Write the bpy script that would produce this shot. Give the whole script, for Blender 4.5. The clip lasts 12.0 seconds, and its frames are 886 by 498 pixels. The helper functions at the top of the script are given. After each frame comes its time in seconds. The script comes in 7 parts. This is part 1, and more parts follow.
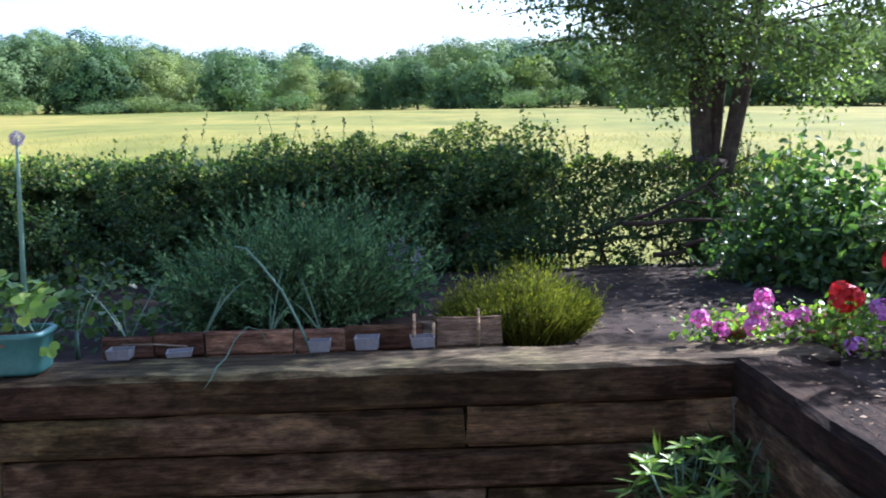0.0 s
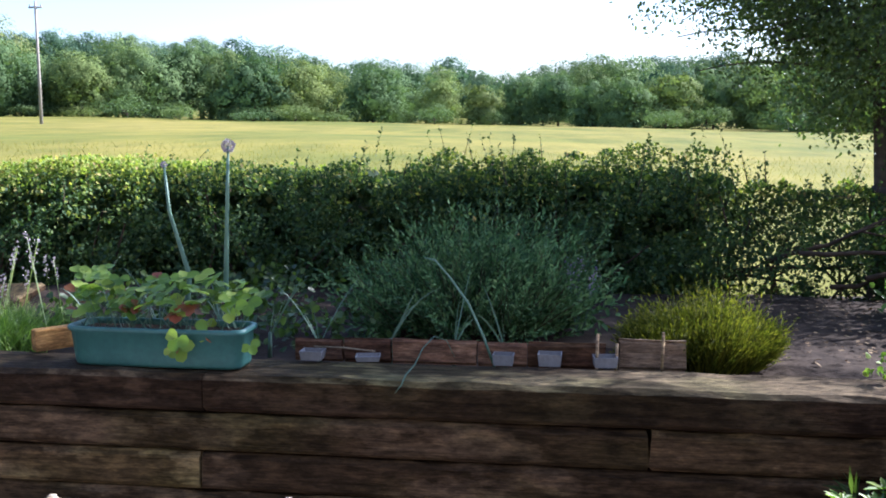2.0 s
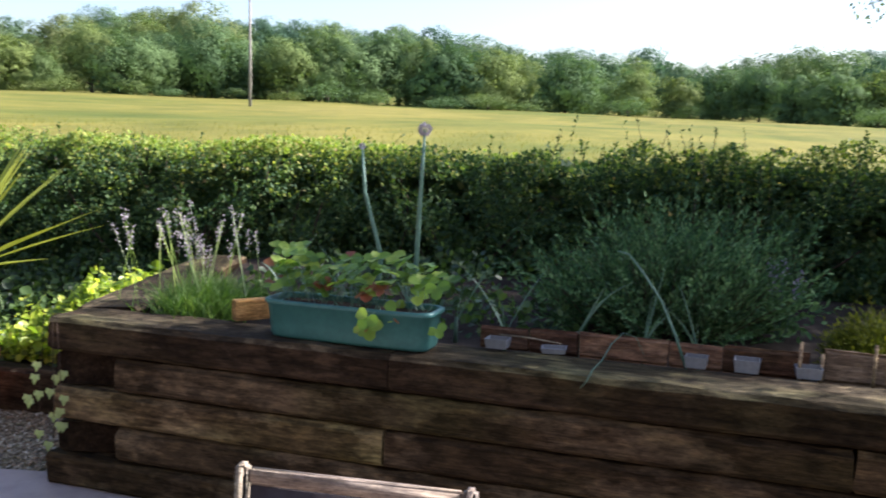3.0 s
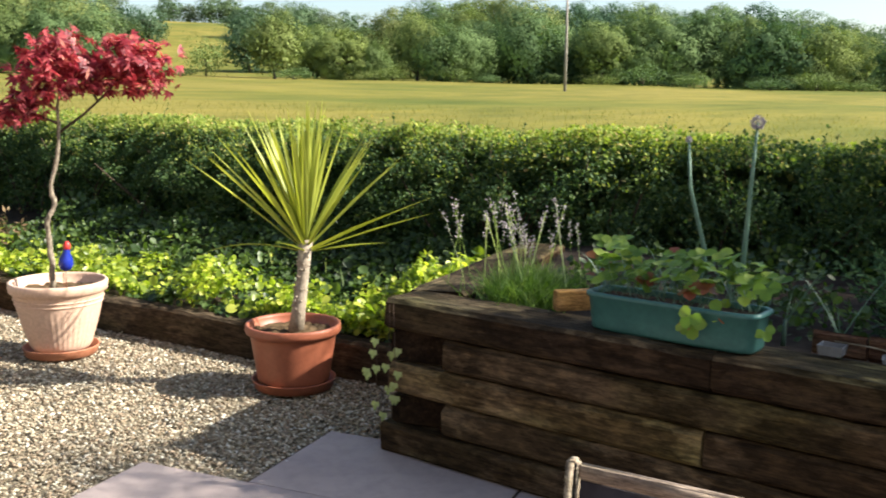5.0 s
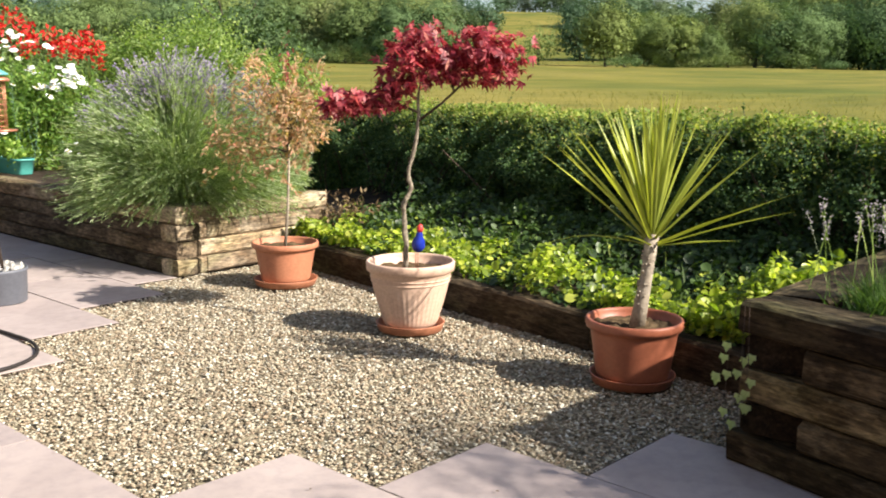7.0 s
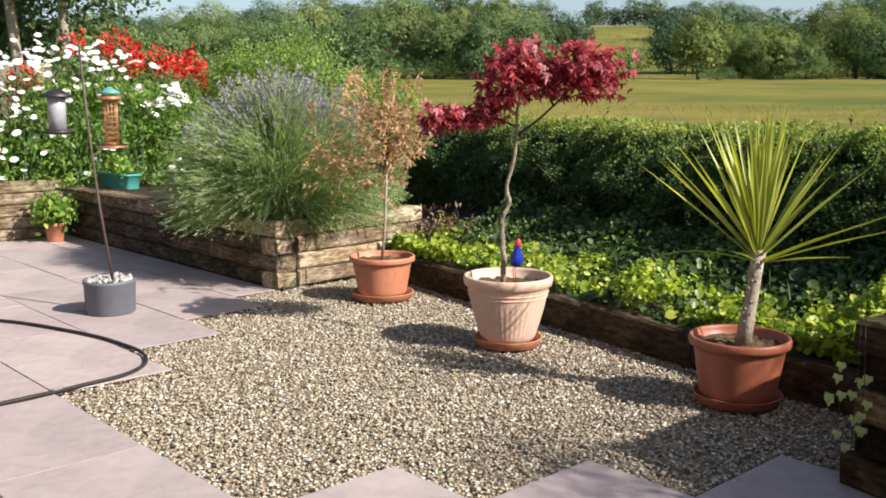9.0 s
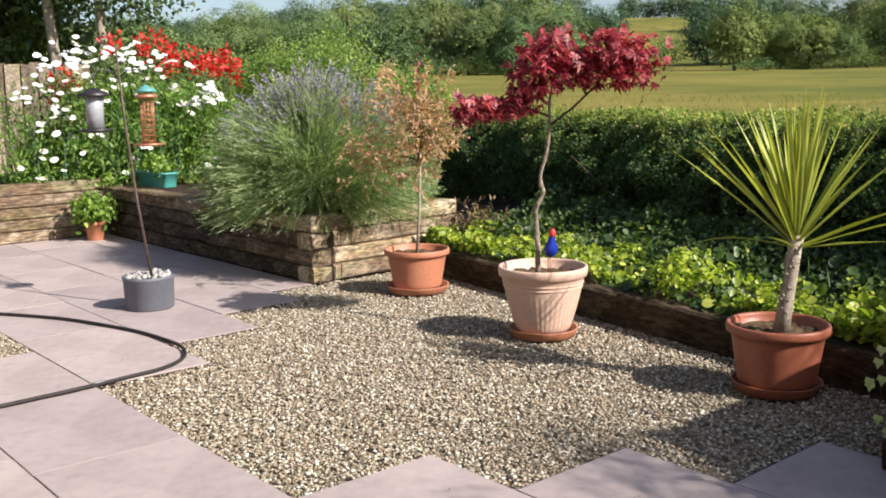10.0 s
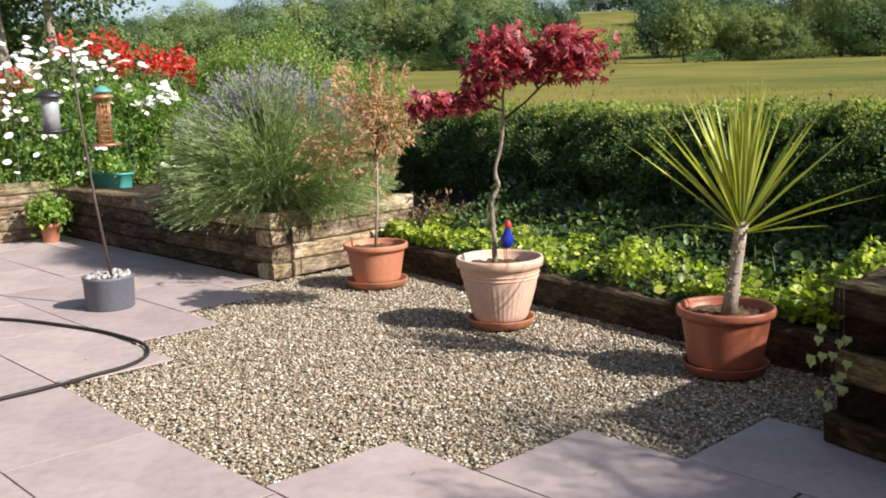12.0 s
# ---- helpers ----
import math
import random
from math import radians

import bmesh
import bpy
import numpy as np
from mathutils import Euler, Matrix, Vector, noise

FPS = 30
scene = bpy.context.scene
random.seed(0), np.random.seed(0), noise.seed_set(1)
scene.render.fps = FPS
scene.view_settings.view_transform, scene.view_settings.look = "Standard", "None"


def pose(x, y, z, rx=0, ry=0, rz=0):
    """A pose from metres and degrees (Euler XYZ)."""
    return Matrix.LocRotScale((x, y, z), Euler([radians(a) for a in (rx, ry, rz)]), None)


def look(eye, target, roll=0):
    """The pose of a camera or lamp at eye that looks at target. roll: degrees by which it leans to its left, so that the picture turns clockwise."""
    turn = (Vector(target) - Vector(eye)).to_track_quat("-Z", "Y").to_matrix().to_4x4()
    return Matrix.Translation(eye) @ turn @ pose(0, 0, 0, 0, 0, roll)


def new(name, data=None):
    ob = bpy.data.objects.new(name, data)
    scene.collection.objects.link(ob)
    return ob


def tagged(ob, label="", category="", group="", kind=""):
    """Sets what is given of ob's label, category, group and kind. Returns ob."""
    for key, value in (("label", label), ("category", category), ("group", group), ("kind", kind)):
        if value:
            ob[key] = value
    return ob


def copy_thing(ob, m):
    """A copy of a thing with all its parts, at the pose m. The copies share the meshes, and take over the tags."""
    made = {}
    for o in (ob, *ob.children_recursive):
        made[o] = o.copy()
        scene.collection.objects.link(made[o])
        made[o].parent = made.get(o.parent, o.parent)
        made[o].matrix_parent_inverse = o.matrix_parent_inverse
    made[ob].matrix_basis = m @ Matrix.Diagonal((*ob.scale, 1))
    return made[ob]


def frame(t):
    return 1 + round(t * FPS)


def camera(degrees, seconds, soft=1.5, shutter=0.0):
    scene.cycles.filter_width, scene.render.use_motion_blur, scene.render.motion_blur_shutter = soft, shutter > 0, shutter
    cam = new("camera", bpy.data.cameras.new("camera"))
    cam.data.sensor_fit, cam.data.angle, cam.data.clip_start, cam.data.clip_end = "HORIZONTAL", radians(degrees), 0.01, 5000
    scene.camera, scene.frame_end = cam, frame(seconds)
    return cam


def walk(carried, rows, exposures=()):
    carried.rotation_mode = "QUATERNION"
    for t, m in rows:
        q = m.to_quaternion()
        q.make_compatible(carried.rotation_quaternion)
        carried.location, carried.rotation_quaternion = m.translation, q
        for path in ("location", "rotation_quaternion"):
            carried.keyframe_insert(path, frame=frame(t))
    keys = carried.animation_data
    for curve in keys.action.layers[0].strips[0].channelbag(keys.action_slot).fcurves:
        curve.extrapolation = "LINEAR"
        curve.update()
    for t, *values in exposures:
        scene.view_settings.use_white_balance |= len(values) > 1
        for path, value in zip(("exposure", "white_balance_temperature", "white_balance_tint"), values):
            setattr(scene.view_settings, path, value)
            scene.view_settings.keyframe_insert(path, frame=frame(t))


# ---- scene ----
cam = camera(49.2, 12.0, 1.8, 0.25)

PATH = [
    (0, (0.091, 0.116, 1.33), (0.07, 2.097, 1.054), -2.1),
    (0.5, (0.058, 0.116, 1.328), (-0.09, 2.09, 1.045), -1.8),
    (1, (0.025, 0.129, 1.326), (-0.261, 2.09, 1.056), -1.5),
    (1.5, (-0.023, 0.114, 1.338), (-0.371, 2.067, 1.089), -1.2),
    (2, (-0.079, 0.058, 1.346), (-0.371, 2.022, 1.106), -0.2),
    (2.5, (-0.098, 0.072, 1.337), (-0.517, 2.014, 1.107), 1.6),
    (3, (-0.111, 0.107, 1.335), (-0.771, 1.977, 1.071), 1.4),
    (3.2, (-0.117, 0.121, 1.331), (-0.871, 1.955, 1.066), 1.0),
    (4.8, (-0.103, 0.076, 1.367), (-1.273, 1.669, 1.06), 0.5),
    (5, (-0.141, 0.067, 1.368), (-1.351, 1.63, 1.061), 0.6),
    (5.5, (-0.196, 0.048, 1.379), (-1.561, 1.479, 1.074), 1.3),
    (6, (-0.274, 0.112, 1.366), (-1.77, 1.404, 1.063), 1.2),
    (6.5, (-0.265, 0.056, 1.372), (-1.849, 1.233, 1.05), 1.1),
    (7, (-0.263, 0.026, 1.377), (-1.912, 1.106, 1.04), 0.5),
    (7.5, (-0.271, 0.01, 1.378), (-1.973, 1.001, 1.031), -0.6),
    (9.5, (-0.292, -0.026, 1.375), (-2.051, 0.877, 1.077), -0.2),
    (10, (-0.279, -0.019, 1.348), (-2.057, 0.841, 1.034), -1.1),
    (10.5, (-0.247, -0.016, 1.35), (-2.012, 0.856, 1.002), -2.1),
    (11, (-0.228, -0.031, 1.351), (-1.949, 0.917, 0.978), -1.8),
    (11.5, (-0.197, -0.058, 1.348), (-1.912, 0.905, 0.985), -2.0),
    (12, (-0.181, -0.078, 1.351), (-1.917, 0.86, 1.026), -1.9),
]
walk(cam, [(t, look(eye, aim, roll)) for t, eye, aim, roll in PATH], [(0, 2.14, 5080, 20), (2, 2.0, 5330, 20), (3.2, 1.75, 5850, 16), (5, 1.55, 6450, 9), (7, 1.25, 6450, 10), (9.5, 0.91, 6150, 14), (12, 0.89, 6150, 14)])

# ---- light ----
SUN_RISE, SUN_TURN = radians(35.3), radians(32.0)
SUN = Vector((math.cos(SUN_RISE) * math.cos(SUN_TURN), math.cos(SUN_RISE) * math.sin(SUN_TURN), math.sin(SUN_RISE)))
sun_data = bpy.data.lights.new("sun", "SUN")
sun_data.energy, sun_data.angle, sun_data.color = 5.0, radians(0.6), (1.0, 0.93, 0.82)
sun = new("sun", sun_data)
sun.rotation_mode = "QUATERNION"
sun.rotation_quaternion = SUN.to_track_quat("Z", "Y")
sky_world = bpy.data.worlds.new("sky")
scene.world = sky_world
sky_world.use_nodes = True
sky = sky_world.node_tree.nodes.new("ShaderNodeTexSky")
sky.sky_type, sky.sun_disc = "NISHITA", False
sky.sun_elevation, sky.sun_rotation = math.asin(SUN.z), math.atan2(SUN.x, SUN.y)
sky.air_density, sky.dust_density = 1.0, 1.7
sky_back = sky_world.node_tree.nodes["Background"]
sky_back.inputs["Strength"].default_value = 0.083
sky_world.node_tree.links.new(sky.outputs[0], sky_back.inputs["Color"])

# ---- materials ----
def shader(name):
    m = bpy.data.materials.new(name)
    m.use_nodes = True
    nt = m.node_tree
    return m, nt, nt.nodes, nt.links, nt.nodes["Principled BSDF"]


def ramp(nodes, stops):
    r = nodes.new("ShaderNodeValToRGB")
    els = r.color_ramp.elements
    while len(els) < len(stops):
        els.new(0.5)
    for e, (p, c) in zip(els, stops):
        e.position, e.color = p, (*c, 1)
    return r


def noise_node(nodes, links, scale, detail=6, rough=0.6, coords=None, stretch=None):
    n = nodes.new("ShaderNodeTexNoise")
    n.inputs["Scale"].default_value, n.inputs["Detail"].default_value, n.inputs["Roughness"].default_value = scale, detail, rough
    if coords is not None:
        if stretch:
            mp = nodes.new("ShaderNodeMapping")
            mp.inputs["Scale"].default_value = stretch
            links.new(coords, mp.inputs["Vector"])
            coords = mp.outputs[0]
        links.new(coords, n.inputs["Vector"])
    return n


def mixc(nodes, links, fac, a, b, kind="MIX"):
    m = nodes.new("ShaderNodeMix")
    m.data_type, m.blend_type = "RGBA", kind
    for sock, v in ((m.inputs[0], fac), (m.inputs[6], a), (m.inputs[7], b)):
        if isinstance(v, (int, float)):
            sock.default_value = v
        elif isinstance(v, tuple):
            sock.default_value = (*v, 1)
        else:
            links.new(v, sock)
    return m.outputs[2]


def bump(nodes, links, p, height, strength, distance):
    b = nodes.new("ShaderNodeBump")
    b.inputs["Strength"].default_value, b.inputs["Distance"].default_value = strength, distance
    links.new(height, b.inputs["Height"])
    links.new(b.outputs[0], p.inputs["Normal"])


def leaf_mat(name, stops, see=0.35, rough=0.5, warm=(1.5, 1.7, 0.6), vary=False):
    """Foliage: colour varies leaf by leaf, in drifts and, with vary, from plant to plant; light passes through."""
    m, nt, N, L, p = shader(name)
    geo, tex = N.new("ShaderNodeNewGeometry"), N.new("ShaderNodeTexCoord")
    r = ramp(N, stops)
    L.new(geo.outputs["Random Per Island"], r.inputs[0])
    drift = noise_node(N, L, 3.0, 3, 0.6, tex.outputs["Object"])
    dr = ramp(N, [(0.3, (0.62, 0.66, 0.62)), (0.7, (1.25, 1.2, 1.1))])
    L.new(drift.outputs["Fac"], dr.inputs[0])
    c = mixc(N, L, 1.0, r.outputs[0], dr.outputs[0], "MULTIPLY")
    if vary:
        info = N.new("ShaderNodeObjectInfo")
        kind = ramp(N, [(0.0, (0.6, 0.74, 0.8)), (0.35, (0.85, 0.95, 0.95)), (0.7, (1.1, 1.08, 0.9)), (0.88, (1.2, 1.12, 0.85)), (1.0, (1.1, 0.95, 0.9))])
        L.new(info.outputs["Random"], kind.inputs[0])
        c = mixc(N, L, 1.0, c, kind.outputs[0], "MULTIPLY")
    L.new(c, p.inputs["Base Color"])
    p.inputs["Roughness"].default_value = rough
    p.inputs["Specular IOR Level"].default_value = 0.35 if rough < 0.6 else 0.12
    tr = N.new("ShaderNodeBsdfTranslucent")
    tc = mixc(N, L, 1.0, c, warm, "MULTIPLY")
    L.new(tc, tr.inputs["Color"])
    mx = N.new("ShaderNodeMixShader")
    mx.inputs[0].default_value = see
    L.new(p.outputs[0], mx.inputs[1])
    L.new(tr.outputs[0], mx.inputs[2])
    L.new(mx.outputs[0], N["Material Output"].inputs["Surface"])
    return m


def wood_mat(name, dark, mid, pale, wear=0.5, rough=0.85):
    """Old timber: long grain, knots, cracks and pale weathered patches; local x runs along the grain."""
    m, nt, N, L, p = shader(name)
    tex, info = N.new("ShaderNodeTexCoord"), N.new("ShaderNodeObjectInfo")
    add = N.new("ShaderNodeVectorMath")
    add.operation = "ADD"
    sc = N.new("ShaderNodeVectorMath")
    sc.operation = "SCALE"
    sc.inputs["Scale"].default_value = 37.0
    comb = N.new("ShaderNodeCombineXYZ")
    for s in comb.inputs:
        L.new(info.outputs["Random"], s)
    L.new(comb.outputs[0], sc.inputs[0])
    L.new(tex.outputs["Object"], add.inputs[0])
    L.new(sc.outputs[0], add.inputs[1])
    grain = noise_node(N, L, 14, 8, 0.65, add.outputs[0], (0.25, 3.2, 3.2))
    blot = noise_node(N, L, 3.2, 5, 0.6, add.outputs[0], (0.8, 1.6, 1.6))
    fine = noise_node(N, L, 60, 6, 0.7, add.outputs[0], (0.2, 1.6, 1.6))
    g = ramp(N, [(0.3, dark), (0.52, mid), (0.75, mid)])
    L.new(grain.outputs["Fac"], g.inputs[0])
    b = ramp(N, [(0.495, (0, 0, 0)), (0.52, (0.45, 0.45, 0.45)), (0.6, (1, 1, 1))])
    L.new(blot.outputs["Fac"], b.inputs[0])
    k = N.new("ShaderNodeMath")
    k.operation = "MULTIPLY"
    k.inputs[1].default_value = wear
    L.new(b.outputs[0], k.inputs[0])
    c = mixc(N, L, k.outputs[0], g.outputs[0], pale)
    tone = ramp(N, [(0.0, (0.55, 0.51, 0.48)), (0.5, (0.95, 0.95, 0.92)), (1.0, (1.45, 1.4, 1.25))])
    L.new(info.outputs["Random"], tone.inputs[0])
    c = mixc(N, L, 1.0, c, tone.outputs[0], "MULTIPLY")
    fr = ramp(N, [(0.35, (0.55, 0.55, 0.55)), (0.6, (1.1, 1.1, 1.1))])
    L.new(fine.outputs["Fac"], fr.inputs[0])
    c = mixc(N, L, 0.8, c, fr.outputs[0], "MULTIPLY")
    flake = noise_node(N, L, 26, 9, 0.72, add.outputs[0], (0.5, 1.5, 1.5))
    fl = ramp(N, [(0.42, (0.45, 0.45, 0.45)), (0.5, (0.92, 0.92, 0.92)), (0.56, (1.15, 1.14, 1.1)), (0.62, (1.7, 1.66, 1.55))])
    L.new(flake.outputs["Fac"], fl.inputs[0])
    c = mixc(N, L, 0.8, c, fl.outputs[0], "MULTIPLY")
    algae = noise_node(N, L, 2.1, 4, 0.55, add.outputs[0], (0.6, 1.4, 1.4))
    al = ramp(N, [(0.5, (0, 0, 0)), (0.7, (0.5, 0.5, 0.5))])
    L.new(algae.outputs["Fac"], al.inputs[0])
    green = mixc(N, L, 1.0, c, (0.85, 1.15, 0.62), "MULTIPLY")
    c = mixc(N, L, al.outputs[0], c, green)
    crack = noise_node(N, L, 9, 4, 0.55, add.outputs[0], (0.1, 5.0, 5.0))
    cr = ramp(N, [(0.475, (1, 1, 1)), (0.5, (0.25, 0.22, 0.2)), (0.525, (1, 1, 1))])
    L.new(crack.outputs["Fac"], cr.inputs[0])
    c = mixc(N, L, 0.55, c, cr.outputs[0], "MULTIPLY")
    L.new(c, p.inputs["Base Color"])
    p.inputs["Roughness"].default_value = rough
    p.inputs["Specular IOR Level"].default_value = 0.08
    h = N.new("ShaderNodeMath")
    h.operation = "ADD"
    L.new(grain.outputs["Fac"], h.inputs[0])
    L.new(fine.outputs["Fac"], h.inputs[1])
    bump(N, L, p, h.outputs[0], 0.8, 0.008)
    return m


def plain_mat(name, a, b, rough=0.6, scale=8, bump_h=0.1, fine=90, metal=0.0, spec=0.4):
    m, nt, N, L, p = shader(name)
    tex = N.new("ShaderNodeTexCoord")
    n1 = noise_node(N, L, scale, 6, 0.6, tex.outputs["Object"])
    n2 = noise_node(N, L, fine, 4, 0.6, tex.outputs["Object"])
    r = ramp(N, [(0.32, a), (0.68, b)])
    L.new(n1.outputs["Fac"], r.inputs[0])
    f = ramp(N, [(0.3, (0.86, 0.86, 0.86)), (0.7, (1.1, 1.1, 1.1))])
    L.new(n2.outputs["Fac"], f.inputs[0])
    L.new(mixc(N, L, 1.0, r.outputs[0], f.outputs[0], "MULTIPLY"), p.inputs["Base Color"])
    p.inputs["Roughness"].default_value, p.inputs["Metallic"].default_value = rough, metal
    p.inputs["Specular IOR Level"].default_value = spec
    if bump_h:
        bump(N, L, p, n2.outputs["Fac"], bump_h, 0.004)
    return m


def island_mat(name, stops, rough=0.7, spec=0.3):
    m, nt, N, L, p = shader(name)
    geo, tex = N.new("ShaderNodeNewGeometry"), N.new("ShaderNodeTexCoord")
    r = ramp(N, stops)
    L.new(geo.outputs["Random Per Island"], r.inputs[0])
    n = noise_node(N, L, 120, 3, 0.6, tex.outputs["Object"])
    f = ramp(N, [(0.3, (0.8, 0.8, 0.8)), (0.7, (1.12, 1.12, 1.12))])
    L.new(n.outputs["Fac"], f.inputs[0])
    L.new(mixc(N, L, 1.0, r.outputs[0], f.outputs[0], "MULTIPLY"), p.inputs["Base Color"])
    p.inputs["Roughness"].default_value, p.inputs["Specular IOR Level"].default_value = rough, spec
    return m


def slab_mat():
    m, nt, N, L, p = shader("paving")
    tex, info = N.new("ShaderNodeTexCoord"), N.new("ShaderNodeObjectInfo")
    n1 = noise_node(N, L, 2.2, 6, 0.6, tex.outputs["Object"])
    n2 = noise_node(N, L, 160, 5, 0.7, tex.outputs["Object"])
    n3 = noise_node(N, L, 14, 6, 0.65, tex.outputs["Object"])
    r = ramp(N, [(0.3, (0.29, 0.242, 0.228)), (0.7, (0.405, 0.343, 0.32))])
    L.new(n1.outputs["Fac"], r.inputs[0])
    t = ramp(N, [(0.0, (0.9, 0.88, 0.9)), (1.0, (1.1, 1.08, 1.05))])
    L.new(info.outputs["Random"], t.inputs[0])
    c = mixc(N, L, 1.0, r.outputs[0], t.outputs[0], "MULTIPLY")
    s = ramp(N, [(0.3, (0.8, 0.8, 0.82)), (0.55, (1.03, 1.02, 1.0))])
    L.new(n3.outputs["Fac"], s.inputs[0])
    c = mixc(N, L, 0.8, c, s.outputs[0], "MULTIPLY")
    L.new(c, p.inputs["Base Color"])
    p.inputs["Roughness"].default_value = 0.8
    bump(N, L, p, n2.outputs["Fac"], 0.25, 0.003)
    return m


def ground_mat():
    m, nt, N, L, p = shader("meadow")
    geo = N.new("ShaderNodeNewGeometry")
    big = noise_node(N, L, 0.045, 6, 0.6, geo.outputs["Position"])
    mid = noise_node(N, L, 0.42, 7, 0.7, geo.outputs["Position"], (1, 0.35, 1))
    fine = noise_node(N, L, 9.0, 6, 0.75, geo.outputs["Position"])
    r = ramp(N, [(0.35, (0.085, 0.104, 0.019)), (0.5, (0.146, 0.138, 0.029)), (0.66, (0.2, 0.168, 0.043))])
    L.new(big.outputs["Fac"], r.inputs[0])
    a = ramp(N, [(0.32, (0.62, 0.7, 0.58)), (0.62, (1.18, 1.12, 1.06))])
    L.new(mid.outputs["Fac"], a.inputs[0])
    c = mixc(N, L, 1.0, r.outputs[0], a.outputs[0], "MULTIPLY")
    f = ramp(N, [(0.3, (0.7, 0.72, 0.7)), (0.7, (1.2, 1.2, 1.2))])
    L.new(fine.outputs["Fac"], f.inputs[0])
    c = mixc(N, L, 0.7, c, f.outputs[0], "MULTIPLY")
    L.new(c, p.inputs["Base Color"])
    p.inputs["Roughness"].default_value, p.inputs["Specular IOR Level"].default_value = 0.95, 0.1
    bump(N, L, p, mid.outputs["Fac"], 0.6, 0.25)
    return m


M = {}
M["meadow"] = ground_mat()
M["slab"] = slab_mat()
M["sleeper"] = wood_mat("old sleeper", (0.027, 0.018, 0.01), (0.076, 0.051, 0.028), (0.19, 0.136, 0.083), 0.8)
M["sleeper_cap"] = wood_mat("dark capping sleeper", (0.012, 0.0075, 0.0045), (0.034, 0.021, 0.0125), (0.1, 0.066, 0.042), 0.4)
# upper faces of the caps: weathering, plus sunlight held in the colour
M["bleached"] = wood_mat("bleached sleeper top, sun in the colour", (0.022, 0.016, 0.01), (0.062, 0.045, 0.028), (0.26, 0.2, 0.125), 0.5)
# pale from weather, and from sun put into the tone
M["sleeper_pale"] = wood_mat("weathered sleeper, sunlight in the tone", (0.10, 0.07, 0.045), (0.30, 0.22, 0.15), (0.5, 0.42, 0.32), 0.7)
# the shade on the front face is put into this darker tone
M["sleeper_shade"] = wood_mat("sleeper darkened for shade", (0.034, 0.025, 0.018), (0.085, 0.063, 0.045), (0.2, 0.155, 0.115), 0.6)
M["edging"] = wood_mat("brown edging timber", (0.024, 0.017, 0.011), (0.06, 0.043, 0.028), (0.15, 0.112, 0.075), 0.5)
M["board"] = wood_mat("red brown board", (0.05, 0.026, 0.018), (0.11, 0.06, 0.041), (0.17, 0.11, 0.08), 0.4)
M["board_pale"] = wood_mat("faded brown board", (0.1, 0.055, 0.036), (0.19, 0.108, 0.073), (0.27, 0.18, 0.125), 0.4)
M["card"] = wood_mat("pale board", (0.22, 0.15, 0.1), (0.36, 0.26, 0.18), (0.42, 0.32, 0.23), 0.4)
M["offcut"] = wood_mat("fresh timber", (0.27, 0.14, 0.055), (0.4, 0.23, 0.095), (0.46, 0.3, 0.15), 0.4)
M["fence"] = wood_mat("fence board", (0.15, 0.12, 0.09), (0.3, 0.25, 0.19), (0.42, 0.36, 0.28), 0.5)
M["chair"] = wood_mat("limed timber", (0.36, 0.27, 0.22), (0.5, 0.4, 0.33), (0.58, 0.48, 0.4), 0.4, 0.5)
M["soil"] = plain_mat("soil", (0.022, 0.016, 0.012), (0.062, 0.046, 0.034), 0.95, 7, 1.0, 70, 0, 0.1)
M["compost"] = plain_mat("crumbly compost", (0.045, 0.03, 0.017), (0.14, 0.095, 0.052), 0.95, 18, 1.0, 110, 0, 0.1)
M["sub"] = plain_mat("sandy bedding", (0.22, 0.19, 0.13), (0.31, 0.265, 0.185), 0.95, 6, 1.0, 90, 0, 0.1)
M["gravel"] = island_mat("gravel", [(0.0, (0.125, 0.1, 0.07)), (0.23, (0.25, 0.2, 0.135)), (0.4, (0.35, 0.26, 0.175)), (0.6, (0.36, 0.31, 0.22)), (0.85, (0.46, 0.41, 0.305)), (1.0, (0.72, 0.69, 0.59))])
M["terracotta"] = plain_mat("terracotta", (0.38, 0.145, 0.078), (0.46, 0.19, 0.105), 0.55, 5, 0.06, 60)
M["terracotta_dark"] = plain_mat("red terracotta", (0.27, 0.085, 0.045), (0.34, 0.112, 0.06), 0.45, 4, 0.05, 60)
M["peach"] = plain_mat("pale terracotta", (0.54, 0.36, 0.265), (0.62, 0.43, 0.325), 0.6, 5, 0.05, 60)
M["teal"] = plain_mat("teal plastic", (0.032, 0.112, 0.105), (0.046, 0.14, 0.13), 0.45, 5, 0.03, 60)
M["teal_pale"] = plain_mat("bright teal plastic", (0.05, 0.24, 0.21), (0.07, 0.3, 0.26), 0.45, 5, 0.03, 60)
M["grey_pot"] = plain_mat("grey plastic", (0.10, 0.105, 0.125), (0.125, 0.13, 0.15), 0.55, 5, 0.04, 60)
M["white_tub"] = plain_mat("milky plastic", (0.17, 0.175, 0.185), (0.24, 0.245, 0.26), 0.4, 6, 0.03)
M["rubber"] = plain_mat("black rubber", (0.018, 0.015, 0.014), (0.034, 0.028, 0.026), 0.6, 9, 0.05, spec=0.2)
M["iron"] = plain_mat("rusty steel", (0.055, 0.04, 0.033), (0.13, 0.09, 0.07), 0.6, 20, 0.2, 120, 0.3)
M["dark_metal"] = plain_mat("dark steel", (0.03, 0.028, 0.028), (0.06, 0.055, 0.055), 0.45, 20, 0.1, 120, 0.6)
M["copper"] = plain_mat("copper wire", (0.42, 0.16, 0.09), (0.5, 0.22, 0.13), 0.4, 20, 0.1, 120, 0.5)
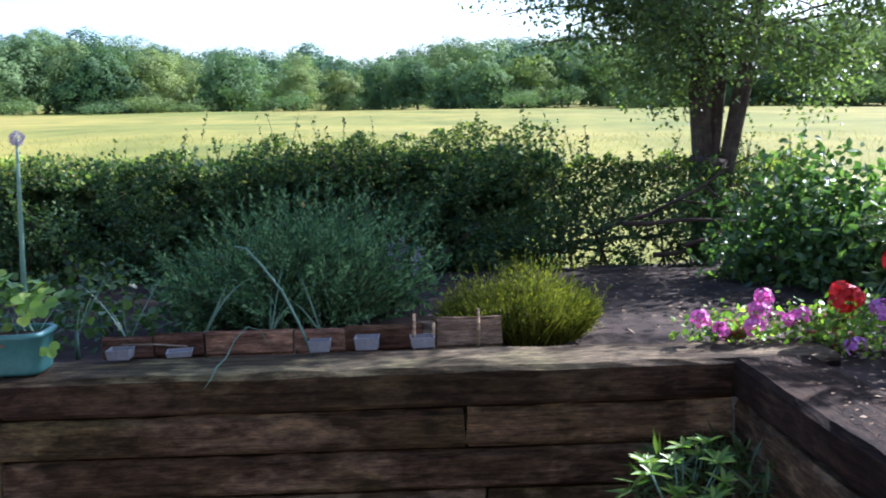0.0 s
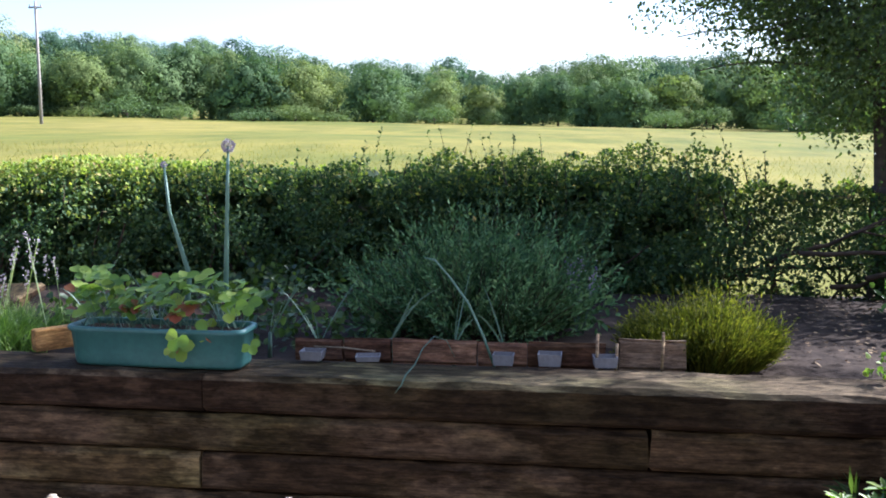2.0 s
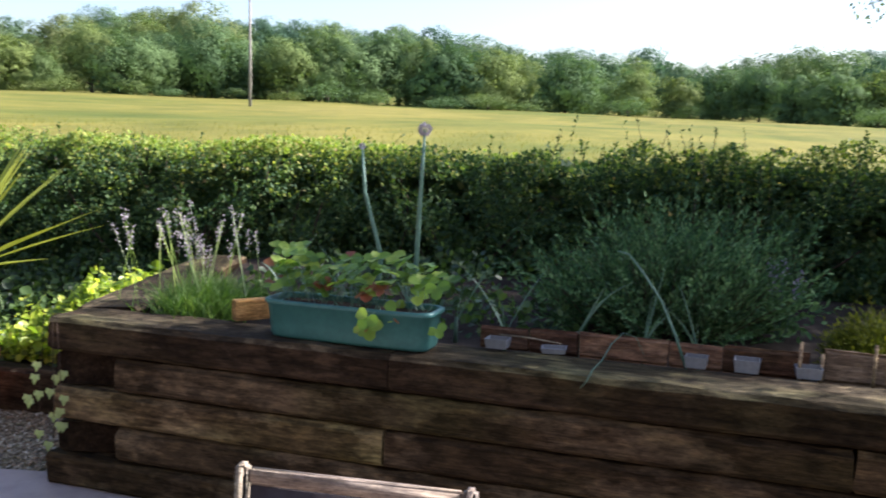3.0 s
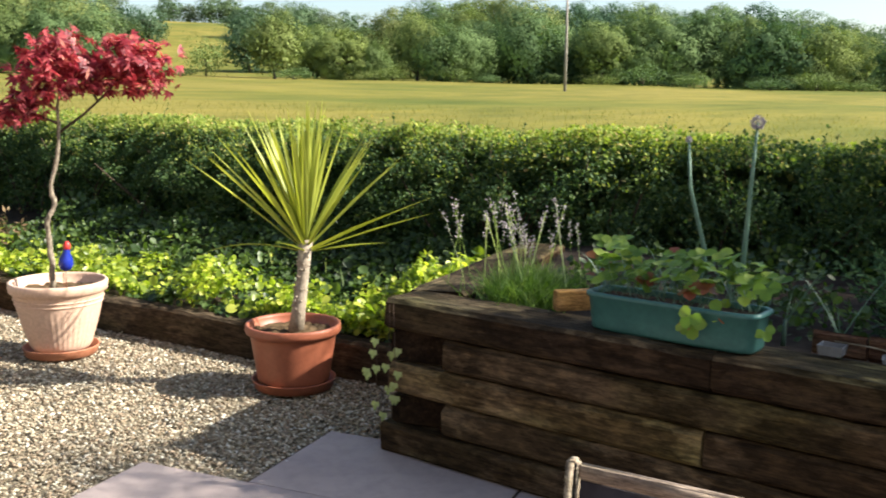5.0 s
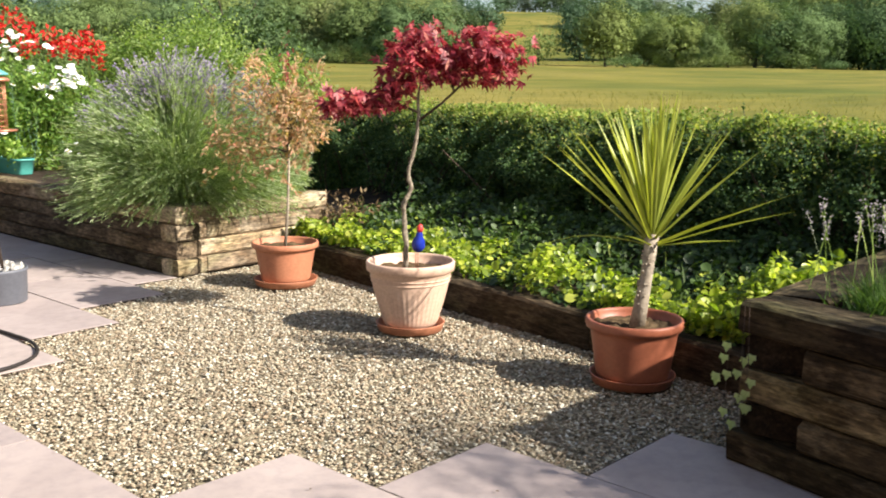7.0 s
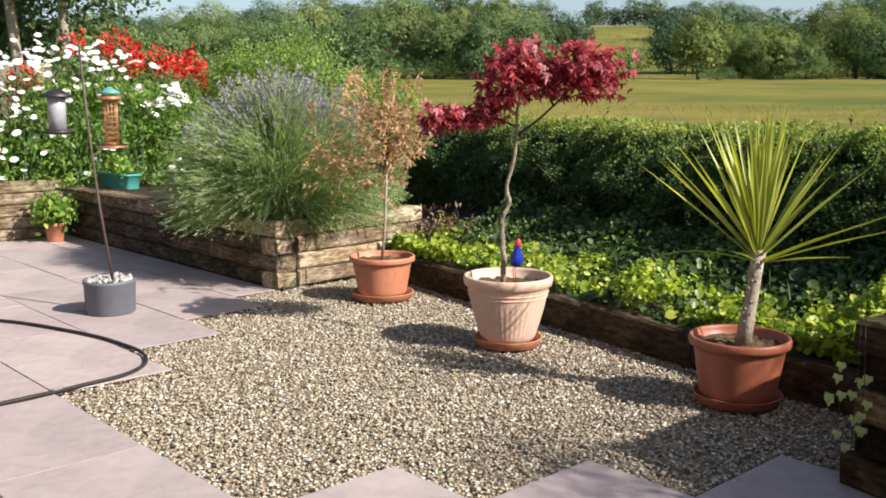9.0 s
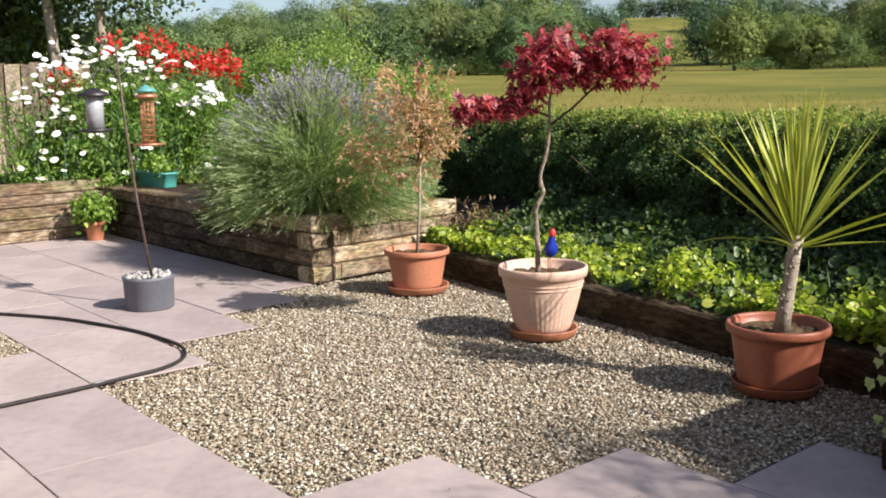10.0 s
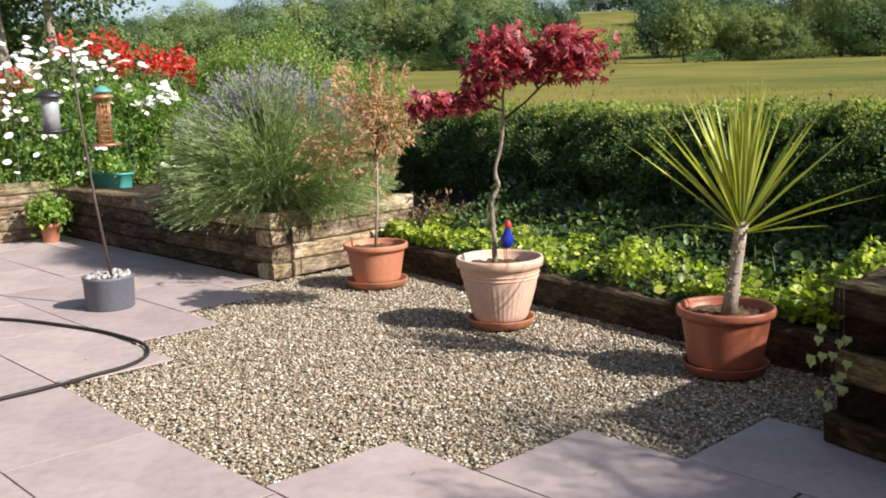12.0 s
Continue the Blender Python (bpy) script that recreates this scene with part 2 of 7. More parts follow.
M["render"] = plain_mat("rough masonry", (0.17, 0.16, 0.145), (0.25, 0.235, 0.215), 0.9, 1.2, 0.5, 40, 0, 0.1)
M["pole"] = plain_mat("grey pole timber", (0.20, 0.18, 0.15), (0.32, 0.29, 0.25), 0.8, 3, 0.3)
M["bark"] = plain_mat("bark", (0.045, 0.035, 0.028), (0.12, 0.095, 0.075), 0.9, 16, 1.0, 60, 0, 0.1)
M["bark_pale"] = plain_mat("pale bark", (0.20, 0.16, 0.12), (0.42, 0.36, 0.28), 0.85, 28, 0.6, 120, 0, 0.1)
M["bark_mid"] = plain_mat("grey-brown bark", (0.12, 0.095, 0.07), (0.33, 0.28, 0.21), 0.85, 34, 0.6, 120, 0, 0.1)
M["twig"] = plain_mat("twigs", (0.05, 0.035, 0.025), (0.10, 0.07, 0.05), 0.9, 12, 0.4, 80, 0, 0.1)
M["mesh_cloth"] = plain_mat("dark sling fabric", (0.03, 0.024, 0.03), (0.05, 0.042, 0.05), 0.8, 30, 0.3, 300)
M["blue_glaze"] = plain_mat("blue enamel", (0.01, 0.02, 0.22), (0.015, 0.035, 0.32), 0.25, 12, 0.02)
M["red_paint"] = plain_mat("red paint", (0.55, 0.03, 0.03), (0.65, 0.06, 0.05), 0.4, 12, 0.02)
M["glass"] = plain_mat("cloudy clear plastic", (0.24, 0.25, 0.265), (0.34, 0.35, 0.365), 0.25, 12, 0.02)
M["teal_metal"] = plain_mat("teal painted tin", (0.08, 0.25, 0.24), (0.12, 0.32, 0.3), 0.4, 12, 0.02)
M["hedge"] = leaf_mat("hawthorn leaves", [(0.0, (0.034, 0.066, 0.034)), (0.5, (0.06, 0.108, 0.045)), (0.9, (0.1, 0.15, 0.055)), (1.0, (0.17, 0.19, 0.07))], 0.27, 0.6)
M["tree"] = leaf_mat("tree leaves", [(0.0, (0.045, 0.072, 0.036)), (0.6, (0.085, 0.125, 0.055)), (1.0, (0.15, 0.19, 0.075))], 0.45, 0.4)
# sunlit hedge leaves: the light is put into this paler green
M["hedge_sun"] = leaf_mat("hawthorn leaves with sunlight in the colour", [(0.0, (0.12, 0.18, 0.045)), (0.6, (0.23, 0.29, 0.07)), (0.92, (0.36, 0.35, 0.11)), (1.0, (0.38, 0.26, 0.15))], 0.36, 0.66)
M["apple"] = leaf_mat("apple leaves", [(0.0, (0.12, 0.19, 0.055)), (0.7, (0.23, 0.31, 0.09)), (1.0, (0.36, 0.42, 0.15))], 0.5, 0.5)
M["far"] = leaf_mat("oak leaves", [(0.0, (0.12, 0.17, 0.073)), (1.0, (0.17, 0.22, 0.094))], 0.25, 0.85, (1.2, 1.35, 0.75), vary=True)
# the bluish haze of distance is put into this leaf colour
M["far_haze"] = leaf_mat("ridge leaves with haze in the colour", [(0.0, (0.07, 0.112, 0.072)), (1.0, (0.115, 0.165, 0.103))], 0.25, 0.9, (1.2, 1.4, 0.9), vary=True)
M["far2"] = leaf_mat("ash leaves", [(0.0, (0.056, 0.1, 0.046)), (1.0, (0.112, 0.162, 0.074))], 0.25, 0.85)
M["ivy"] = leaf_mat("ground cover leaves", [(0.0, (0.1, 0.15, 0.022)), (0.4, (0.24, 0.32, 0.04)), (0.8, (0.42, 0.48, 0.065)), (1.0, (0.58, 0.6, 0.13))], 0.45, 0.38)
M["ivy_var"] = leaf_mat("variegated ivy", [(0.0, (0.26, 0.34, 0.12)), (0.6, (0.46, 0.52, 0.24)), (1.0, (0.72, 0.74, 0.46))], 0.4, 0.45)
M["straw"] = leaf_mat("strawberry leaves", [(0.0, (0.085, 0.165, 0.03)), (0.6, (0.19, 0.31, 0.05)), (1.0, (0.37, 0.46, 0.1))], 0.4, 0.42)
M["straw_old"] = leaf_mat("old strawberry leaves", [(0.0, (0.2, 0.05, 0.03)), (1.0, (0.3, 0.12, 0.045))], 0.3, 0.5)
M["rosemary"] = leaf_mat("rosemary needles", [(0.0, (0.038, 0.085, 0.037)), (0.6, (0.1, 0.195, 0.08)), (1.0, (0.21, 0.33, 0.15))], 0.2, 0.6, (1.1, 1.3, 0.9))
M["heather"] = leaf_mat("golden heather", [(0.0, (0.038, 0.052, 0.009)), (0.5, (0.088, 0.1, 0.014)), (1.0, (0.2, 0.195, 0.026))], 0.35, 0.6)
M["shrub"] = leaf_mat("glossy shrub leaves", [(0.0, (0.04, 0.08, 0.03)), (0.6, (0.08, 0.145, 0.05)), (1.0, (0.16, 0.24, 0.08))], 0.36, 0.32)
# shade at the hedge foot, on fern and bed herbs is in this green
M["under"] = leaf_mat("undergrowth leaves, green darkened for shade", [(0.0, (0.025, 0.05, 0.016)), (0.7, (0.06, 0.105, 0.028)), (1.0, (0.12, 0.18, 0.045))], 0.3, 0.45)
M["conifer"] = leaf_mat("conifer sprays", [(0.0, (0.04, 0.075, 0.03)), (0.7, (0.09, 0.14, 0.05)), (1.0, (0.22, 0.22, 0.11))], 0.2)
M["lav_leaf"] = leaf_mat("lavender stems", [(0.0, (0.12, 0.175, 0.075)), (0.5, (0.26, 0.34, 0.17)), (1.0, (0.5, 0.55, 0.39))], 0.4, 0.6)
M["lav_flower"] = leaf_mat("lavender flowers", [(0.0, (0.2, 0.17, 0.28)), (0.6, (0.32, 0.28, 0.4)), (1.0, (0.45, 0.41, 0.5))], 0.25, 0.7, (1.1, 1.0, 1.2))
M["pale_flower"] = leaf_mat("faded flower spikes", [(0.0, (0.27, 0.23, 0.28)), (1.0, (0.55, 0.5, 0.54))], 0.3, 0.7, (1, 1, 1))
M["grass"] = leaf_mat("tuft grass", [(0.0, (0.06, 0.11, 0.02)), (0.6, (0.12, 0.18, 0.035)), (1.0, (0.2, 0.25, 0.06))], 0.35)
M["tuft"] = leaf_mat("dark tuft grass", [(0.0, (0.045, 0.095, 0.022)), (0.6, (0.095, 0.175, 0.04)), (1.0, (0.18, 0.27, 0.07))], 0.35)
M["leek"] = leaf_mat("leek leaves", [(0.0, (0.07, 0.13, 0.10)), (0.6, (0.12, 0.2, 0.15)), (1.0, (0.2, 0.28, 0.2))], 0.2, 0.5, (1.1, 1.3, 0.9))
M["stalk"] = plain_mat("flower stalk", (0.075, 0.155, 0.105), (0.12, 0.21, 0.145), 0.5, 6, 0.05)
M["allium"] = island_mat("seed head", [(0.0, (0.30, 0.26, 0.34)), (1.0, (0.5, 0.46, 0.52))])
M["maple"] = leaf_mat("red maple leaves", [(0.0, (0.16, 0.014, 0.03)), (0.5, (0.33, 0.04, 0.065)), (0.9, (0.5, 0.115, 0.13)), (1.0, (0.6, 0.25, 0.2))], 0.42, 0.45, (1.4, 0.85, 0.85))
M["cord"] = leaf_mat("cordyline leaves", [(0.0, (0.17, 0.26, 0.04)), (0.5, (0.34, 0.4, 0.065)), (1.0, (0.68, 0.62, 0.2))], 0.34, 0.4, (1.3, 1.3, 0.5))
M["nandina"] = leaf_mat("rusty leaves", [(0.0, (0.24, 0.22, 0.12)), (0.4, (0.4, 0.27, 0.17)), (0.8, (0.52, 0.33, 0.23)), (1.0, (0.52, 0.21, 0.17))], 0.35, 0.6)
M["daisy_leaf"] = leaf_mat("daisy leaves", [(0.0, (0.07, 0.14, 0.028)), (0.6, (0.15, 0.26, 0.055)), (1.0, (0.28, 0.38, 0.085))], 0.42)
M["pebble"] = plain_mat("grey pebbles", (0.2, 0.19, 0.175), (0.42, 0.4, 0.37), 0.75, 60, 0.1, 120)
M["petal"] = plain_mat("white petals", (0.78, 0.78, 0.76), (0.86, 0.86, 0.84), 0.6, 30, 0)
M["yolk"] = plain_mat("yellow centre", (0.6, 0.38, 0.03), (0.7, 0.46, 0.05), 0.7, 30, 0)
M["red_flower"] = leaf_mat("scarlet petals", [(0.0, (0.45, 0.012, 0.012)), (0.6, (0.64, 0.025, 0.02)), (1.0, (0.72, 0.07, 0.045))], 0.3, 0.5, (1.2, 0.8, 0.8))
M["pink_flower"] = leaf_mat("magenta petals", [(0.0, (0.5, 0.09, 0.4)), (0.6, (0.72, 0.22, 0.56)), (1.0, (0.88, 0.55, 0.78))], 0.4, 0.5, (1.2, 0.9, 1.1))
M["violet_flower"] = leaf_mat("violet petals", [(0.0, (0.42, 0.12, 0.45)), (1.0, (0.68, 0.36, 0.7))], 0.35, 0.5, (1.1, 0.9, 1.2))
M["dry"] = leaf_mat("dry leaves", [(0.0, (0.07, 0.045, 0.027)), (0.6, (0.17, 0.115, 0.066)), (1.0, (0.36, 0.27, 0.17))], 0.15, 0.7, (1, 1, 1))
M["meadow_blade"] = leaf_mat("hay grass", [(0.0, (0.105, 0.128, 0.026)), (0.6, (0.176, 0.171, 0.038)), (1.0, (0.24, 0.217, 0.056))], 0.55, 0.8, (1.2, 1.2, 0.9))

# ---- building helpers ----
def link_mesh(name, me, material, parent=None, label=""):
    if material and not me.materials:
        me.materials.append(material)
    ob = new(name, me)
    if parent:
        ob.parent = parent
    return tagged(ob, label)


def part(name, bm, material, parent=None, label="", smooth=True):
    me = bpy.data.meshes.new(name)
    bm.to_mesh(me)
    bm.free()
    if smooth:
        me.shade_smooth()
    return link_mesh(name, me, material, parent, label)


def fast_mesh(name, verts, tris):
    """A mesh from numpy arrays of corners and triangles."""
    me = bpy.data.meshes.new(name)
    me.vertices.add(len(verts))
    me.vertices.foreach_set("co", np.asarray(verts, np.float32).ravel())
    n = len(tris)
    me.loops.add(3 * n)
    me.loops.foreach_set("vertex_index", np.asarray(tris, np.int32).ravel())
    me.polygons.add(n)
    me.polygons.foreach_set("loop_start", np.arange(0, 3 * n, 3, dtype=np.int32))
    me.update(calc_edges=True)
    me.validate()
    return me


def thing(name, label, category, where=(0, 0, 0), turn=0.0, group="", kind=""):
    ob = new(name)
    ob.location, ob.rotation_euler = where, (0, 0, radians(turn))
    return tagged(ob, label, category, group, kind)


def unit(a):
    return a / np.maximum(np.linalg.norm(a, axis=-1, keepdims=True), 1e-9)


def rand_dirs(rng, n):
    return unit(rng.normal(size=(n, 3)))


def leaves(P, D, N, length, width, fold=0.12):
    """Folded pointed leaves at P along D, faces towards N: corners and triangles."""
    n = len(P)
    D = unit(D)
    S = unit(np.cross(D, N))
    N = np.cross(S, D)
    length, width = np.broadcast_to(length, n)[:, None], np.broadcast_to(width, n)[:, None]
    mid = P + D * length * 0.45
    v = np.stack([P, mid + S * width / 2 + N * width * fold, P + D * length, mid - S * width / 2 + N * width * fold], 1).reshape(-1, 3)
    b = np.arange(n)[:, None] * 4
    t = np.concatenate([b + [0, 2, 1], b + [0, 3, 2]], 1).reshape(-1, 3)
    return v, t


def broad(P, D, N, length, width, fold=0.15):
    """Broad leaves with six corners round a sunk midrib."""
    n = len(P)
    D = unit(D)
    S = unit(np.cross(D, N))
    N = np.cross(S, D)
    length, width = np.broadcast_to(length, n)[:, None], np.broadcast_to(width, n)[:, None]
    up = N * width * fold
    v = np.stack([P, P + D * length * 0.25 + S * width * 0.42 + up, P + D * length * 0.62 + S * width * 0.46 + up, P + D * length - N * length * 0.1,
                  P + D * length * 0.62 - S * width * 0.46 + up, P + D * length * 0.25 - S * width * 0.42 + up], 1).reshape(-1, 3)
    b = np.arange(n)[:, None] * 6
    t = np.concatenate([b + [0, 2, 1], b + [0, 3, 2], b + [0, 4, 3], b + [0, 5, 4]], 1).reshape(-1, 3)
    return v, t


def round_leaves(P, D, N, length, width, fold=0.12):
    """Rounded leaves with eight corners round a sunk midrib."""
    n = len(P)
    D = unit(D)
    S = unit(np.cross(D, N))
    N = np.cross(S, D)
    length, width = np.broadcast_to(length, n)[:, None], np.broadcast_to(width, n)[:, None]
    rim = [(0.18, 0.34), (0.5, 0.52), (0.82, 0.4)]
    left = [P + D * length * a + S * width * b + N * width * fold * b * 2 for a, b in rim]
    right = [P + D * length * a - S * width * b + N * width * fold * b * 2 for a, b in rim[::-1]]
    v = np.stack([P, *left, P + D * length * 0.98 - N * length * 0.06, *right], 1).reshape(-1, 3)
    b = np.arange(n)[:, None] * 8
    t = np.concatenate([b + [0, k + 1, k] for k in range(1, 7)], 1).reshape(-1, 3)
    return v, t


def blades(rng, P, D, length, width, droop=0.3, steps=4, taper=True):
    """Thin curved strips from P that start along D and bend down."""
    n = len(P)
    D = unit(D)
    length, width, droop = (np.broadcast_to(a, n)[:, None] for a in (length, width, droop))
    side = unit(np.cross(D, rand_dirs(rng, n)))
    rows, pos, way = [], P.copy(), D.copy()
    for k in range(steps + 1):
        w = width * ((1 - k / steps) ** 0.6 if taper else 1) * 0.5
        rows += [pos - side * w, pos + side * w]
        way = unit(way + np.array([0, 0, -1.0]) * droop / steps * 2 * (k + 1) / steps)
        pos = pos + way * length / steps
    v = np.stack(rows, 1).reshape(-1, 3)
    b = np.arange(n)[:, None] * (2 * steps + 2)
    t = np.concatenate([np.concatenate([b + [2 * k, 2 * k + 1, 2 * k + 3], b + [2 * k, 2 * k + 3, 2 * k + 2]], 1) for k in range(steps)], 1).reshape(-1, 3)
    return v, t


def merged(*pieces):
    vs, ts, off = [], [], 0
    for v, t in pieces:
        vs.append(v)
        ts.append(t + off)
        off += len(v)
    return np.concatenate(vs), np.concatenate(ts)


def scatter(name, pieces, material, parent=None, label=""):
    v, t = merged(*pieces)
    ob = link_mesh(name, fast_mesh(name, v, t), material, parent, label)
    if name.endswith("_mass") or name == "needles":
        ob["kind"] = "stuff"
    return ob


def tube(bm, points, radii, sides=8, caps=True):
    """A tapered round limb through points."""
    points = [Vector(p) for p in points]
    rings = []
    for i, p in enumerate(points):
        way = (points[min(i + 1, len(points) - 1)] - points[max(i - 1, 0)]).normalized()
        s = way.cross(Vector((0.31, 0.2, 0.93)) if abs(way.z) < 0.9 else Vector((1, 0.1, 0))).normalized()
        q = way.cross(s)
        r = radii[i] if hasattr(radii, "__len__") else radii
        rings.append([bm.verts.new(p + (s * math.cos(a) + q * math.sin(a)) * r) for a in (math.tau * k / sides for k in range(sides))])
    for a, b in zip(rings, rings[1:]):
        for k in range(sides):
            bm.faces.new((a[k], a[(k + 1) % sides], b[(k + 1) % sides], b[k]))
    if caps:
        bm.faces.new(rings[0][::-1])
        bm.faces.new(rings[-1])
    return bm


def lathe(bm, profile, sides=48, flute=0.0, flutes=0, band=(0, 0)):
    """A turned body from (radius, height) pairs; flutes: shallow ribs between two heights."""
    rings = []
    for r, z in profile:
        ring = []
        for k in range(sides):
            a = math.tau * k / sides
            rr = r * (1 + (flute * math.cos(flutes * a) if band[0] < z < band[1] else 0))
            ring.append(bm.verts.new((rr * math.cos(a), rr * math.sin(a), z)))
        rings.append(ring)
    for a, b in zip(rings, rings[1:]):
        for k in range(sides):
            bm.faces.new((a[k], a[(k + 1) % sides], b[(k + 1) % sides], b[k]))
    bm.faces.new(rings[0][::-1])
    bm.faces.new(rings[-1])
    return bm


def box(bm, x0, x1, y0, y1, z0, z1, bevel=0.0):
    v = [bm.verts.new((x, y, z)) for x in (x0, x1) for y in (y0, y1) for z in (z0, z1)]
    faces = [bm.faces.new([v[i] for i in f]) for f in ((0, 1, 3, 2), (4, 6, 7, 5), (0, 4, 5, 1), (2, 3, 7, 6), (0, 2, 6, 4), (1, 5, 7, 3))]
    if bevel:
        edges = list({e for f in faces for e in f.edges})
        bmesh.ops.bevel(bm, geom=edges, offset=bevel, segments=2, affect="EDGES")
    return bm


def timber(rng, length, depth, height, worn=0.0028, step=0.09):
    """A rough sawn beam along x from 0 to length, y 0 to depth, z 0 to height, with rounded and chipped edges."""
    bm = bmesh.new()
    n = max(2, int(length / step))
    c = min(0.016, height * 0.13)
    ring0 = [(c, 0), (depth - c, 0), (depth, c), (depth, height - c), (depth - c, height), (c, height), (0, height - c), (0, c)]
    rings = []
    for i in range(n + 1):
        x = length * i / n
        ring = []
        for j, (y, z) in enumerate(ring0):
            k = worn * (1.5 if 4 <= j <= 6 else 1.0)
            ring.append(bm.verts.new((x + (rng.normal() * worn * 0.6 if 0 < i < n else rng.normal() * worn), y + rng.normal() * k * 0.6, z + (rng.normal() * k * 0.5 if 0.02 < z else 0))))
        rings.append(ring)
    for a, b in zip(rings, rings[1:]):
        for k in range(8):
            bm.faces.new((a[k], a[(k + 1) % 8], b[(k + 1) % 8], b[k]))
    bm.faces.new(rings[0][::-1])
    bm.faces.new(rings[-1])
    bmesh.ops.recalc_face_normals(bm, faces=bm.faces)
    return bm


def beam(rng, parent, a, b, z0, height, depth, material, name="sleeper", gap=0.005, inward=1, pale_top=True):
    """A sleeper on the line a-b, its face on that line, its body to the left of a->b (inward 1)."""
    a, b = Vector((*a, z0)), Vector((*b, z0))
    d = b - a
    bm = timber(rng, d.length - gap, depth, height - (0.008 if material in (M["sleeper"], M["sleeper_cap"]) else 0.005))
    if inward < 0:
        bmesh.ops.translate(bm, verts=bm.verts, vec=(0, -depth, 0))
    ob = part(name, bm, material, parent, smooth=False)
    if pale_top and material == M["sleeper_cap"]:  # weathered pale, with the sun on the upper face put into the colour
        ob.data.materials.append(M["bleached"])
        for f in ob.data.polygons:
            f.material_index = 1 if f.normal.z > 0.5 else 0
    ob.location = a - parent.location
    ob.rotation_euler = (0, 0, math.atan2(d.y, d.x))
    return ob


G_ANGLE = radians(14.5)


def grid(u, v):
    """The paving's own square grid in the world."""
    return (-3.464 + u * math.cos(G_ANGLE) - v * math.sin(G_ANGLE), 1.424 + u * math.sin(G_ANGLE) + v * math.cos(G_ANGLE))


def lerp2(a, b, t):
    return (a[0] + (b[0] - a[0]) * t, a[1] + (b[1] - a[1]) * t)


def smooth01(x, a, b):
    t = np.clip((x - a) / (b - a), 0, 1)
    return t * t * (3 - 2 * t)


def land(x, y):
    """The height of the meadow and the hills behind it; the garden is level."""
    x, y = np.asarray(x, float), np.asarray(y, float)
    d = np.hypot(x, y)
    field = 0.25 - 0.025 * x + 0.0135 * y
    side = np.clip(np.arctan2(-x, y), -1.2, 2.0)
    hill = smooth01(d, 150, 420) * (5 + 14 * smooth01(side, 0.15, 0.95))
    wave = 0.12 * np.sin(x * 0.21 + 1) * np.sin(y * 0.13) * smooth01(d, 12, 40)
    mix = smooth01(y, 4.9, 7.5)
    return (field + wave) * mix - 0.09 * (1 - mix) + hill

# ---- ground ----
def build_ground():
    rad = np.concatenate([np.linspace(0, 12, 31), np.geomspace(12.6, 1500, 70)])
    n = 180
    ang = np.arange(n) * math.tau / n
    x, y = (rad[:, None] * np.cos(ang)).ravel(), (rad[:, None] * np.sin(ang)).ravel()
    v = np.stack([x, y, land(x, y)], 1)
    i, j = np.meshgrid(np.arange(len(rad) - 1), np.arange(n), indexing="ij")
    a, b = i * n + j, i * n + (j + 1) % n
    c, d = a + n, b + n
    t = np.concatenate([np.stack([a, c, d], -1).reshape(-1, 3), np.stack([a, d, b], -1).reshape(-1, 3)])
    me = fast_mesh("ground", v, t)
    me.shade_smooth()
    tagged(link_mesh("ground", me, M["meadow"]), "dry yellow-green meadow rising to wooded hills", "meadow", kind="structure")


build_ground()


def build_meadow_grass():
    rng = np.random.default_rng(31)
    n = 16000
    side = rng.uniform(-0.55, 1.25, n)
    d = 8 + 24 * rng.random(n) ** 1.3
    x, y = -d * np.sin(side), d * np.cos(side)
    ok = y > 6.6
    x, y, d = x[ok], y[ok], d[ok]
    P = np.stack([x, y, land(x, y) - 0.02], 1)
    D = rand_dirs(rng, len(P)) * 0.5 + [0, 0, 1]
    s = 0.7 + d / 30
    scatter("meadow_grass", [blades(rng, P, D, rng.uniform(0.08, 0.2, len(P)) * np.minimum(s, 1.3), 0.006 * s, 0.5, 2)], M["meadow_blade"])
    tagged(bpy.data.objects["meadow_grass"], "tall dry hay grass of the meadow", "grass", kind="stuff")


build_meadow_grass()

# ---- raised bed in front of the hedge ----
RNG = np.random.default_rng(7)
MX0, MX1, MY, MH, C = -2.51, 0.88, 2.80, 0.625, 0.125
BACK_L = (-2.93, 4.35)


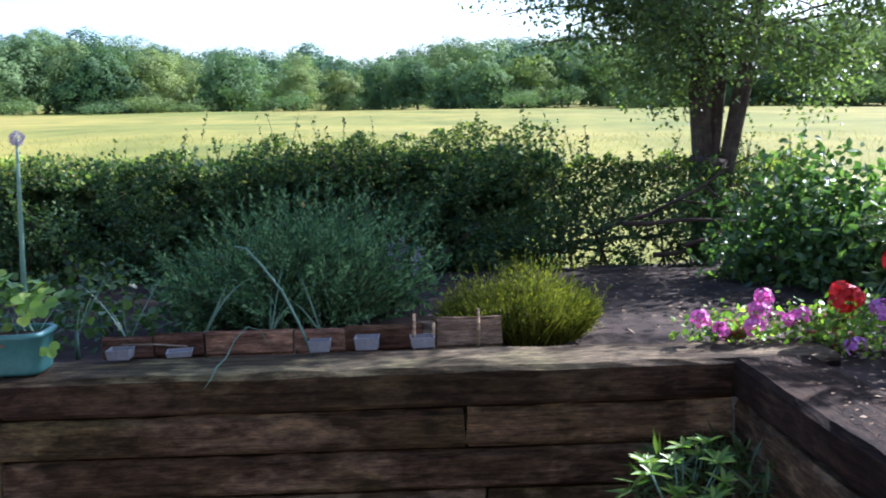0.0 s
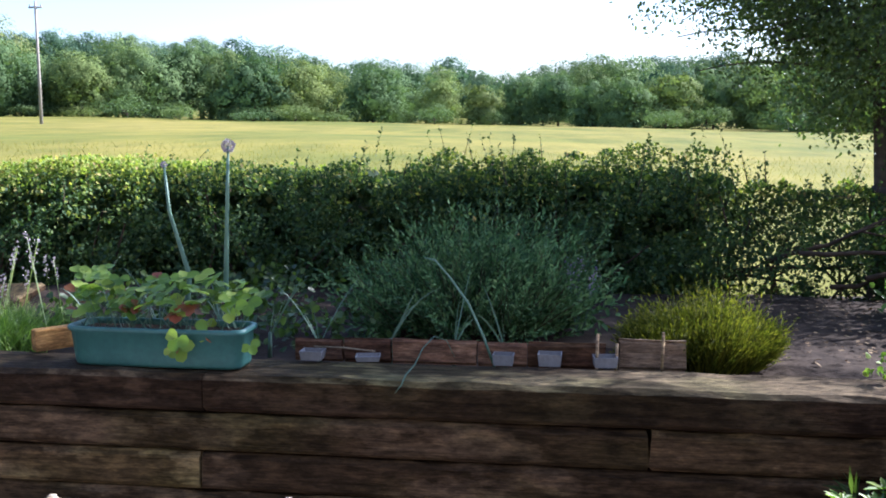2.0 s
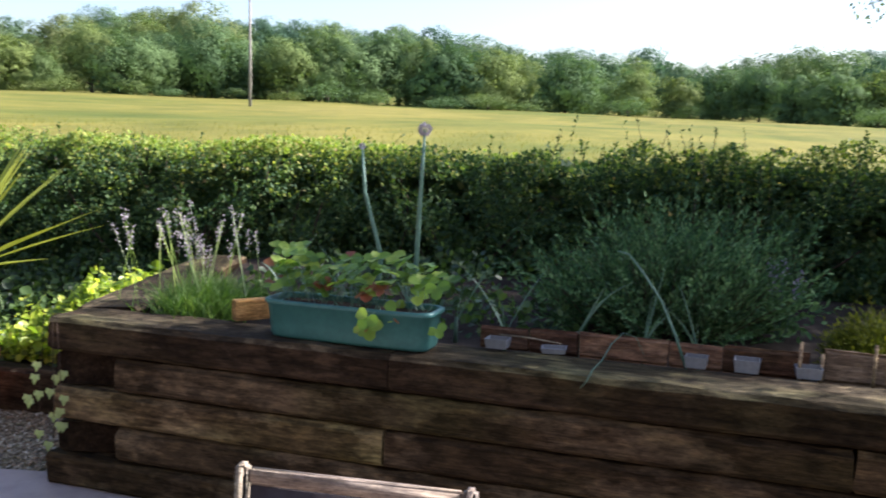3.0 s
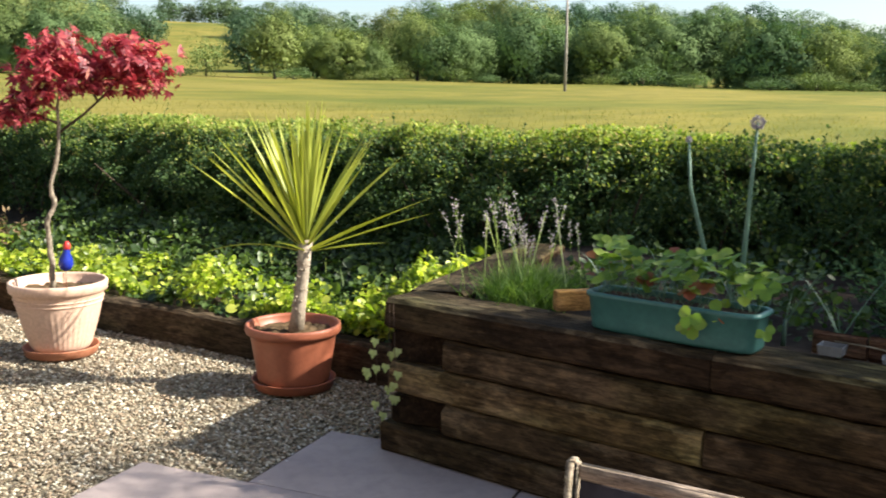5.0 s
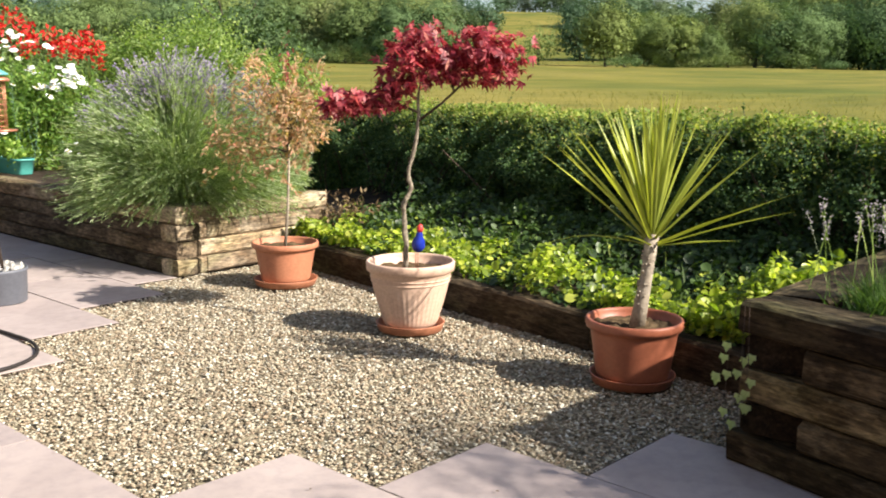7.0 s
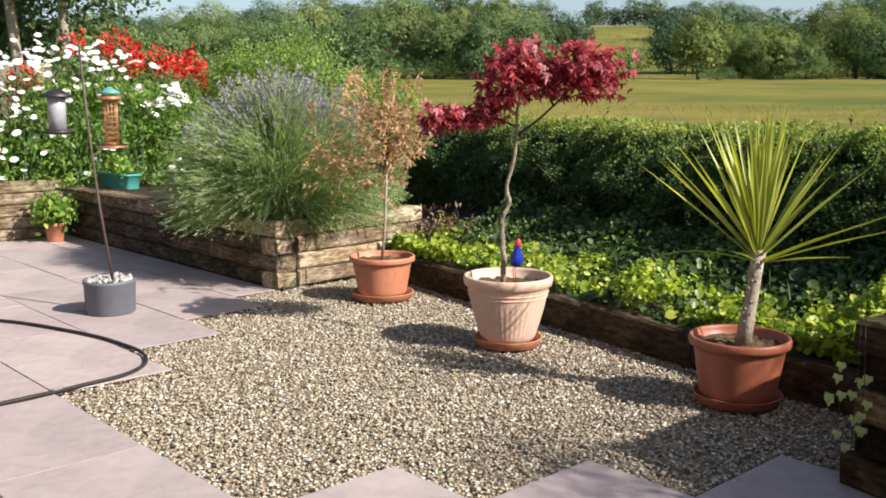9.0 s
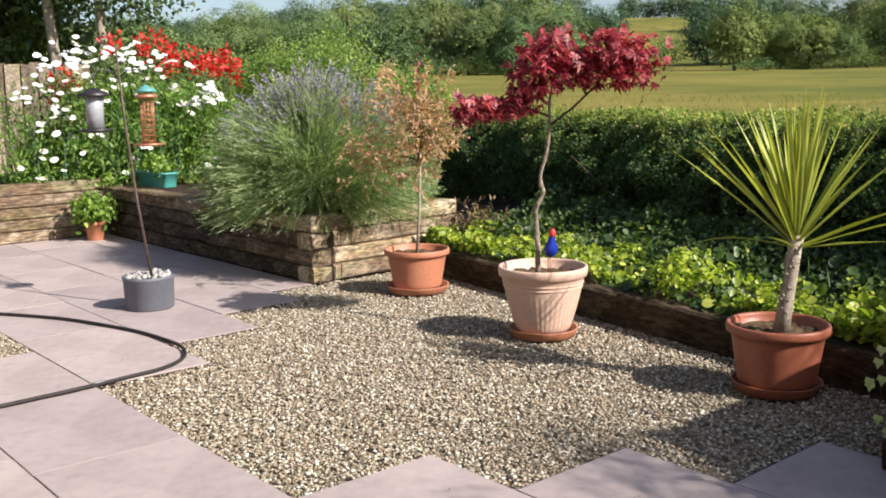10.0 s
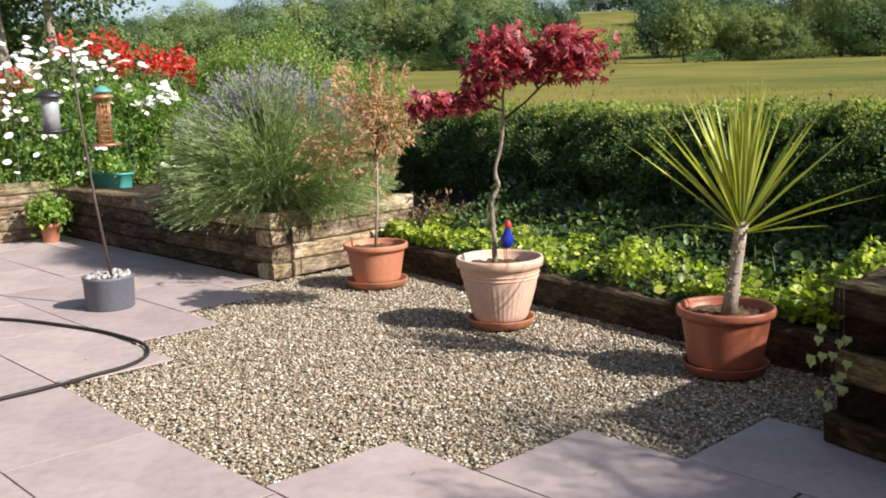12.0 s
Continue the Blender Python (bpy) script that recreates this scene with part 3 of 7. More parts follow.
def build_main_bed():
    bed = thing("raised_bed", "raised bed of dark weathered railway sleepers, full of herbs", "raised bed", (MX0, MY, 0))
    rows = [(0.5, [MX0 - 0.01, -1.224, MX1 + 0.3]), (0.375, [-2.25, 0.111, MX1]), (0.25, [MX0, -1.244, MX1]), (0.125, [-2.255, 0.163, MX1]), (0.0, [MX0 - 0.05, -0.7, MX1])]
    for z, cuts in rows:
        for a, b in zip(cuts, cuts[1:]):
            top = z == 0.5
            proud = 0.012 if top else RNG.uniform(-0.004, 0.005)
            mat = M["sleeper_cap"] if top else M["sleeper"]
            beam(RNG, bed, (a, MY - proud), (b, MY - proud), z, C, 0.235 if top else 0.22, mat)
    # return side, running back to the hedge
    a0, b0 = (MX0, MY + 0.0), BACK_L
    for k, z in enumerate((0.5, 0.375, 0.25, 0.125, 0.0)):
        start = lerp2(a0, b0, 0.11 if k == 0 else 0.15) if k in (0, 2, 4) else (MX0, MY + 0.012)
        cut = lerp2(a0, b0, 0.62 if k % 2 else 0.75)
        for p, q in ((start, cut), (cut, b0)):
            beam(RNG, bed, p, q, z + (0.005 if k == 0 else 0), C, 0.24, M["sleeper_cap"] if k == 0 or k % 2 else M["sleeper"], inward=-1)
    # earth in the bed
    bm = bmesh.new()
    nx, ny = 60, 26
    grid_v = []
    for i in range(nx + 1):
        x = -2.85 + 6.6 * i / nx
        row = []
        for j in range(ny + 1):
            y = 2.95 + 2.6 * j / ny
            h = 0.575 + 0.03 * noise.noise((x * 2.2, y * 2.2, 0)) + 0.015 * noise.noise((x * 9, y * 9, 3)) - 0.12 * smooth01(y, 4.6, 5.5)
            row.append(bm.verts.new((max(x, -2.36 - (y - 2.8) * 0.26) - MX0, y - MY, h)))
        grid_v.append(row)
    for i in range(nx):
        for j in range(ny):
            bm.faces.new((grid_v[i][j], grid_v[i + 1][j], grid_v[i + 1][j + 1], grid_v[i][j + 1]))
    part("soil", bm, M["soil"], bed, "dark dry earth")
    return bed


build_main_bed()


def build_wing():
    wing = thing("raised_bed", "raised bed of dark sleepers beside the patio, topped with pots", "raised bed", (MX1, MY, 0))
    for k, z in enumerate((0.5, 0.375, 0.25, 0.125, 0.0)):
        cut = 0.9 if k % 2 else 1.5
        x0 = MX1 + (0.0 if k else -0.01)
        for p, q in (((x0, MY - (0.0 if k else 0.02)), (x0 + 0.1, cut)), ((x0 + 0.1, cut), (x0 + 0.2, -1.4))):
            # shade on this top is put into its colour: no pale upper face
            beam(RNG, wing, p, q, z, C, 0.24, M["sleeper_cap"] if k == 0 else M["sleeper"], pale_top=False)
    bm = bmesh.new()
    rows = []
    for i in range(17):
        rows.append([bm.verts.new((0.18 + 2.6 * j / 12, 0.16 - 4.3 * i / 16, 0.585 + 0.03 * noise.noise((i * 0.7, j * 0.6, 5)))) for j in range(13)])
    for a, b in zip(rows, rows[1:]):
        for j in range(12):
            bm.faces.new((a[j], b[j], b[j + 1], a[j + 1]))
    part("soil", bm, M["soil"], wing, "dry earth with leaf litter")


build_wing()


# ---- low sleeper edging and the ground-cover bed behind it ----
EDGE_A, EDGE_B = (-7.05, 3.08), (-2.78, 3.50)


def build_edging():
    edge = thing("sleeper_edging", "low brown timber edging along the gravel", "edging", (EDGE_A[0], EDGE_A[1], 0))
    cuts = [0, 0.36, 0.72, 1.0]
    for a, b in zip(cuts, cuts[1:]):
        beam(RNG, edge, lerp2(EDGE_A, EDGE_B, a), lerp2(EDGE_A, EDGE_B, b), -0.02, 0.21, 0.12, M["edging"])
    bm = bmesh.new()
    rows = []
    for i in range(49):
        t = i / 48
        x, y0 = lerp2((-9.5, 2.95), (-2.6, 3.6), t)
        row = []
        for j in range(11):
            y = y0 + 0.02 + 2.6 * j / 10
            row.append(bm.verts.new((x - 0.1 * j / 10 * 2.6 - EDGE_A[0], y - EDGE_A[1], 0.15 + 0.12 * j / 10 + 0.03 * noise.noise((x * 2, y * 2, 1)))))
        rows.append(row)
    for a, b in zip(rows, rows[1:]):
        for j in range(10):
            bm.faces.new((a[j], b[j], b[j + 1], a[j + 1]))
    part("soil", bm, M["soil"], edge, "dark earth behind the edging")


build_edging()


# ---- sleeper bed with the lavender, and the wall behind the patio ----
L0, L1, L2 = grid(-3.19, 1.575), grid(-7.05, 1.575), grid(-3.27, 3.05)


def build_far_bed():
    bed = thing("raised_bed", "raised bed of weathered sleepers, shaded front coloured darker, with lavender spilling over", "raised bed", (L0[0], L0[1], 0))
    for k, z in enumerate((0.375, 0.25, 0.125, 0.0)):
        cut = lerp2(L1, L0, 0.45 if k % 2 else 0.62)
        for p, q in ((L1, cut), (cut, L0)):
            # lower front rows take the shade-dark tone, the sunny end the pale one
            beam(RNG, bed, p, q, z, C, 0.2, M["sleeper_pale"] if k == 0 else M["sleeper_shade"])
        cut2 = lerp2(L0, L2, 0.18 if k % 2 else 0.6)
        if k % 2:
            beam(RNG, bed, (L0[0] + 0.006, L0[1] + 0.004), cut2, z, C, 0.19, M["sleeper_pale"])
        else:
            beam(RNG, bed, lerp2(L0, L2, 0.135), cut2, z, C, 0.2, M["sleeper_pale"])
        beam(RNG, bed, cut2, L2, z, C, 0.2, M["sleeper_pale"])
    bm = bmesh.new()
    rows = []
    for i in range(25):
        row = []
        for j in range(13):
            x, y = grid(-3.35 - 3.7 * i / 24, 1.7 + 1.3 * j / 12)
            row.append(bm.verts.new((x - L0[0], y - L0[1], 0.45 + 0.03 * noise.noise((x * 2, y * 2, 8)))))
        rows.append(row)
    for a, b in zip(rows, rows[1:]):
        for j in range(12):
            bm.faces.new((b[j], a[j], a[j + 1], b[j + 1]))
    part("soil", bm, M["soil"], bed, "dark earth")
    wall = thing("raised_bed", "raised bed of sunlit bleached sleepers at the patio's end", "raised bed", (L1[0], L1[1], 0))
    far = grid(-7.0, -3.6)
    for k, z in enumerate((0.46, 0.345, 0.23, 0.115, 0.0)):
        cut = lerp2(far, L1, 0.6 if k % 2 else 0.78)
        for p, q in ((far, cut), (cut, L1)):
            beam(RNG, wall, p, q, z, 0.115, 0.2, M["sleeper_pale"])
    bm = bmesh.new()
    rows = []
    for i in range(21):
        row = []
        for j in range(9):
            x, y = grid(-7.15 - 2.4 * j / 8, 3.4 - 7.0 * i / 20)
            row.append(bm.verts.new((x - L1[0], y - L1[1], 0.535 + 0.04 * noise.noise((x * 2, y * 2, 2)))))
        rows.append(row)
    for a, b in zip(rows, rows[1:]):
        for j in range(8):
            bm.faces.new((a[j], a[j + 1], b[j + 1], b[j]))
    part("soil", bm, M["soil"], wall, "dark earth")


build_far_bed()


def build_sky_screen():
    """An unseen plain wall, added behind the patio to cut the sky's fill light."""
    bm = bmesh.new()
    box(bm, -8.0, 7.5, -2.9, -2.6, -0.1, 5.2, 0.01)
    tagged(part("sky_screen", bm, M["render"], smooth=False), "unseen plain masonry wall added behind the patio to block sky light", "wall", kind="structure")


build_sky_screen()

# ---- hedge ----
def build_hedge(x0, x1, y_front, depth, top, count, seed, label, thin=0.0):
    rng = np.random.default_rng(seed)
    hedge = thing("hedge", label, "hedge", ((x0 + x1) / 2, y_front + depth / 2, 0.1))
    base = np.array(hedge.location)
    n = count
    x = rng.uniform(x0, x1, n)
    lump = np.array([noise.noise((a * 0.9, 2.0, seed)) * 0.13 + noise.noise((a * 3.1, 5.0, seed)) * 0.09 + noise.noise((a * 9.0, 1.0, seed)) * 0.06 for a in x]) + 0.07 * np.exp(-((x - 0.1) / 0.5) ** 2)
    d = rng.random(n) ** 2.0 * depth
    z = 0.1 + rng.random(n) ** 0.8 * (top - 0.1 + lump)
    bulge = np.array([noise.noise((a * 2.3, b * 3.0, seed + 4)) * 0.15 + noise.noise((a * 6.0, b * 6.0, seed + 7)) * 0.13 + noise.noise((a * 14.0, b * 14.0, seed + 2)) * 0.06 for a, b in zip(x, z)])
    lean = 0.5 * np.clip((z / top - 0.62) / 0.38, 0, 1.3) ** 1.4 + 0.34 * np.clip((0.62 - z / top) / 0.62, 0, 1)
    y = y_front + d * (1 - lean / depth * 0.8) + lean + bulge - 0.1
    if thin:
        clump = np.array([noise.noise((a * 2.6, b * 2.6, c * 2.6 + seed)) for a, b, c in zip(x, y, z)])
        keep = clump > -0.25 + thin * (1 - z / top)
        x, y, z = x[keep], y[keep], z[keep]
    else:  # gaps between the twigs
        hole = np.array([noise.noise((a * 5.5, b * 5.5, c * 5.5 + seed)) for a, b, c in zip(x, y, z)])
        keep = (hole > -0.26 + 0.32 * rng.random(len(x)) - 0.3 * (z > top - 0.15)) & (rng.random(len(x)) > smooth01(x, x1 - 1.0, x1 + 0.1)) & (rng.random(len(x)) > 0.78 * (1 - smooth01(z, top * 0.4, top * 0.85)))
        x, y, z = x[keep], y[keep], z[keep]
    P = np.stack([x, y, z], 1)
    n = len(P)
    out = rand_dirs(rng, n) + [0, -0.5, 0.35]
    Nn = unit(rand_dirs(rng, n) + np.where((z > top * 0.8)[:, None], [0.7, 0.0, 0.7], [0.1, -0.6, 0.5]))
    size = rng.uniform(0.013, 0.031, n)
    # young: sunlight in the leaf colour, near the top and in few face patches
    lump_at = np.array([noise.noise((a * 2.9, 3.0, seed + 5)) * 0.3 for a in x])
    patch = np.array([noise.noise((a * 1.7, c * 2.6, seed + 11)) for a, c in zip(x, z)])
    # more to the west, where the hedge stands in sun
    young = rng.random(n) < np.where(x < -2.2, 1.5, 0.55) * (0.22 * smooth01(z + 0.5 * lump_at, top - 0.3, top - 0.1) + 0.5 * smooth01(z, top - 0.14, top) + 0.12 * smooth01(patch, 0.22, 0.5) * smooth01(z, top * 0.5, top * 0.8))
    pieces = [leaves((P - base)[~young], out[~young], Nn[~young], size[~young], size[~young] * 0.72)]
    scatter("sun_leaves", [leaves((P - base)[young], out[young], Nn[young], size[young] * 1.1, size[young] * 0.8)], M["hedge_sun"], hedge, "hedge leaves in a paler, sun-coloured green")
    # young shoots above the clipped top
    m = int((x1 - x0) * 34)
    sx = rng.uniform(x0, x1, m)
    P0 = np.stack([sx, y_front + rng.random(m) * depth, np.where(sx < -1.6, top - 0.13, top - 0.07) + 0.04 * rng.normal(size=m)], 1)
    S = rand_dirs(rng, m) * 0.35 + [0, 0, 1]
    length = np.where(sx < -1.6, 0.05 + 0.1 * rng.random(m), 0.06 + 0.24 * rng.random(m) ** 2.6)
    shoots = blades(rng, P0 - base, S, length, 0.006, 0.1, 3)
    k = 17
    f = rng.random((m, k, 1))
    LP = (P0[:, None] + unit(S)[:, None] * length[:, None, None] * f).reshape(-1, 3)
    LD = rand_dirs(rng, len(LP)) + [0, 0, 0.4]
    ls = rng.uniform(0.012, 0.026, len(LP))
    pieces.append(leaves(LP - base, LD, rand_dirs(rng, len(LP)), ls, ls * 0.7))
    q = int((x1 - x0) * 17000)
    if not thin:
        cx = rng.uniform(x0, x1, q)
        cx = cx[rng.random(q) > smooth01(cx, x1 - 0.9, x1)]
        q = len(cx)
        core = np.stack([cx, y_front + depth * rng.uniform(0.45, 0.95, q), 0.1 + rng.random(q) * (top - 0.17)], 1)
        pieces.append(leaves(core - base, rand_dirs(rng, q), rand_dirs(rng, q), 0.06, 0.05))
    scatter("foliage", pieces, M["hedge"], hedge)
    # stems
    bm = bmesh.new()
    for _ in range(int((x1 - x0) * 9)):
        a = Vector((rng.uniform(x0, x1), y_front + rng.uniform(0.25, 0.8) * depth, 0.05)) - Vector(base)
        pts, p, way = [a], a.copy(), Vector((rng.normal() * 0.3, rng.normal() * 0.2, 1))
        for _ in range(4):
            way += Vector((rng.normal() * 0.25, rng.normal() * 0.2, 0))
            p = p + way.normalized() * top / 4.6
            pts.append(p)
        tube(bm, pts, [0.014, 0.012, 0.009, 0.007, 0.004], 5, False)
    tagged(part("stem_mass", bm, M["twig"], hedge, "bare woody stems"), kind="stuff")
    scatter_dirs = blades(rng, np.stack([rng.uniform(x0, x1, 300), y_front + rng.uniform(0.25, 1, 300) * depth, rng.uniform(0.15, top, 300)], 1) - base, rand_dirs(rng, 300) + [0, 0.1, 0.6], rng.uniform(0.1, 0.25, 300), 0.005, 0.1, 3)
    tagged(scatter("twig_mass", [scatter_dirs, shoots], M["twig"], hedge, "thin twigs and young shoots"), kind="stuff")


build_hedge(-12.0, 0.8, 4.72, 1.0, 1.17, 390000, 3, "clipped hawthorn hedge between garden and meadow")
build_hedge(0.1, 2.0, 4.9, 0.6, 1.06, 52000, 9, "thin gappy end of the hawthorn hedge", 0.3)


# ---- trees ----
def limb(bm, rng, start, way, length, r0, r1, bend=0.12, steps=6):
    pts, radii, p, w = [Vector(start)], [r0], Vector(start), Vector(way).normalized()
    for k in range(steps):
        w = (w + Vector((rng.normal() * bend, rng.normal() * bend, rng.normal() * bend * 0.5))).normalized()
        p = p + w * (length / steps)
        pts.append(p.copy())
        radii.append(r0 + (r1 - r0) * (k + 1) / steps)
    tube(bm, pts, radii, 9, True)
    return pts, w


def build_garden_tree():
    rng = np.random.default_rng(12)
    where = Vector((1.43, 5.3, 0.2))
    tree = thing("tree", "multi-stemmed tree with dark trunks and small dense leaves", "tree", where)
    bm = bmesh.new()
    tube(bm, [(0.03, 0, 0), (0.02, 0, 0.25), (0.02, 0.0, 0.5), (0.03, 0, 0.72), (0.05, 0, 0.85)], [0.12, 0.085, 0.075, 0.10, 0.11], 14)
    stems = []
    for way, length, r in (((-0.06, 0, 1), 2.6, 0.036), ((0.0, 0.05, 1), 2.9, 0.05), ((0.05, 0.02, 1), 2.7, 0.026), ((0.13, 0.0, 1), 2.9, 0.04), ((0.07, 0.25, 1), 2.6, 0.028), ((0.15, -0.3, 1), 3.1, 0.024)):
        start = (0.03 + way[0] * 0.4, way[1] * 0.1, 0.5)
        pts, w = limb(bm, rng, start, way, length, r, 0.012, 0.03, 9)
        stems.append(pts)
    # boughs reach out from the stems, rise a little and droop at their ends
    clumps = []

    def bough(s, way, reach, r0=0.014):
        pts, p, w = [s.copy()], s.copy(), way.normalized()
        for k in range(7):
            w = (w + Vector((rng.normal() * 0.12, rng.normal() * 0.12, -0.11))).normalized()
            p = p + w * reach / 7
            pts.append(p.copy())
            if k > 1:
                for _ in range(2 + k // 2):
                    clumps.append(p + Vector((rng.normal() * 0.12, rng.normal() * 0.12, rng.normal() * 0.09)))
        tube(bm, pts, list(np.linspace(r0, 0.003, len(pts))), 6)

    for pts in stems:
        for k in range(18):
            q = pts[rng.integers(4, len(pts))]
            a = rng.uniform(0, math.tau)
            bough(q, Vector((math.cos(a) + 0.1, math.sin(a) * 0.9 - 0.25, rng.uniform(0.2, 0.75))), rng.uniform(0.7, 1.5) * (0.55 if math.cos(a) > 0.4 else 1.0))
    for k in range(30):  # low boughs that hang round the stems
        a = rng.uniform(0, math.tau) if k % 4 else rng.normal() * 0.7
        bough(stems[rng.integers(6)][3], Vector((math.cos(a), math.sin(a) * 0.8, rng.uniform(0.45, 0.95) if k % 2 else rng.uniform(0.1, 0.6))), rng.uniform(0.5, 1.2) if k % 2 else rng.uniform(0.35, 0.7), 0.01)
    for k in range(11):  # longer unseen boughs towards the garden, added for dappled shade
        a = -2.35 + 0.8 * k / 10
        bough(stems[rng.integers(6)][6 + k % 3], Vector((math.cos(a), math.sin(a), rng.uniform(0.35, 0.6))), rng.uniform(1.4, 2.5), 0.018)
    for k in range(22):  # out of view over the hedge, added to shade its face
        a = 2.1 + 1.0 * k / 21
        bough(stems[rng.integers(6)][6 + k % 3], Vector((math.cos(a), math.sin(a), rng.uniform(0.35, 0.75))), rng.uniform(1.1, 2.1), 0.015)
    for k in range(10):  # and away from the garden, unseen and added to shade the earth
        a = -0.25 + 0.8 * k / 9
        bough(stems[rng.integers(6)][4 + k % 4], Vector((math.cos(a), math.sin(a), rng.uniform(0.3, 0.7))), rng.uniform(1.1, 2.0), 0.015)
    part("trunk", bm, M["bark"], tree, "dark grooved bark")
    # the crown is open in places, picked to let sun reach the bed
    c = np.array([q[:] for q in clumps if noise.noise((q.x * 1.3, q.y * 1.3, q.z * 1.3 + 262.8)) > -0.2])
    per = 46
    P = (c[:, None] + rng.normal(size=(len(c), per, 3)) * [0.075, 0.075, 0.055]).reshape(-1, 3)
    size = rng.uniform(0.018, 0.036, len(P))
    scatter("crown", [leaves(P, rand_dirs(rng, len(P)) + [0, 0, -0.3], unit(rand_dirs(rng, len(P)) + [0, 0, 0.9]), size, size * 0.6)], M["tree"], tree)


build_garden_tree()


def build_far_tree(seed, height, spread, mat, lobes=24, subs=12, per=30, low=0.15, label="full round-crowned broadleaf tree beyond the meadow"):
    """A broadleaf tree: lobes on a domed crown, each lobe a cluster of leafy clumps."""
    rng = np.random.default_rng(seed)
    tree = thing("tree", label, "tree", (0, -400, -50), group="trees beyond the meadow")
    bm = bmesh.new()
    pts, w = limb(bm, rng, (0, 0, -0.5), (0.05 * rng.normal(), 0, 1), height * 0.55, height * 0.03, height * 0.014, 0.07, 6)
    for _ in range(7):
        limb(bm, rng, pts[rng.integers(2, 6)], (rng.normal(), rng.normal(), 0.7), height * 0.32, height * 0.013, height * 0.004, 0.15, 4)
    part("trunk", bm, M["bark"], tree, "dark trunk and limbs")
    mid = np.array([0, 0, height * (low + 1) * 0.5])
    half = np.array([spread * 0.36, spread * 0.36, height * (1 - low) * 0.38])
    d1 = rand_dirs(rng, lobes)
    d1[:, 2] = np.where((d1[:, 2] < -0.35) & (rng.random(lobes) < (0.9 if low > 0 else 0.35)), -d1[:, 2], d1[:, 2])
    c1 = mid + d1 * half * rng.uniform(0.45, 1.08, (lobes, 1))
    r1 = spread * rng.uniform(0.13, 0.24, lobes)
    d2 = unit(rand_dirs(rng, lobes * subs).reshape(lobes, subs, 3) + d1[:, None] * 0.7 + [0, 0, 0.25])
    c2 = c1[:, None] + d2 * r1[:, None, None] * rng.uniform(0.75, 1.05, (lobes, subs, 1)) * [1, 1, 0.85]
    r2 = r1[:, None, None, None] * 0.36
    d3 = unit(rand_dirs(rng, lobes * subs * per).reshape(lobes, subs, per, 3) + d2[:, :, None] * 0.5 + [0, 0, 0.2])
    P = (c2[:, :, None] + d3 * r2 * rng.uniform(0.6, 1.15, (lobes, subs, per, 1))).reshape(-1, 3)
    Nn = unit((d3 * 0.7 + d2[:, :, None] * 0.6 + d1[:, None, None] * 0.5).reshape(-1, 3) + rand_dirs(rng, len(P)) * 0.13)
    s = rng.uniform(0.13, 0.24, len(P)) * height / 9
    pieces = [leaves(P, np.cross(Nn, rand_dirs(rng, len(P))), Nn, s * 1.2, s, 0.1)]
    k = lobes * 40  # leaves inside the crown, that close it
    Q = mid + rand_dirs(rng, k) * rng.random((k, 1)) ** 0.5 * half
    pieces.append(leaves(Q, rand_dirs(rng, k), rand_dirs(rng, k), 0.08 * height, 0.06 * height))
    scatter("crown", pieces, mat, tree)
    return tree


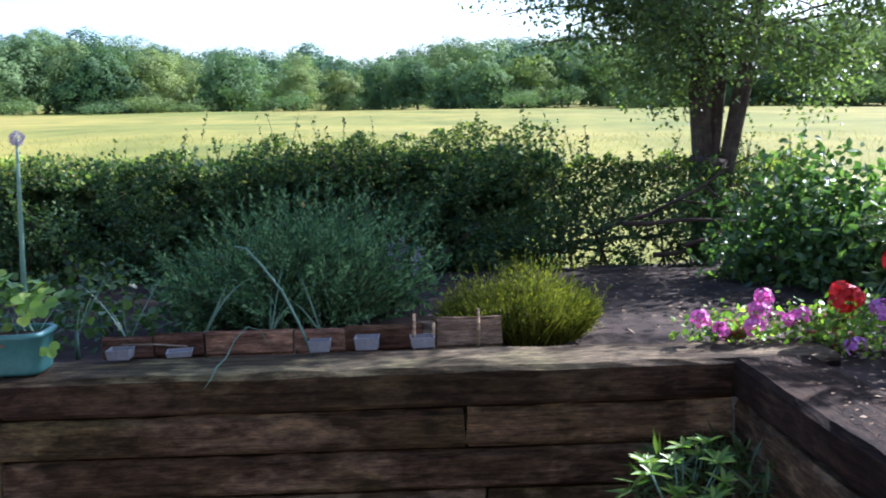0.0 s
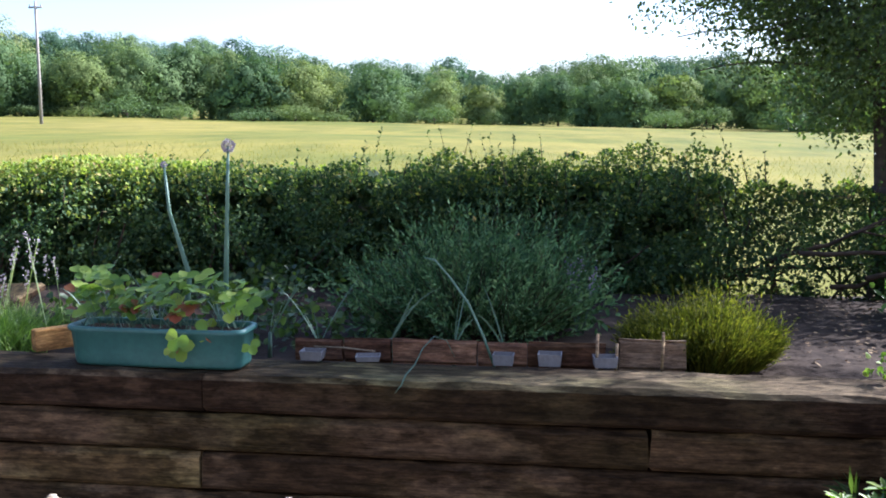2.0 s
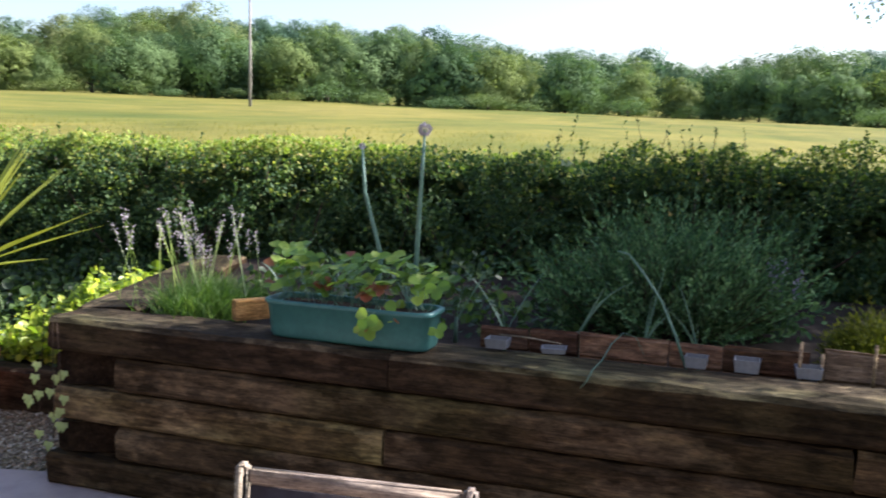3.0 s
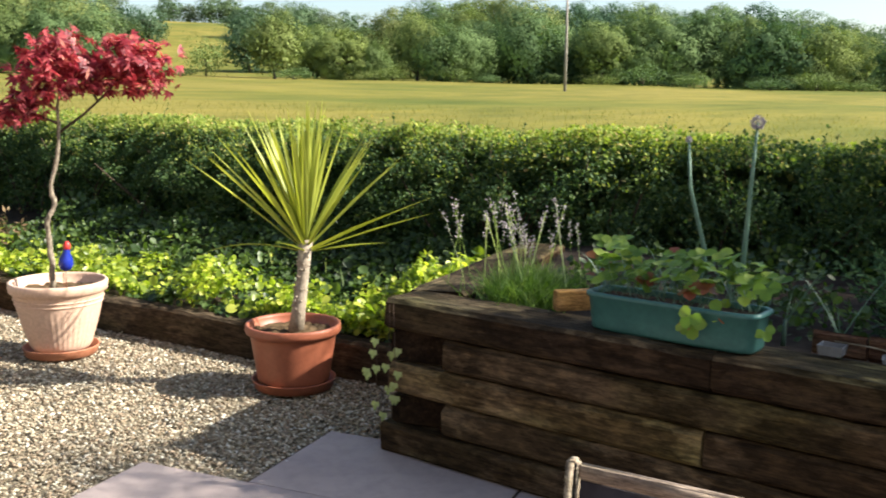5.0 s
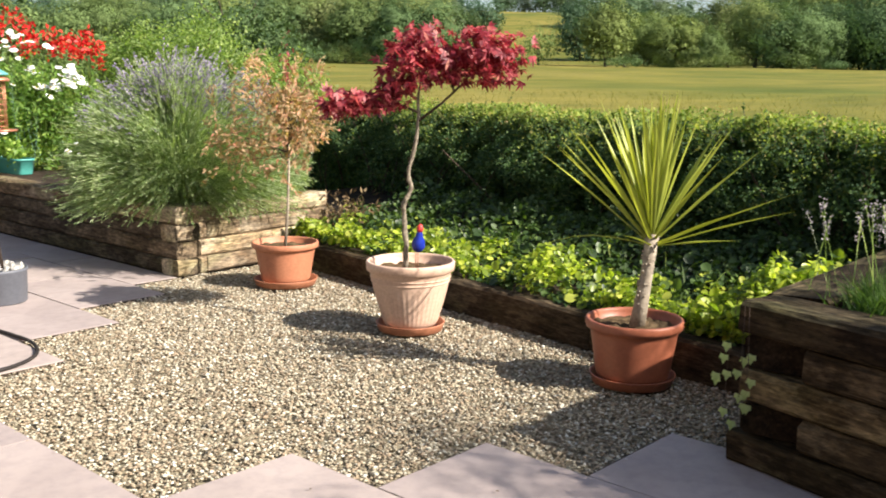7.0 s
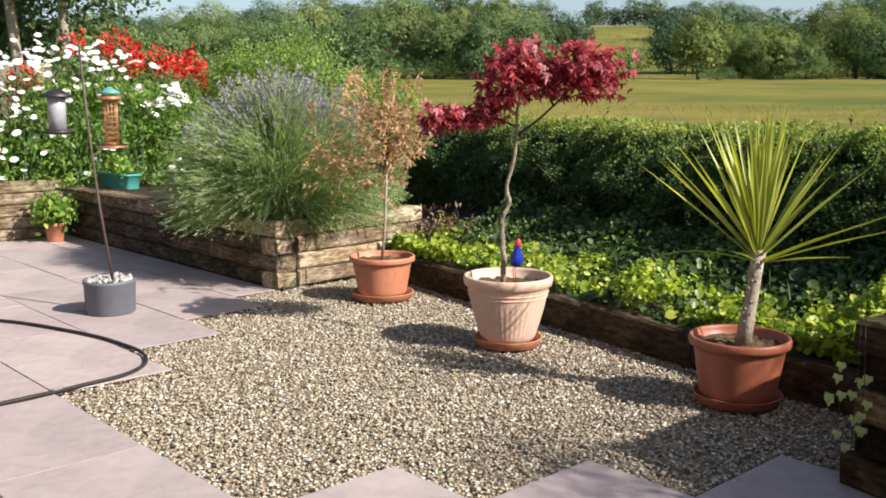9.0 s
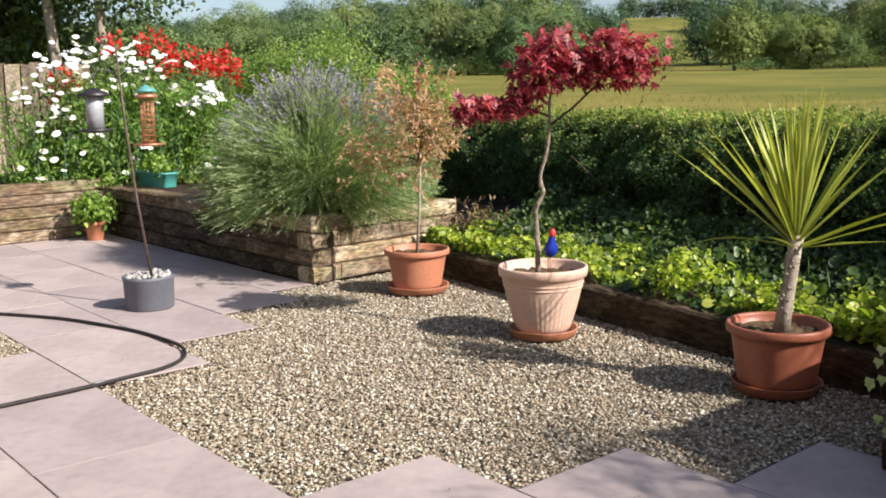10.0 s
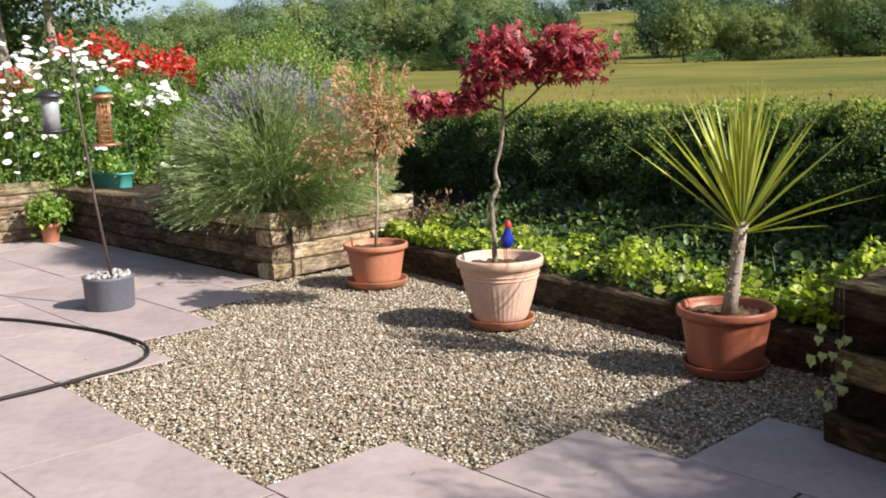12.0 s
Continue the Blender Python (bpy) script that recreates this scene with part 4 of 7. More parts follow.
def build_far_woods():
    rng = np.random.default_rng(77)
    near = [build_far_tree(50 + k, 9, w, M["far"], low=lo, lobes=n) for k, (w, lo, n) in enumerate(((11.5, -0.25, 32), (10, 0.04, 26), (13, -0.2, 36), (9, -0.3, 26)))]
    back = [build_far_tree(60 + k, 9, w, M["far_haze"], low=-0.15, lobes=20, subs=9, per=22) for k, w in enumerate((12, 10, 11))]
    bush = [build_far_tree(65 + k, 9, w, M["far"], low=0.0, lobes=15, subs=9, per=22, label="low bushy growth at the meadow's edge") for k, w in enumerate((19, 15))]
    # the skyline of the wooded rise: bearing west of north, and its height in degrees
    bearing = [-36, -4, 0, 3, 5, 7.6, 10, 12.4, 14.8, 17, 20, 24, 30, 33, 37, 40, 41, 42.8, 44.4, 46.7, 50.3, 53.6, 54.3, 55, 58, 67, 70, 73, 77, 82]
    rise = [4.2, 4.3, 4.1, 3.55, 3.3, 4.25, 3.7, 4.3, 4.05, 4.5, 5.0, 5.3, 5.2, 5.65, 5.5, 5.2, 4.5, 4.45, 5.2, 5.4, 5.5, 5.3, 5.0, 5.3, 5.9, 5.9, 5.4, 5.0, 4.8, 4.6]
    clear = lambda side, half: abs(side - 52.2) < 1.3 + half  # an open field on the hill shows here

    def plant(kind, side, d, top, wide):
        a = radians(side)
        x, y = -d * math.sin(a), d * math.cos(a)
        ground = float(land(x, y)) - 0.2
        size = max(0.15, (1.34 + d * math.tan(radians(top)) - ground) / 8.4)
        k = copy_thing(kind, Matrix.LocRotScale((x, y, ground), Euler((0, 0, rng.uniform(0, 6.28))), None))
        w = max(size, 0.3) * wide
        k.scale = (w * rng.uniform(0.92, 1.08), w * rng.uniform(0.92, 1.08), size)

    sky_at = lambda side: float(np.interp(side, bearing, rise))
    side = -28.0
    while side < 93:  # single trees along the edge of the meadow
        if not clear(side, 1.9):
            plant(near[rng.integers(4)], side, rng.uniform(122, 134), sky_at(side) * rng.uniform(0.66, 0.95), rng.uniform(0.9, 1.15))
        side += rng.uniform(1.5, 2.6)
    for side in np.arange(-27, 93, 2.4):  # bushes under and between them
        if rng.random() < 0.8:
            plant(bush[rng.integers(2)], side + rng.uniform(-1.6, 1.6), rng.uniform(117, 126), sky_at(side) * rng.uniform(0.22, 0.42), rng.uniform(1.0, 1.5))
    plant(bush[0], 51.4, 124, 3.1, 0.8)
    for side in np.arange(-27, 93, 2.1):  # a second belt
        if not clear(side, 1.7):
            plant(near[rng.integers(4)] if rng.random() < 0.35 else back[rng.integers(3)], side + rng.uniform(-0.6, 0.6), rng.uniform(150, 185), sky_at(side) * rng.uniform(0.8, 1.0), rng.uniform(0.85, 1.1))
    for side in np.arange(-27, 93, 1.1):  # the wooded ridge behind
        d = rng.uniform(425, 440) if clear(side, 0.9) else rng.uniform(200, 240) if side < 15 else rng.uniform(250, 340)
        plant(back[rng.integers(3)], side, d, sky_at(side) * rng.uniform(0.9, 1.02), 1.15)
    for k in near + back + bush:
        for o in list(k.children):
            bpy.data.objects.remove(o)
        bpy.data.objects.remove(k)


build_far_woods()


def build_utility_pole():
    x, y = -38.2, 64.0
    pole = thing("utility_pole", "slender weathered utility pole standing in the meadow", "utility pole", (x, y, float(land(x, y))))
    bm = bmesh.new()
    tube(bm, [(0, 0, -0.4), (0.02, 0, 4), (0, 0, 8.5)], [0.12, 0.1, 0.08], 10)
    part("shaft", bm, M["pole"], pole)
    bm = bmesh.new()
    box(bm, -0.5, 0.5, -0.06, 0.06, 8.0, 8.12, 0.01)
    arm = part("crossarm", bm, M["pole"], pole)
    for dx in (-0.42, 0.0, 0.42):
        bm = bmesh.new()
        lathe(bm, [(0.03, 8.12), (0.05, 8.17), (0.035, 8.22), (0.05, 8.26), (0.02, 8.32)], 10)
        bmesh.ops.translate(bm, verts=bm.verts, vec=(dx, 0, 0))
        part("insulator", bm, M["glass"], arm, "pale insulator")


build_utility_pole()


# ---- pots ----
def build_pot(where, r, h, mat, foot, lip, label, saucer_mat, flute=0.0, dish=1.34):
    pot = thing("plant_pot", label, "plant pot", where, group="pots on the gravel")
    bm = bmesh.new()
    z0 = 0.03
    prof = [(r * foot * 0.9, z0), (r * foot, z0 + 0.012)]
    for t in np.linspace(0.08, 0.82, 12):
        bow = math.sin(t * 2.6) * 0.05 if flute else 0.0
        prof.append((r * (foot + (0.93 - foot) * t + bow), z0 + (h - z0) * t))
    top = h
    prof += [(r * 0.94, h * 0.86), (r * 0.985, h * 0.875), (r, h - lip * 0.6), (r, top - 0.008), (r * 0.985, top), (r * 0.93, top), (r * 0.915, top - 0.012), (r * 0.88, h * 0.8)]
    lathe(bm, prof, 252 if flute else 72, flute, 42, (z0 + h * 0.05, h * 0.62))
    if not flute and r > 0.227:  # worn, slightly chipped rim
        for q in bm.verts:
            if q.co.z > h - 0.03:
                q.co.z -= 0.004 * max(0.0, noise.noise((q.co.x * 22 + r * 900, q.co.y * 22, 2)))
    body = part("pot_body", bm, mat, pot)
    for zr in ((0.70, 0.76) if flute else ()):
        bm = bmesh.new()
        rr = r * (foot + (0.93 - foot) * zr + math.sin(zr * 2.6) * 0.05) + 0.001
        tube(bm, [(rr * math.cos(a), rr * math.sin(a), z0 + (h - z0) * zr) for a in np.linspace(0, math.tau, 73)], 0.004, 6, False)
        part("ring", bm, mat, body, "raised ring below the rim")
    bm = bmesh.new()
    lathe(bm, [(r * foot * (dish - 0.26), 0.0), (r * foot * (dish - 0.1), 0.006), (r * foot * (dish - 0.02), 0.045), (r * foot * dish, 0.05), (r * foot * (dish - 0.06), 0.05), (r * foot * (dish - 0.1), 0.014)], 56)
    part("saucer", bm, saucer_mat, pot, "terracotta coloured saucer")
    bm = bmesh.new()
    rings = [[bm.verts.new((r * 0.9 * k / 12 * math.cos(a), r * 0.9 * k / 12 * math.sin(a), h * 0.86 + 0.02 * noise.noise((r * k * math.cos(a) * 2.2, r * k * math.sin(a) * 2.2, r * 40)) + 0.012 * noise.noise((k * 2.3, a * 9.0, r * 9)))) for a in (math.tau * q / 48 for q in range(48))] for k in range(1, 13)]
    mid = bm.verts.new((0, 0, h * 0.87))
    for q in range(48):
        bm.faces.new((mid, rings[0][q], rings[0][(q + 1) % 48]))
    for a, b in zip(rings, rings[1:]):
        for q in range(48):
            bm.faces.new((a[q], b[q], b[(q + 1) % 48], a[(q + 1) % 48]))
    part("potting_soil", bm, M["compost"], pot, "crumbly brown compost")
    return pot


CP, WP, TP = (-3.44, 3.175, 0.0), (-4.83, 2.80, 0.0), (-6.34, 2.71, 0.0)
build_pot(CP, 0.226, 0.312, M["terracotta_dark"], 0.74, 0.045, "round red-brown terracotta pot on a saucer, in half shade", M["terracotta_dark"], dish=1.2)
build_pot(WP, 0.25, 0.40, M["peach"], 0.585, 0.035, "large pale peach ribbed pot on a terracotta saucer", M["terracotta"], 0.005)
build_pot(TP, 0.228, 0.302, M["terracotta"], 0.72, 0.05, "round orange terracotta pot with a chipped rim", M["terracotta"])


def build_cordyline():
    rng = np.random.default_rng(4)
    plant = thing("cordyline", "young cordyline palm with a spray of narrow yellow-green leaves", "palm", (CP[0], CP[1], 0.24))
    plant.scale = (1.07,) * 3
    bm = bmesh.new()
    pts = [Vector((0.008, 0.003, 0)), Vector((0.02, 0.02, 0.15)), Vector((0.035, 0.032, 0.3)), Vector((0.045, 0.04, 0.44))]
    tube(bm, pts, [0.036, 0.030, 0.026, 0.03], 14)
    for _ in range(90):
        t = rng.random()
        a = rng.uniform(0, math.tau)
        c = pts[0].lerp(pts[3], t)
        bmesh.ops.create_icosphere(bm, subdivisions=1, radius=0.006, matrix=Matrix.Translation(c + Vector((math.cos(a), math.sin(a), 0)) * 0.027))
    part("trunk", bm, M["bark_pale"], plant, "pale ringed trunk")
    crown = np.array(pts[3])
    low = [(0.7, 26, 0.6), (0.62, 20, 0.58), (0.75, 9, 0.34), (3.96, 14, 0.48), (3.8, 39, 0.64), (5.2, 16, 0.4)]
    for k in range(66):
        f = k / 66
        az = low[k][0] if k < len(low) else k * 2.399963
        el = radians(low[k][1] if k < len(low) else np.interp(f, [0, 0.07, 0.14, 0.4, 1], [33, 38, 46, 58, 87]) + rng.normal() * 6)
        D = np.array([[math.cos(az) * math.cos(el), math.sin(az) * math.cos(el), math.sin(el)]])
        ln = np.interp(f, [0, 0.2, 0.7, 1], [0.52, 0.58, 0.57, 0.5]) * rng.uniform(0.85, 1.1)
        ln = low[k][2] if k < len(low) else ln
        n = 6
        side = unit(np.cross(D, [0, 0, 1.0])) if abs(el) < 1.45 else np.array([[math.sin(az), -math.cos(az), 0]])
        rows, pos, way = [], crown + D[0] * 0.015 - [0, 0, 0.06 * (1 - f)], D[0]
        sag = (0.4 if k == 3 else 0.05) * math.cos(el)
        for i in range(n + 1):
            w = (0.0085 if k < len(low) else 0.0118) * np.interp(i / n, [0, 0.15, 0.5, 1], [0.9, 0.8, 1.15, 0.05])
            up = np.cross(side[0], way)
            rows += [pos - side[0] * w + up * w * 0.7, pos, pos + side[0] * w + up * w * 0.7]
            way = unit(way - np.array([0, 0, sag * (i + 1) / n * 0.5]))
            pos = pos + way * ln / n
        v = np.array(rows)
        t = []
        for i in range(n):
            for j in (0, 1):
                a = 3 * i + j
                t += [(a, a + 1, a + 4), (a, a + 4, a + 3)]
        link_mesh("leaf", fast_mesh("leaf", v, np.array(t)), M["cord"], plant)


build_cordyline()


def maple_leaf_cloud(rng, P, size):
    """Hand-shaped leaves: five narrow lobes each."""
    out = []
    N0 = unit(rand_dirs(rng, len(P)) * 0.7 + [0.3, 0.1, 0.7])
    D0 = unit(np.cross(N0, rand_dirs(rng, len(P))) + [0, 0, -0.45])
    S0 = unit(np.cross(D0, N0))
    for k, ang in enumerate((-1.25, -0.62, 0.0, 0.62, 1.25)):
        D = D0 * math.cos(ang) + S0 * math.sin(ang)
        out.append(leaves(P, D, N0, size * (1.0 - 0.28 * abs(ang)), size * 0.27))
    return out


def build_maple():
    rng = np.random.default_rng(21)
    plant = thing("maple_tree", "small potted Japanese maple with a crooked stem and crimson leaves", "maple", (WP[0], WP[1], 0.33))
    o = Vector((WP[0], WP[1], 0.33))
    world = lambda *p: Vector(p) - o
    bm = bmesh.new()
    stem = [world(-4.85, 2.77, 0.33), world(-4.848, 2.772, 0.55), world(-4.852, 2.765, 0.70), world(-4.825, 2.80, 0.80), world(-4.838, 2.79, 0.90), world(-4.815, 2.82, 1.05), world(-4.808, 2.835, 1.2), world(-4.80, 2.845, 1.42)]
    for k in range(1, 3):  # knots and swellings along the stem
        stem = [q for a, b in zip(stem, stem[1:]) for q in (a, a.lerp(b, 0.5) + Vector((rng.normal(), rng.normal(), 0)) * 0.004)] + [stem[-1]]
    radii = np.interp(np.linspace(0, 1, len(stem)), [0, 0.5, 0.85, 1], [0.0155, 0.0125, 0.009, 0.005]) * rng.uniform(0.82, 1.18, len(stem))
    tube(bm, stem, list(radii), 10)
    part("trunk", bm, M["bark_mid"], plant, "pale crooked stem")
    bm = bmesh.new()
    fork = world(-4.81, 2.83, 1.17)
    tube(bm, [fork, world(-4.74, 2.94, 1.27), world(-4.68, 3.04, 1.38), world(-4.61, 3.12, 1.5)], [0.008, 0.007, 0.006, 0.003], 8)
    tube(bm, [world(-4.70, 3.0, 1.33), world(-4.73, 2.97, 1.42), world(-4.76, 2.95, 1.55)], [0.007, 0.006, 0.003], 7)
    tube(bm, [world(-4.808, 2.835, 1.22), world(-4.88, 2.72, 1.28), world(-5.0, 2.53, 1.27)], [0.008, 0.006, 0.003], 7)
    part("branch", bm, M["twig"], plant, "thin dark branches")
    clumps = []
    for c, s, m in (((-4.805, 2.835, 1.515), (0.085, 0.085, 0.08), 180), ((-4.58, 3.135, 1.515), (0.09, 0.085, 0.075), 220), ((-4.7, 2.98, 1.45), (0.06, 0.06, 0.04), 40), ((-4.96, 2.58, 1.275), (0.07, 0.09, 0.03), 95), ((-5.03, 2.46, 1.26), (0.04, 0.05, 0.04), 45), ((-4.86, 2.74, 1.37), (0.05, 0.06, 0.05), 45), ((-4.79, 2.87, 1.66), (0.05, 0.05, 0.03), 14), ((-4.6, 3.09, 1.665), (0.04, 0.04, 0.03), 12)):
        clumps.append(np.clip(rng.normal(size=(int(m * 1.7), 3)), -1.7, 1.7) * np.array(s) * [1.15, 1.15, 1.0] + np.array(c))
    P = np.concatenate(clumps) - np.array(o)
    scatter("crown", maple_leaf_cloud(rng, P, rng.uniform(0.046, 0.075, len(P))), M["maple"], plant)


build_maple()

# ---- paving ----
def build_paving():
    rng = np.random.default_rng(5)
    pave = thing("patio", "level patio of smooth pinkish-grey paving slabs with narrow joints", "patio", (*grid(0, 0), 0), 14.5, kind="structure")
    bm = bmesh.new()
    rows = [[bm.verts.new((u, v, -0.028)) for v in (-6.5, 3.2)] for u in (-7.2, 6.5)]
    bm.faces.new((rows[0][0], rows[1][0], rows[1][1], rows[0][1]))
    part("bedding", bm, M["soil"], pave, "dark bedding under the slabs")
    for u0, u1, v0, v1 in ((-1.78, 0.0, -0.57, 0.03), (-2.3, 0.46, 0.03, 0.62), (-2.78, 0.93, 0.62, 1.22), (-3.2, 1.6, 1.22, 3.0), (-3.75, -2.68, -1.17, -0.57)):
        bm = bmesh.new()
        bm.faces.new([bm.verts.new((u, v, -0.022)) for u, v in ((u0, v0), (u1, v0), (u1, v1), (u0, v1))])
        part("gravel_base", bm, M["sub"], pave, "sandy base under the gravel")
    lines = [-5.97, -5.37, -4.77, -4.17, -3.57, -2.97, -2.37, -1.77, -1.17, -0.57, 0.03, 0.62, 1.22, 1.58, 2.2]
    for k, (v0, v1) in enumerate(zip(lines, lines[1:])):
        spans = [(-7.1, 5.6)]
        if v0 > -0.6:
            left = {9: -1.78, 10: -2.3, 11: -2.78, 12: -3.2}.get(k)
            right = {9: 0.0, 10: 0.46, 11: 0.93, 12: 1.4, 13: 1.6}.get(k)
            spans = ([(-7.1, left)] if left else []) + [(right, 5.6)]
        if k == 8:
            spans = [(-7.1, -3.75), (-2.68, 5.6)]
        for s0, s1 in spans:
            cuts = [s0]
            step = 0.92
            spread = rng.random(2 if s0 <= -7 else 1)
            at = s0 + (0.4 + 0.5 * spread[1] if s0 <= -7 else step)
            while at < s1 - 0.35:
                cuts.append(at)
                at += step
            cuts.append(s1)
            for a, b in zip(cuts, cuts[1:]):
                bm = bmesh.new()
                g = 0.006
                box(bm, a + g - (a + b) / 2, b - g - (a + b) / 2, -(v1 - v0) / 2 + 0.003, (v1 - v0) / 2 - 0.003, -0.04, rng.uniform(-0.0015, 0.0015), 0.0015)
                stone = set(bm.verts)
                box(bm, a - (a + b) / 2 - 0.001, b - (a + b) / 2 + 0.001, -(v1 - v0) / 2 - 0.001, (v1 - v0) / 2 + 0.001, -0.045, -rng.uniform(0.003, 0.006))
                for f in bm.faces:  # the packed dirt of the joints
                    f.material_index = 0 if f.verts[0] in stone else 1
                ob = part("slab", bm, M["slab"], pave, smooth=False)
                ob.data.materials.append(M["soil"])
                ob.location = ((a + b) / 2, (v0 + v1) / 2, 0)


build_paving()


def build_gravel():
    rng = np.random.default_rng(6)
    n = 108000
    uv = np.concatenate([rng.uniform((-3.3, -0.6), (1.75, 3.0), (n, 2)), rng.uniform((-3.75, -1.17), (-2.68, -0.57), (3600, 2))])
    u, v = uv.T
    xy = np.array([grid(a, b) for a, b in uv])
    row = np.select([v < -0.57, v < 0.03, v < 0.62, v < 1.22, v < 1.58], [0, 1, 2, 3, 4], 5)
    left = np.choose(row, [-9, -1.78, -2.3, -2.78, -3.2, -3.2])
    right = np.choose(row, [9, 0.0, 0.46, 0.93, 1.4, 1.6])
    spill = rng.normal(size=len(u)) * 0.02
    edge = 3.08 + (xy[:, 0] + 7.05) * 0.0984
    ok = (u > left + spill) & (u < right + spill) & (xy[:, 1] < edge + 0.02)
    ok &= ~((xy[:, 0] > MX0 - 0.02) & (xy[:, 1] > MY))
    xy = xy[ok]
    m = len(xy)
    ico = bmesh.new()
    for p in ((1, 0, 0), (-1, 0, 0), (0, 1, 0), (0, -1, 0), (0, 0, 1), (0, 0, -1)):
        ico.verts.new(p)
    ico.verts.ensure_lookup_table()
    ico.verts.index_update()
    for i in (0, 1):
        for j in (2, 3):
            for k in (4, 5):
                ico.faces.new([ico.verts[q] for q in ((i, j, k) if (i + j + k) % 2 == 0 else (j, i, k))])
    V = np.array([w.co[:] for w in ico.verts])
    T = np.array([[w.index for w in f.verts] for f in ico.faces])
    ico.free()
    size = rng.uniform(0.005, 0.013, (m, 1, 1)) * rng.uniform(0.6, 1.25, (m, 1, 3)) * [1.2, 0.95, 0.5]
    W = V[None] * size * rng.uniform(0.75, 1.2, (m, len(V), 1))
    a, b = rng.uniform(0, math.tau, m), rng.normal(size=m) * 0.5
    ca, sa, cb, sb = np.cos(a), np.sin(a), np.cos(b), np.sin(b)
    zero, one = np.zeros(m), np.ones(m)
    R = np.einsum("nij,njk->nik", np.stack([ca, -sa, zero, sa, ca, zero, zero, zero, one], 1).reshape(-1, 3, 3), np.stack([one, zero, zero, zero, cb, -sb, zero, sb, cb], 1).reshape(-1, 3, 3))
    W = np.einsum("nij,nvj->nvi", R, W)
    z = -0.016 + rng.random(m) * 0.011
    W += np.stack([xy[:, 0], xy[:, 1], z], 1)[:, None]
    tris = (T[None] + (np.arange(m) * len(V))[:, None, None]).reshape(-1, 3)
    ob = link_mesh("gravel", fast_mesh("gravel", W.reshape(-1, 3), tris), M["gravel"])
    tagged(ob, "loose buff and cream gravel chippings", "gravel", kind="stuff")


build_gravel()

# ---- ground cover and climbers ----
def build_ground_cover():
    rng = np.random.default_rng(41)
    n = 30000
    x = rng.uniform(-7.6, -2.72, n)
    front = 3.24 + (x + 7.05) * 0.0984
    y = front - 0.06 + rng.random(n) ** 1.3 * 1.5
    lump = np.array([noise.noise((a * 1.8, b * 1.8, 4.0)) for a, b in zip(x, y)])
    patch = np.array([noise.noise((a * 4.5, b * 4.5, 9.0)) for a, b in zip(x, y)])
    h = 0.19 + (y - front) * 0.07 + np.clip(0.09 + 0.17 * lump + 0.06 * patch, 0.015, 0.4) * rng.random(n) ** 0.6
    h += 0.06 * np.exp(-((x + 3.1) / 0.4) ** 2) * rng.random(n)
    s = rng.uniform(0.02, 0.042, n) * rng.choice([0.85, 1.15, 1.8], n, p=[0.45, 0.42, 0.13])
    P = np.stack([x, y, h], 1)
    # bright front leaves and darker rear ones carry the hedge's shade by colour
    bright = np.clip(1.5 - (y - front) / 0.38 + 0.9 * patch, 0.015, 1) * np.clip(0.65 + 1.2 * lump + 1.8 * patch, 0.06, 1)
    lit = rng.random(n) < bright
    m = 6500  # a taller, uneven clump against the raised bed
    mx = rng.uniform(-3.75, -2.6, m)
    my = 3.22 + (mx + 7.05) * 0.0984 + 0.8 * rng.random(m) ** 1.2
    wild = np.array([noise.noise((a * 3.2, b * 3.2, 21.0)) + 0.5 * noise.noise((a * 9.0, b * 9.0, 5.0)) for a, b in zip(mx, my)])
    top = np.clip(0.4 * np.exp(-(((mx + 3.0) / 0.5) ** 2)) * (0.8 + 0.7 * wild), 0.02, 0.5) * smooth01(my - 3.2 - (mx + 7.05) * 0.0984, -0.05, 0.3)
    P[:m] = np.stack([mx, my, 0.19 + top * rng.random(m) ** 0.55 + 0.03 * rng.random(m)], 1)
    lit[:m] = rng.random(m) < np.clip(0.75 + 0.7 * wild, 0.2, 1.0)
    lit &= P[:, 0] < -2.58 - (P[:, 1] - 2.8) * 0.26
    for name, pick, mat, lab in (("ground_cover", lit, "ivy", "yellow-green leafy ground cover behind the edging"), ("undergrowth", ~lit & (rng.random(n) < 0.85), "under", "low undergrowth at the hedge foot, darkened to stand for shade")):
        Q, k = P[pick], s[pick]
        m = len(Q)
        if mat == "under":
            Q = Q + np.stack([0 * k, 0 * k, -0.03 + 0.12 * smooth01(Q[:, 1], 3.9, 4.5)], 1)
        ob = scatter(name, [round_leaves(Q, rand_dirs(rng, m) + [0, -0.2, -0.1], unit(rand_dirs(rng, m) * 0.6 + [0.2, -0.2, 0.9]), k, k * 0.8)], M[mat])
        tagged(ob, lab, "ground cover", kind="stuff")
    fern = thing("dry_fern", "withered brown fern between the bed and the hedge", "fern", (-7.2, 3.62, 0.18))
    m = 420
    Q = rng.normal(size=(m, 3)) * [0.12, 0.14, 0.09] + [0, 0, 0.14]
    k = rng.uniform(0.03, 0.07, m)
    scatter("foliage", [leaves(Q, rand_dirs(rng, m) + [0, 0, 0.5], rand_dirs(rng, m), k, k * 0.35)], M["dry"], fern)
    scatter("stem_mass", [blades(rng, rng.normal(size=(24, 3)) * [0.04, 0.04, 0], rand_dirs(rng, 24) * 0.6 + [0, 0, 1], rng.uniform(0.2, 0.36, 24), 0.005, 0.4, 4)], M["dry"], fern)
    m = 240
    P = np.stack([rng.uniform(-7.4, -2.9, m), rng.uniform(3.9, 4.6, m), np.full(m, 0.2)], 1)
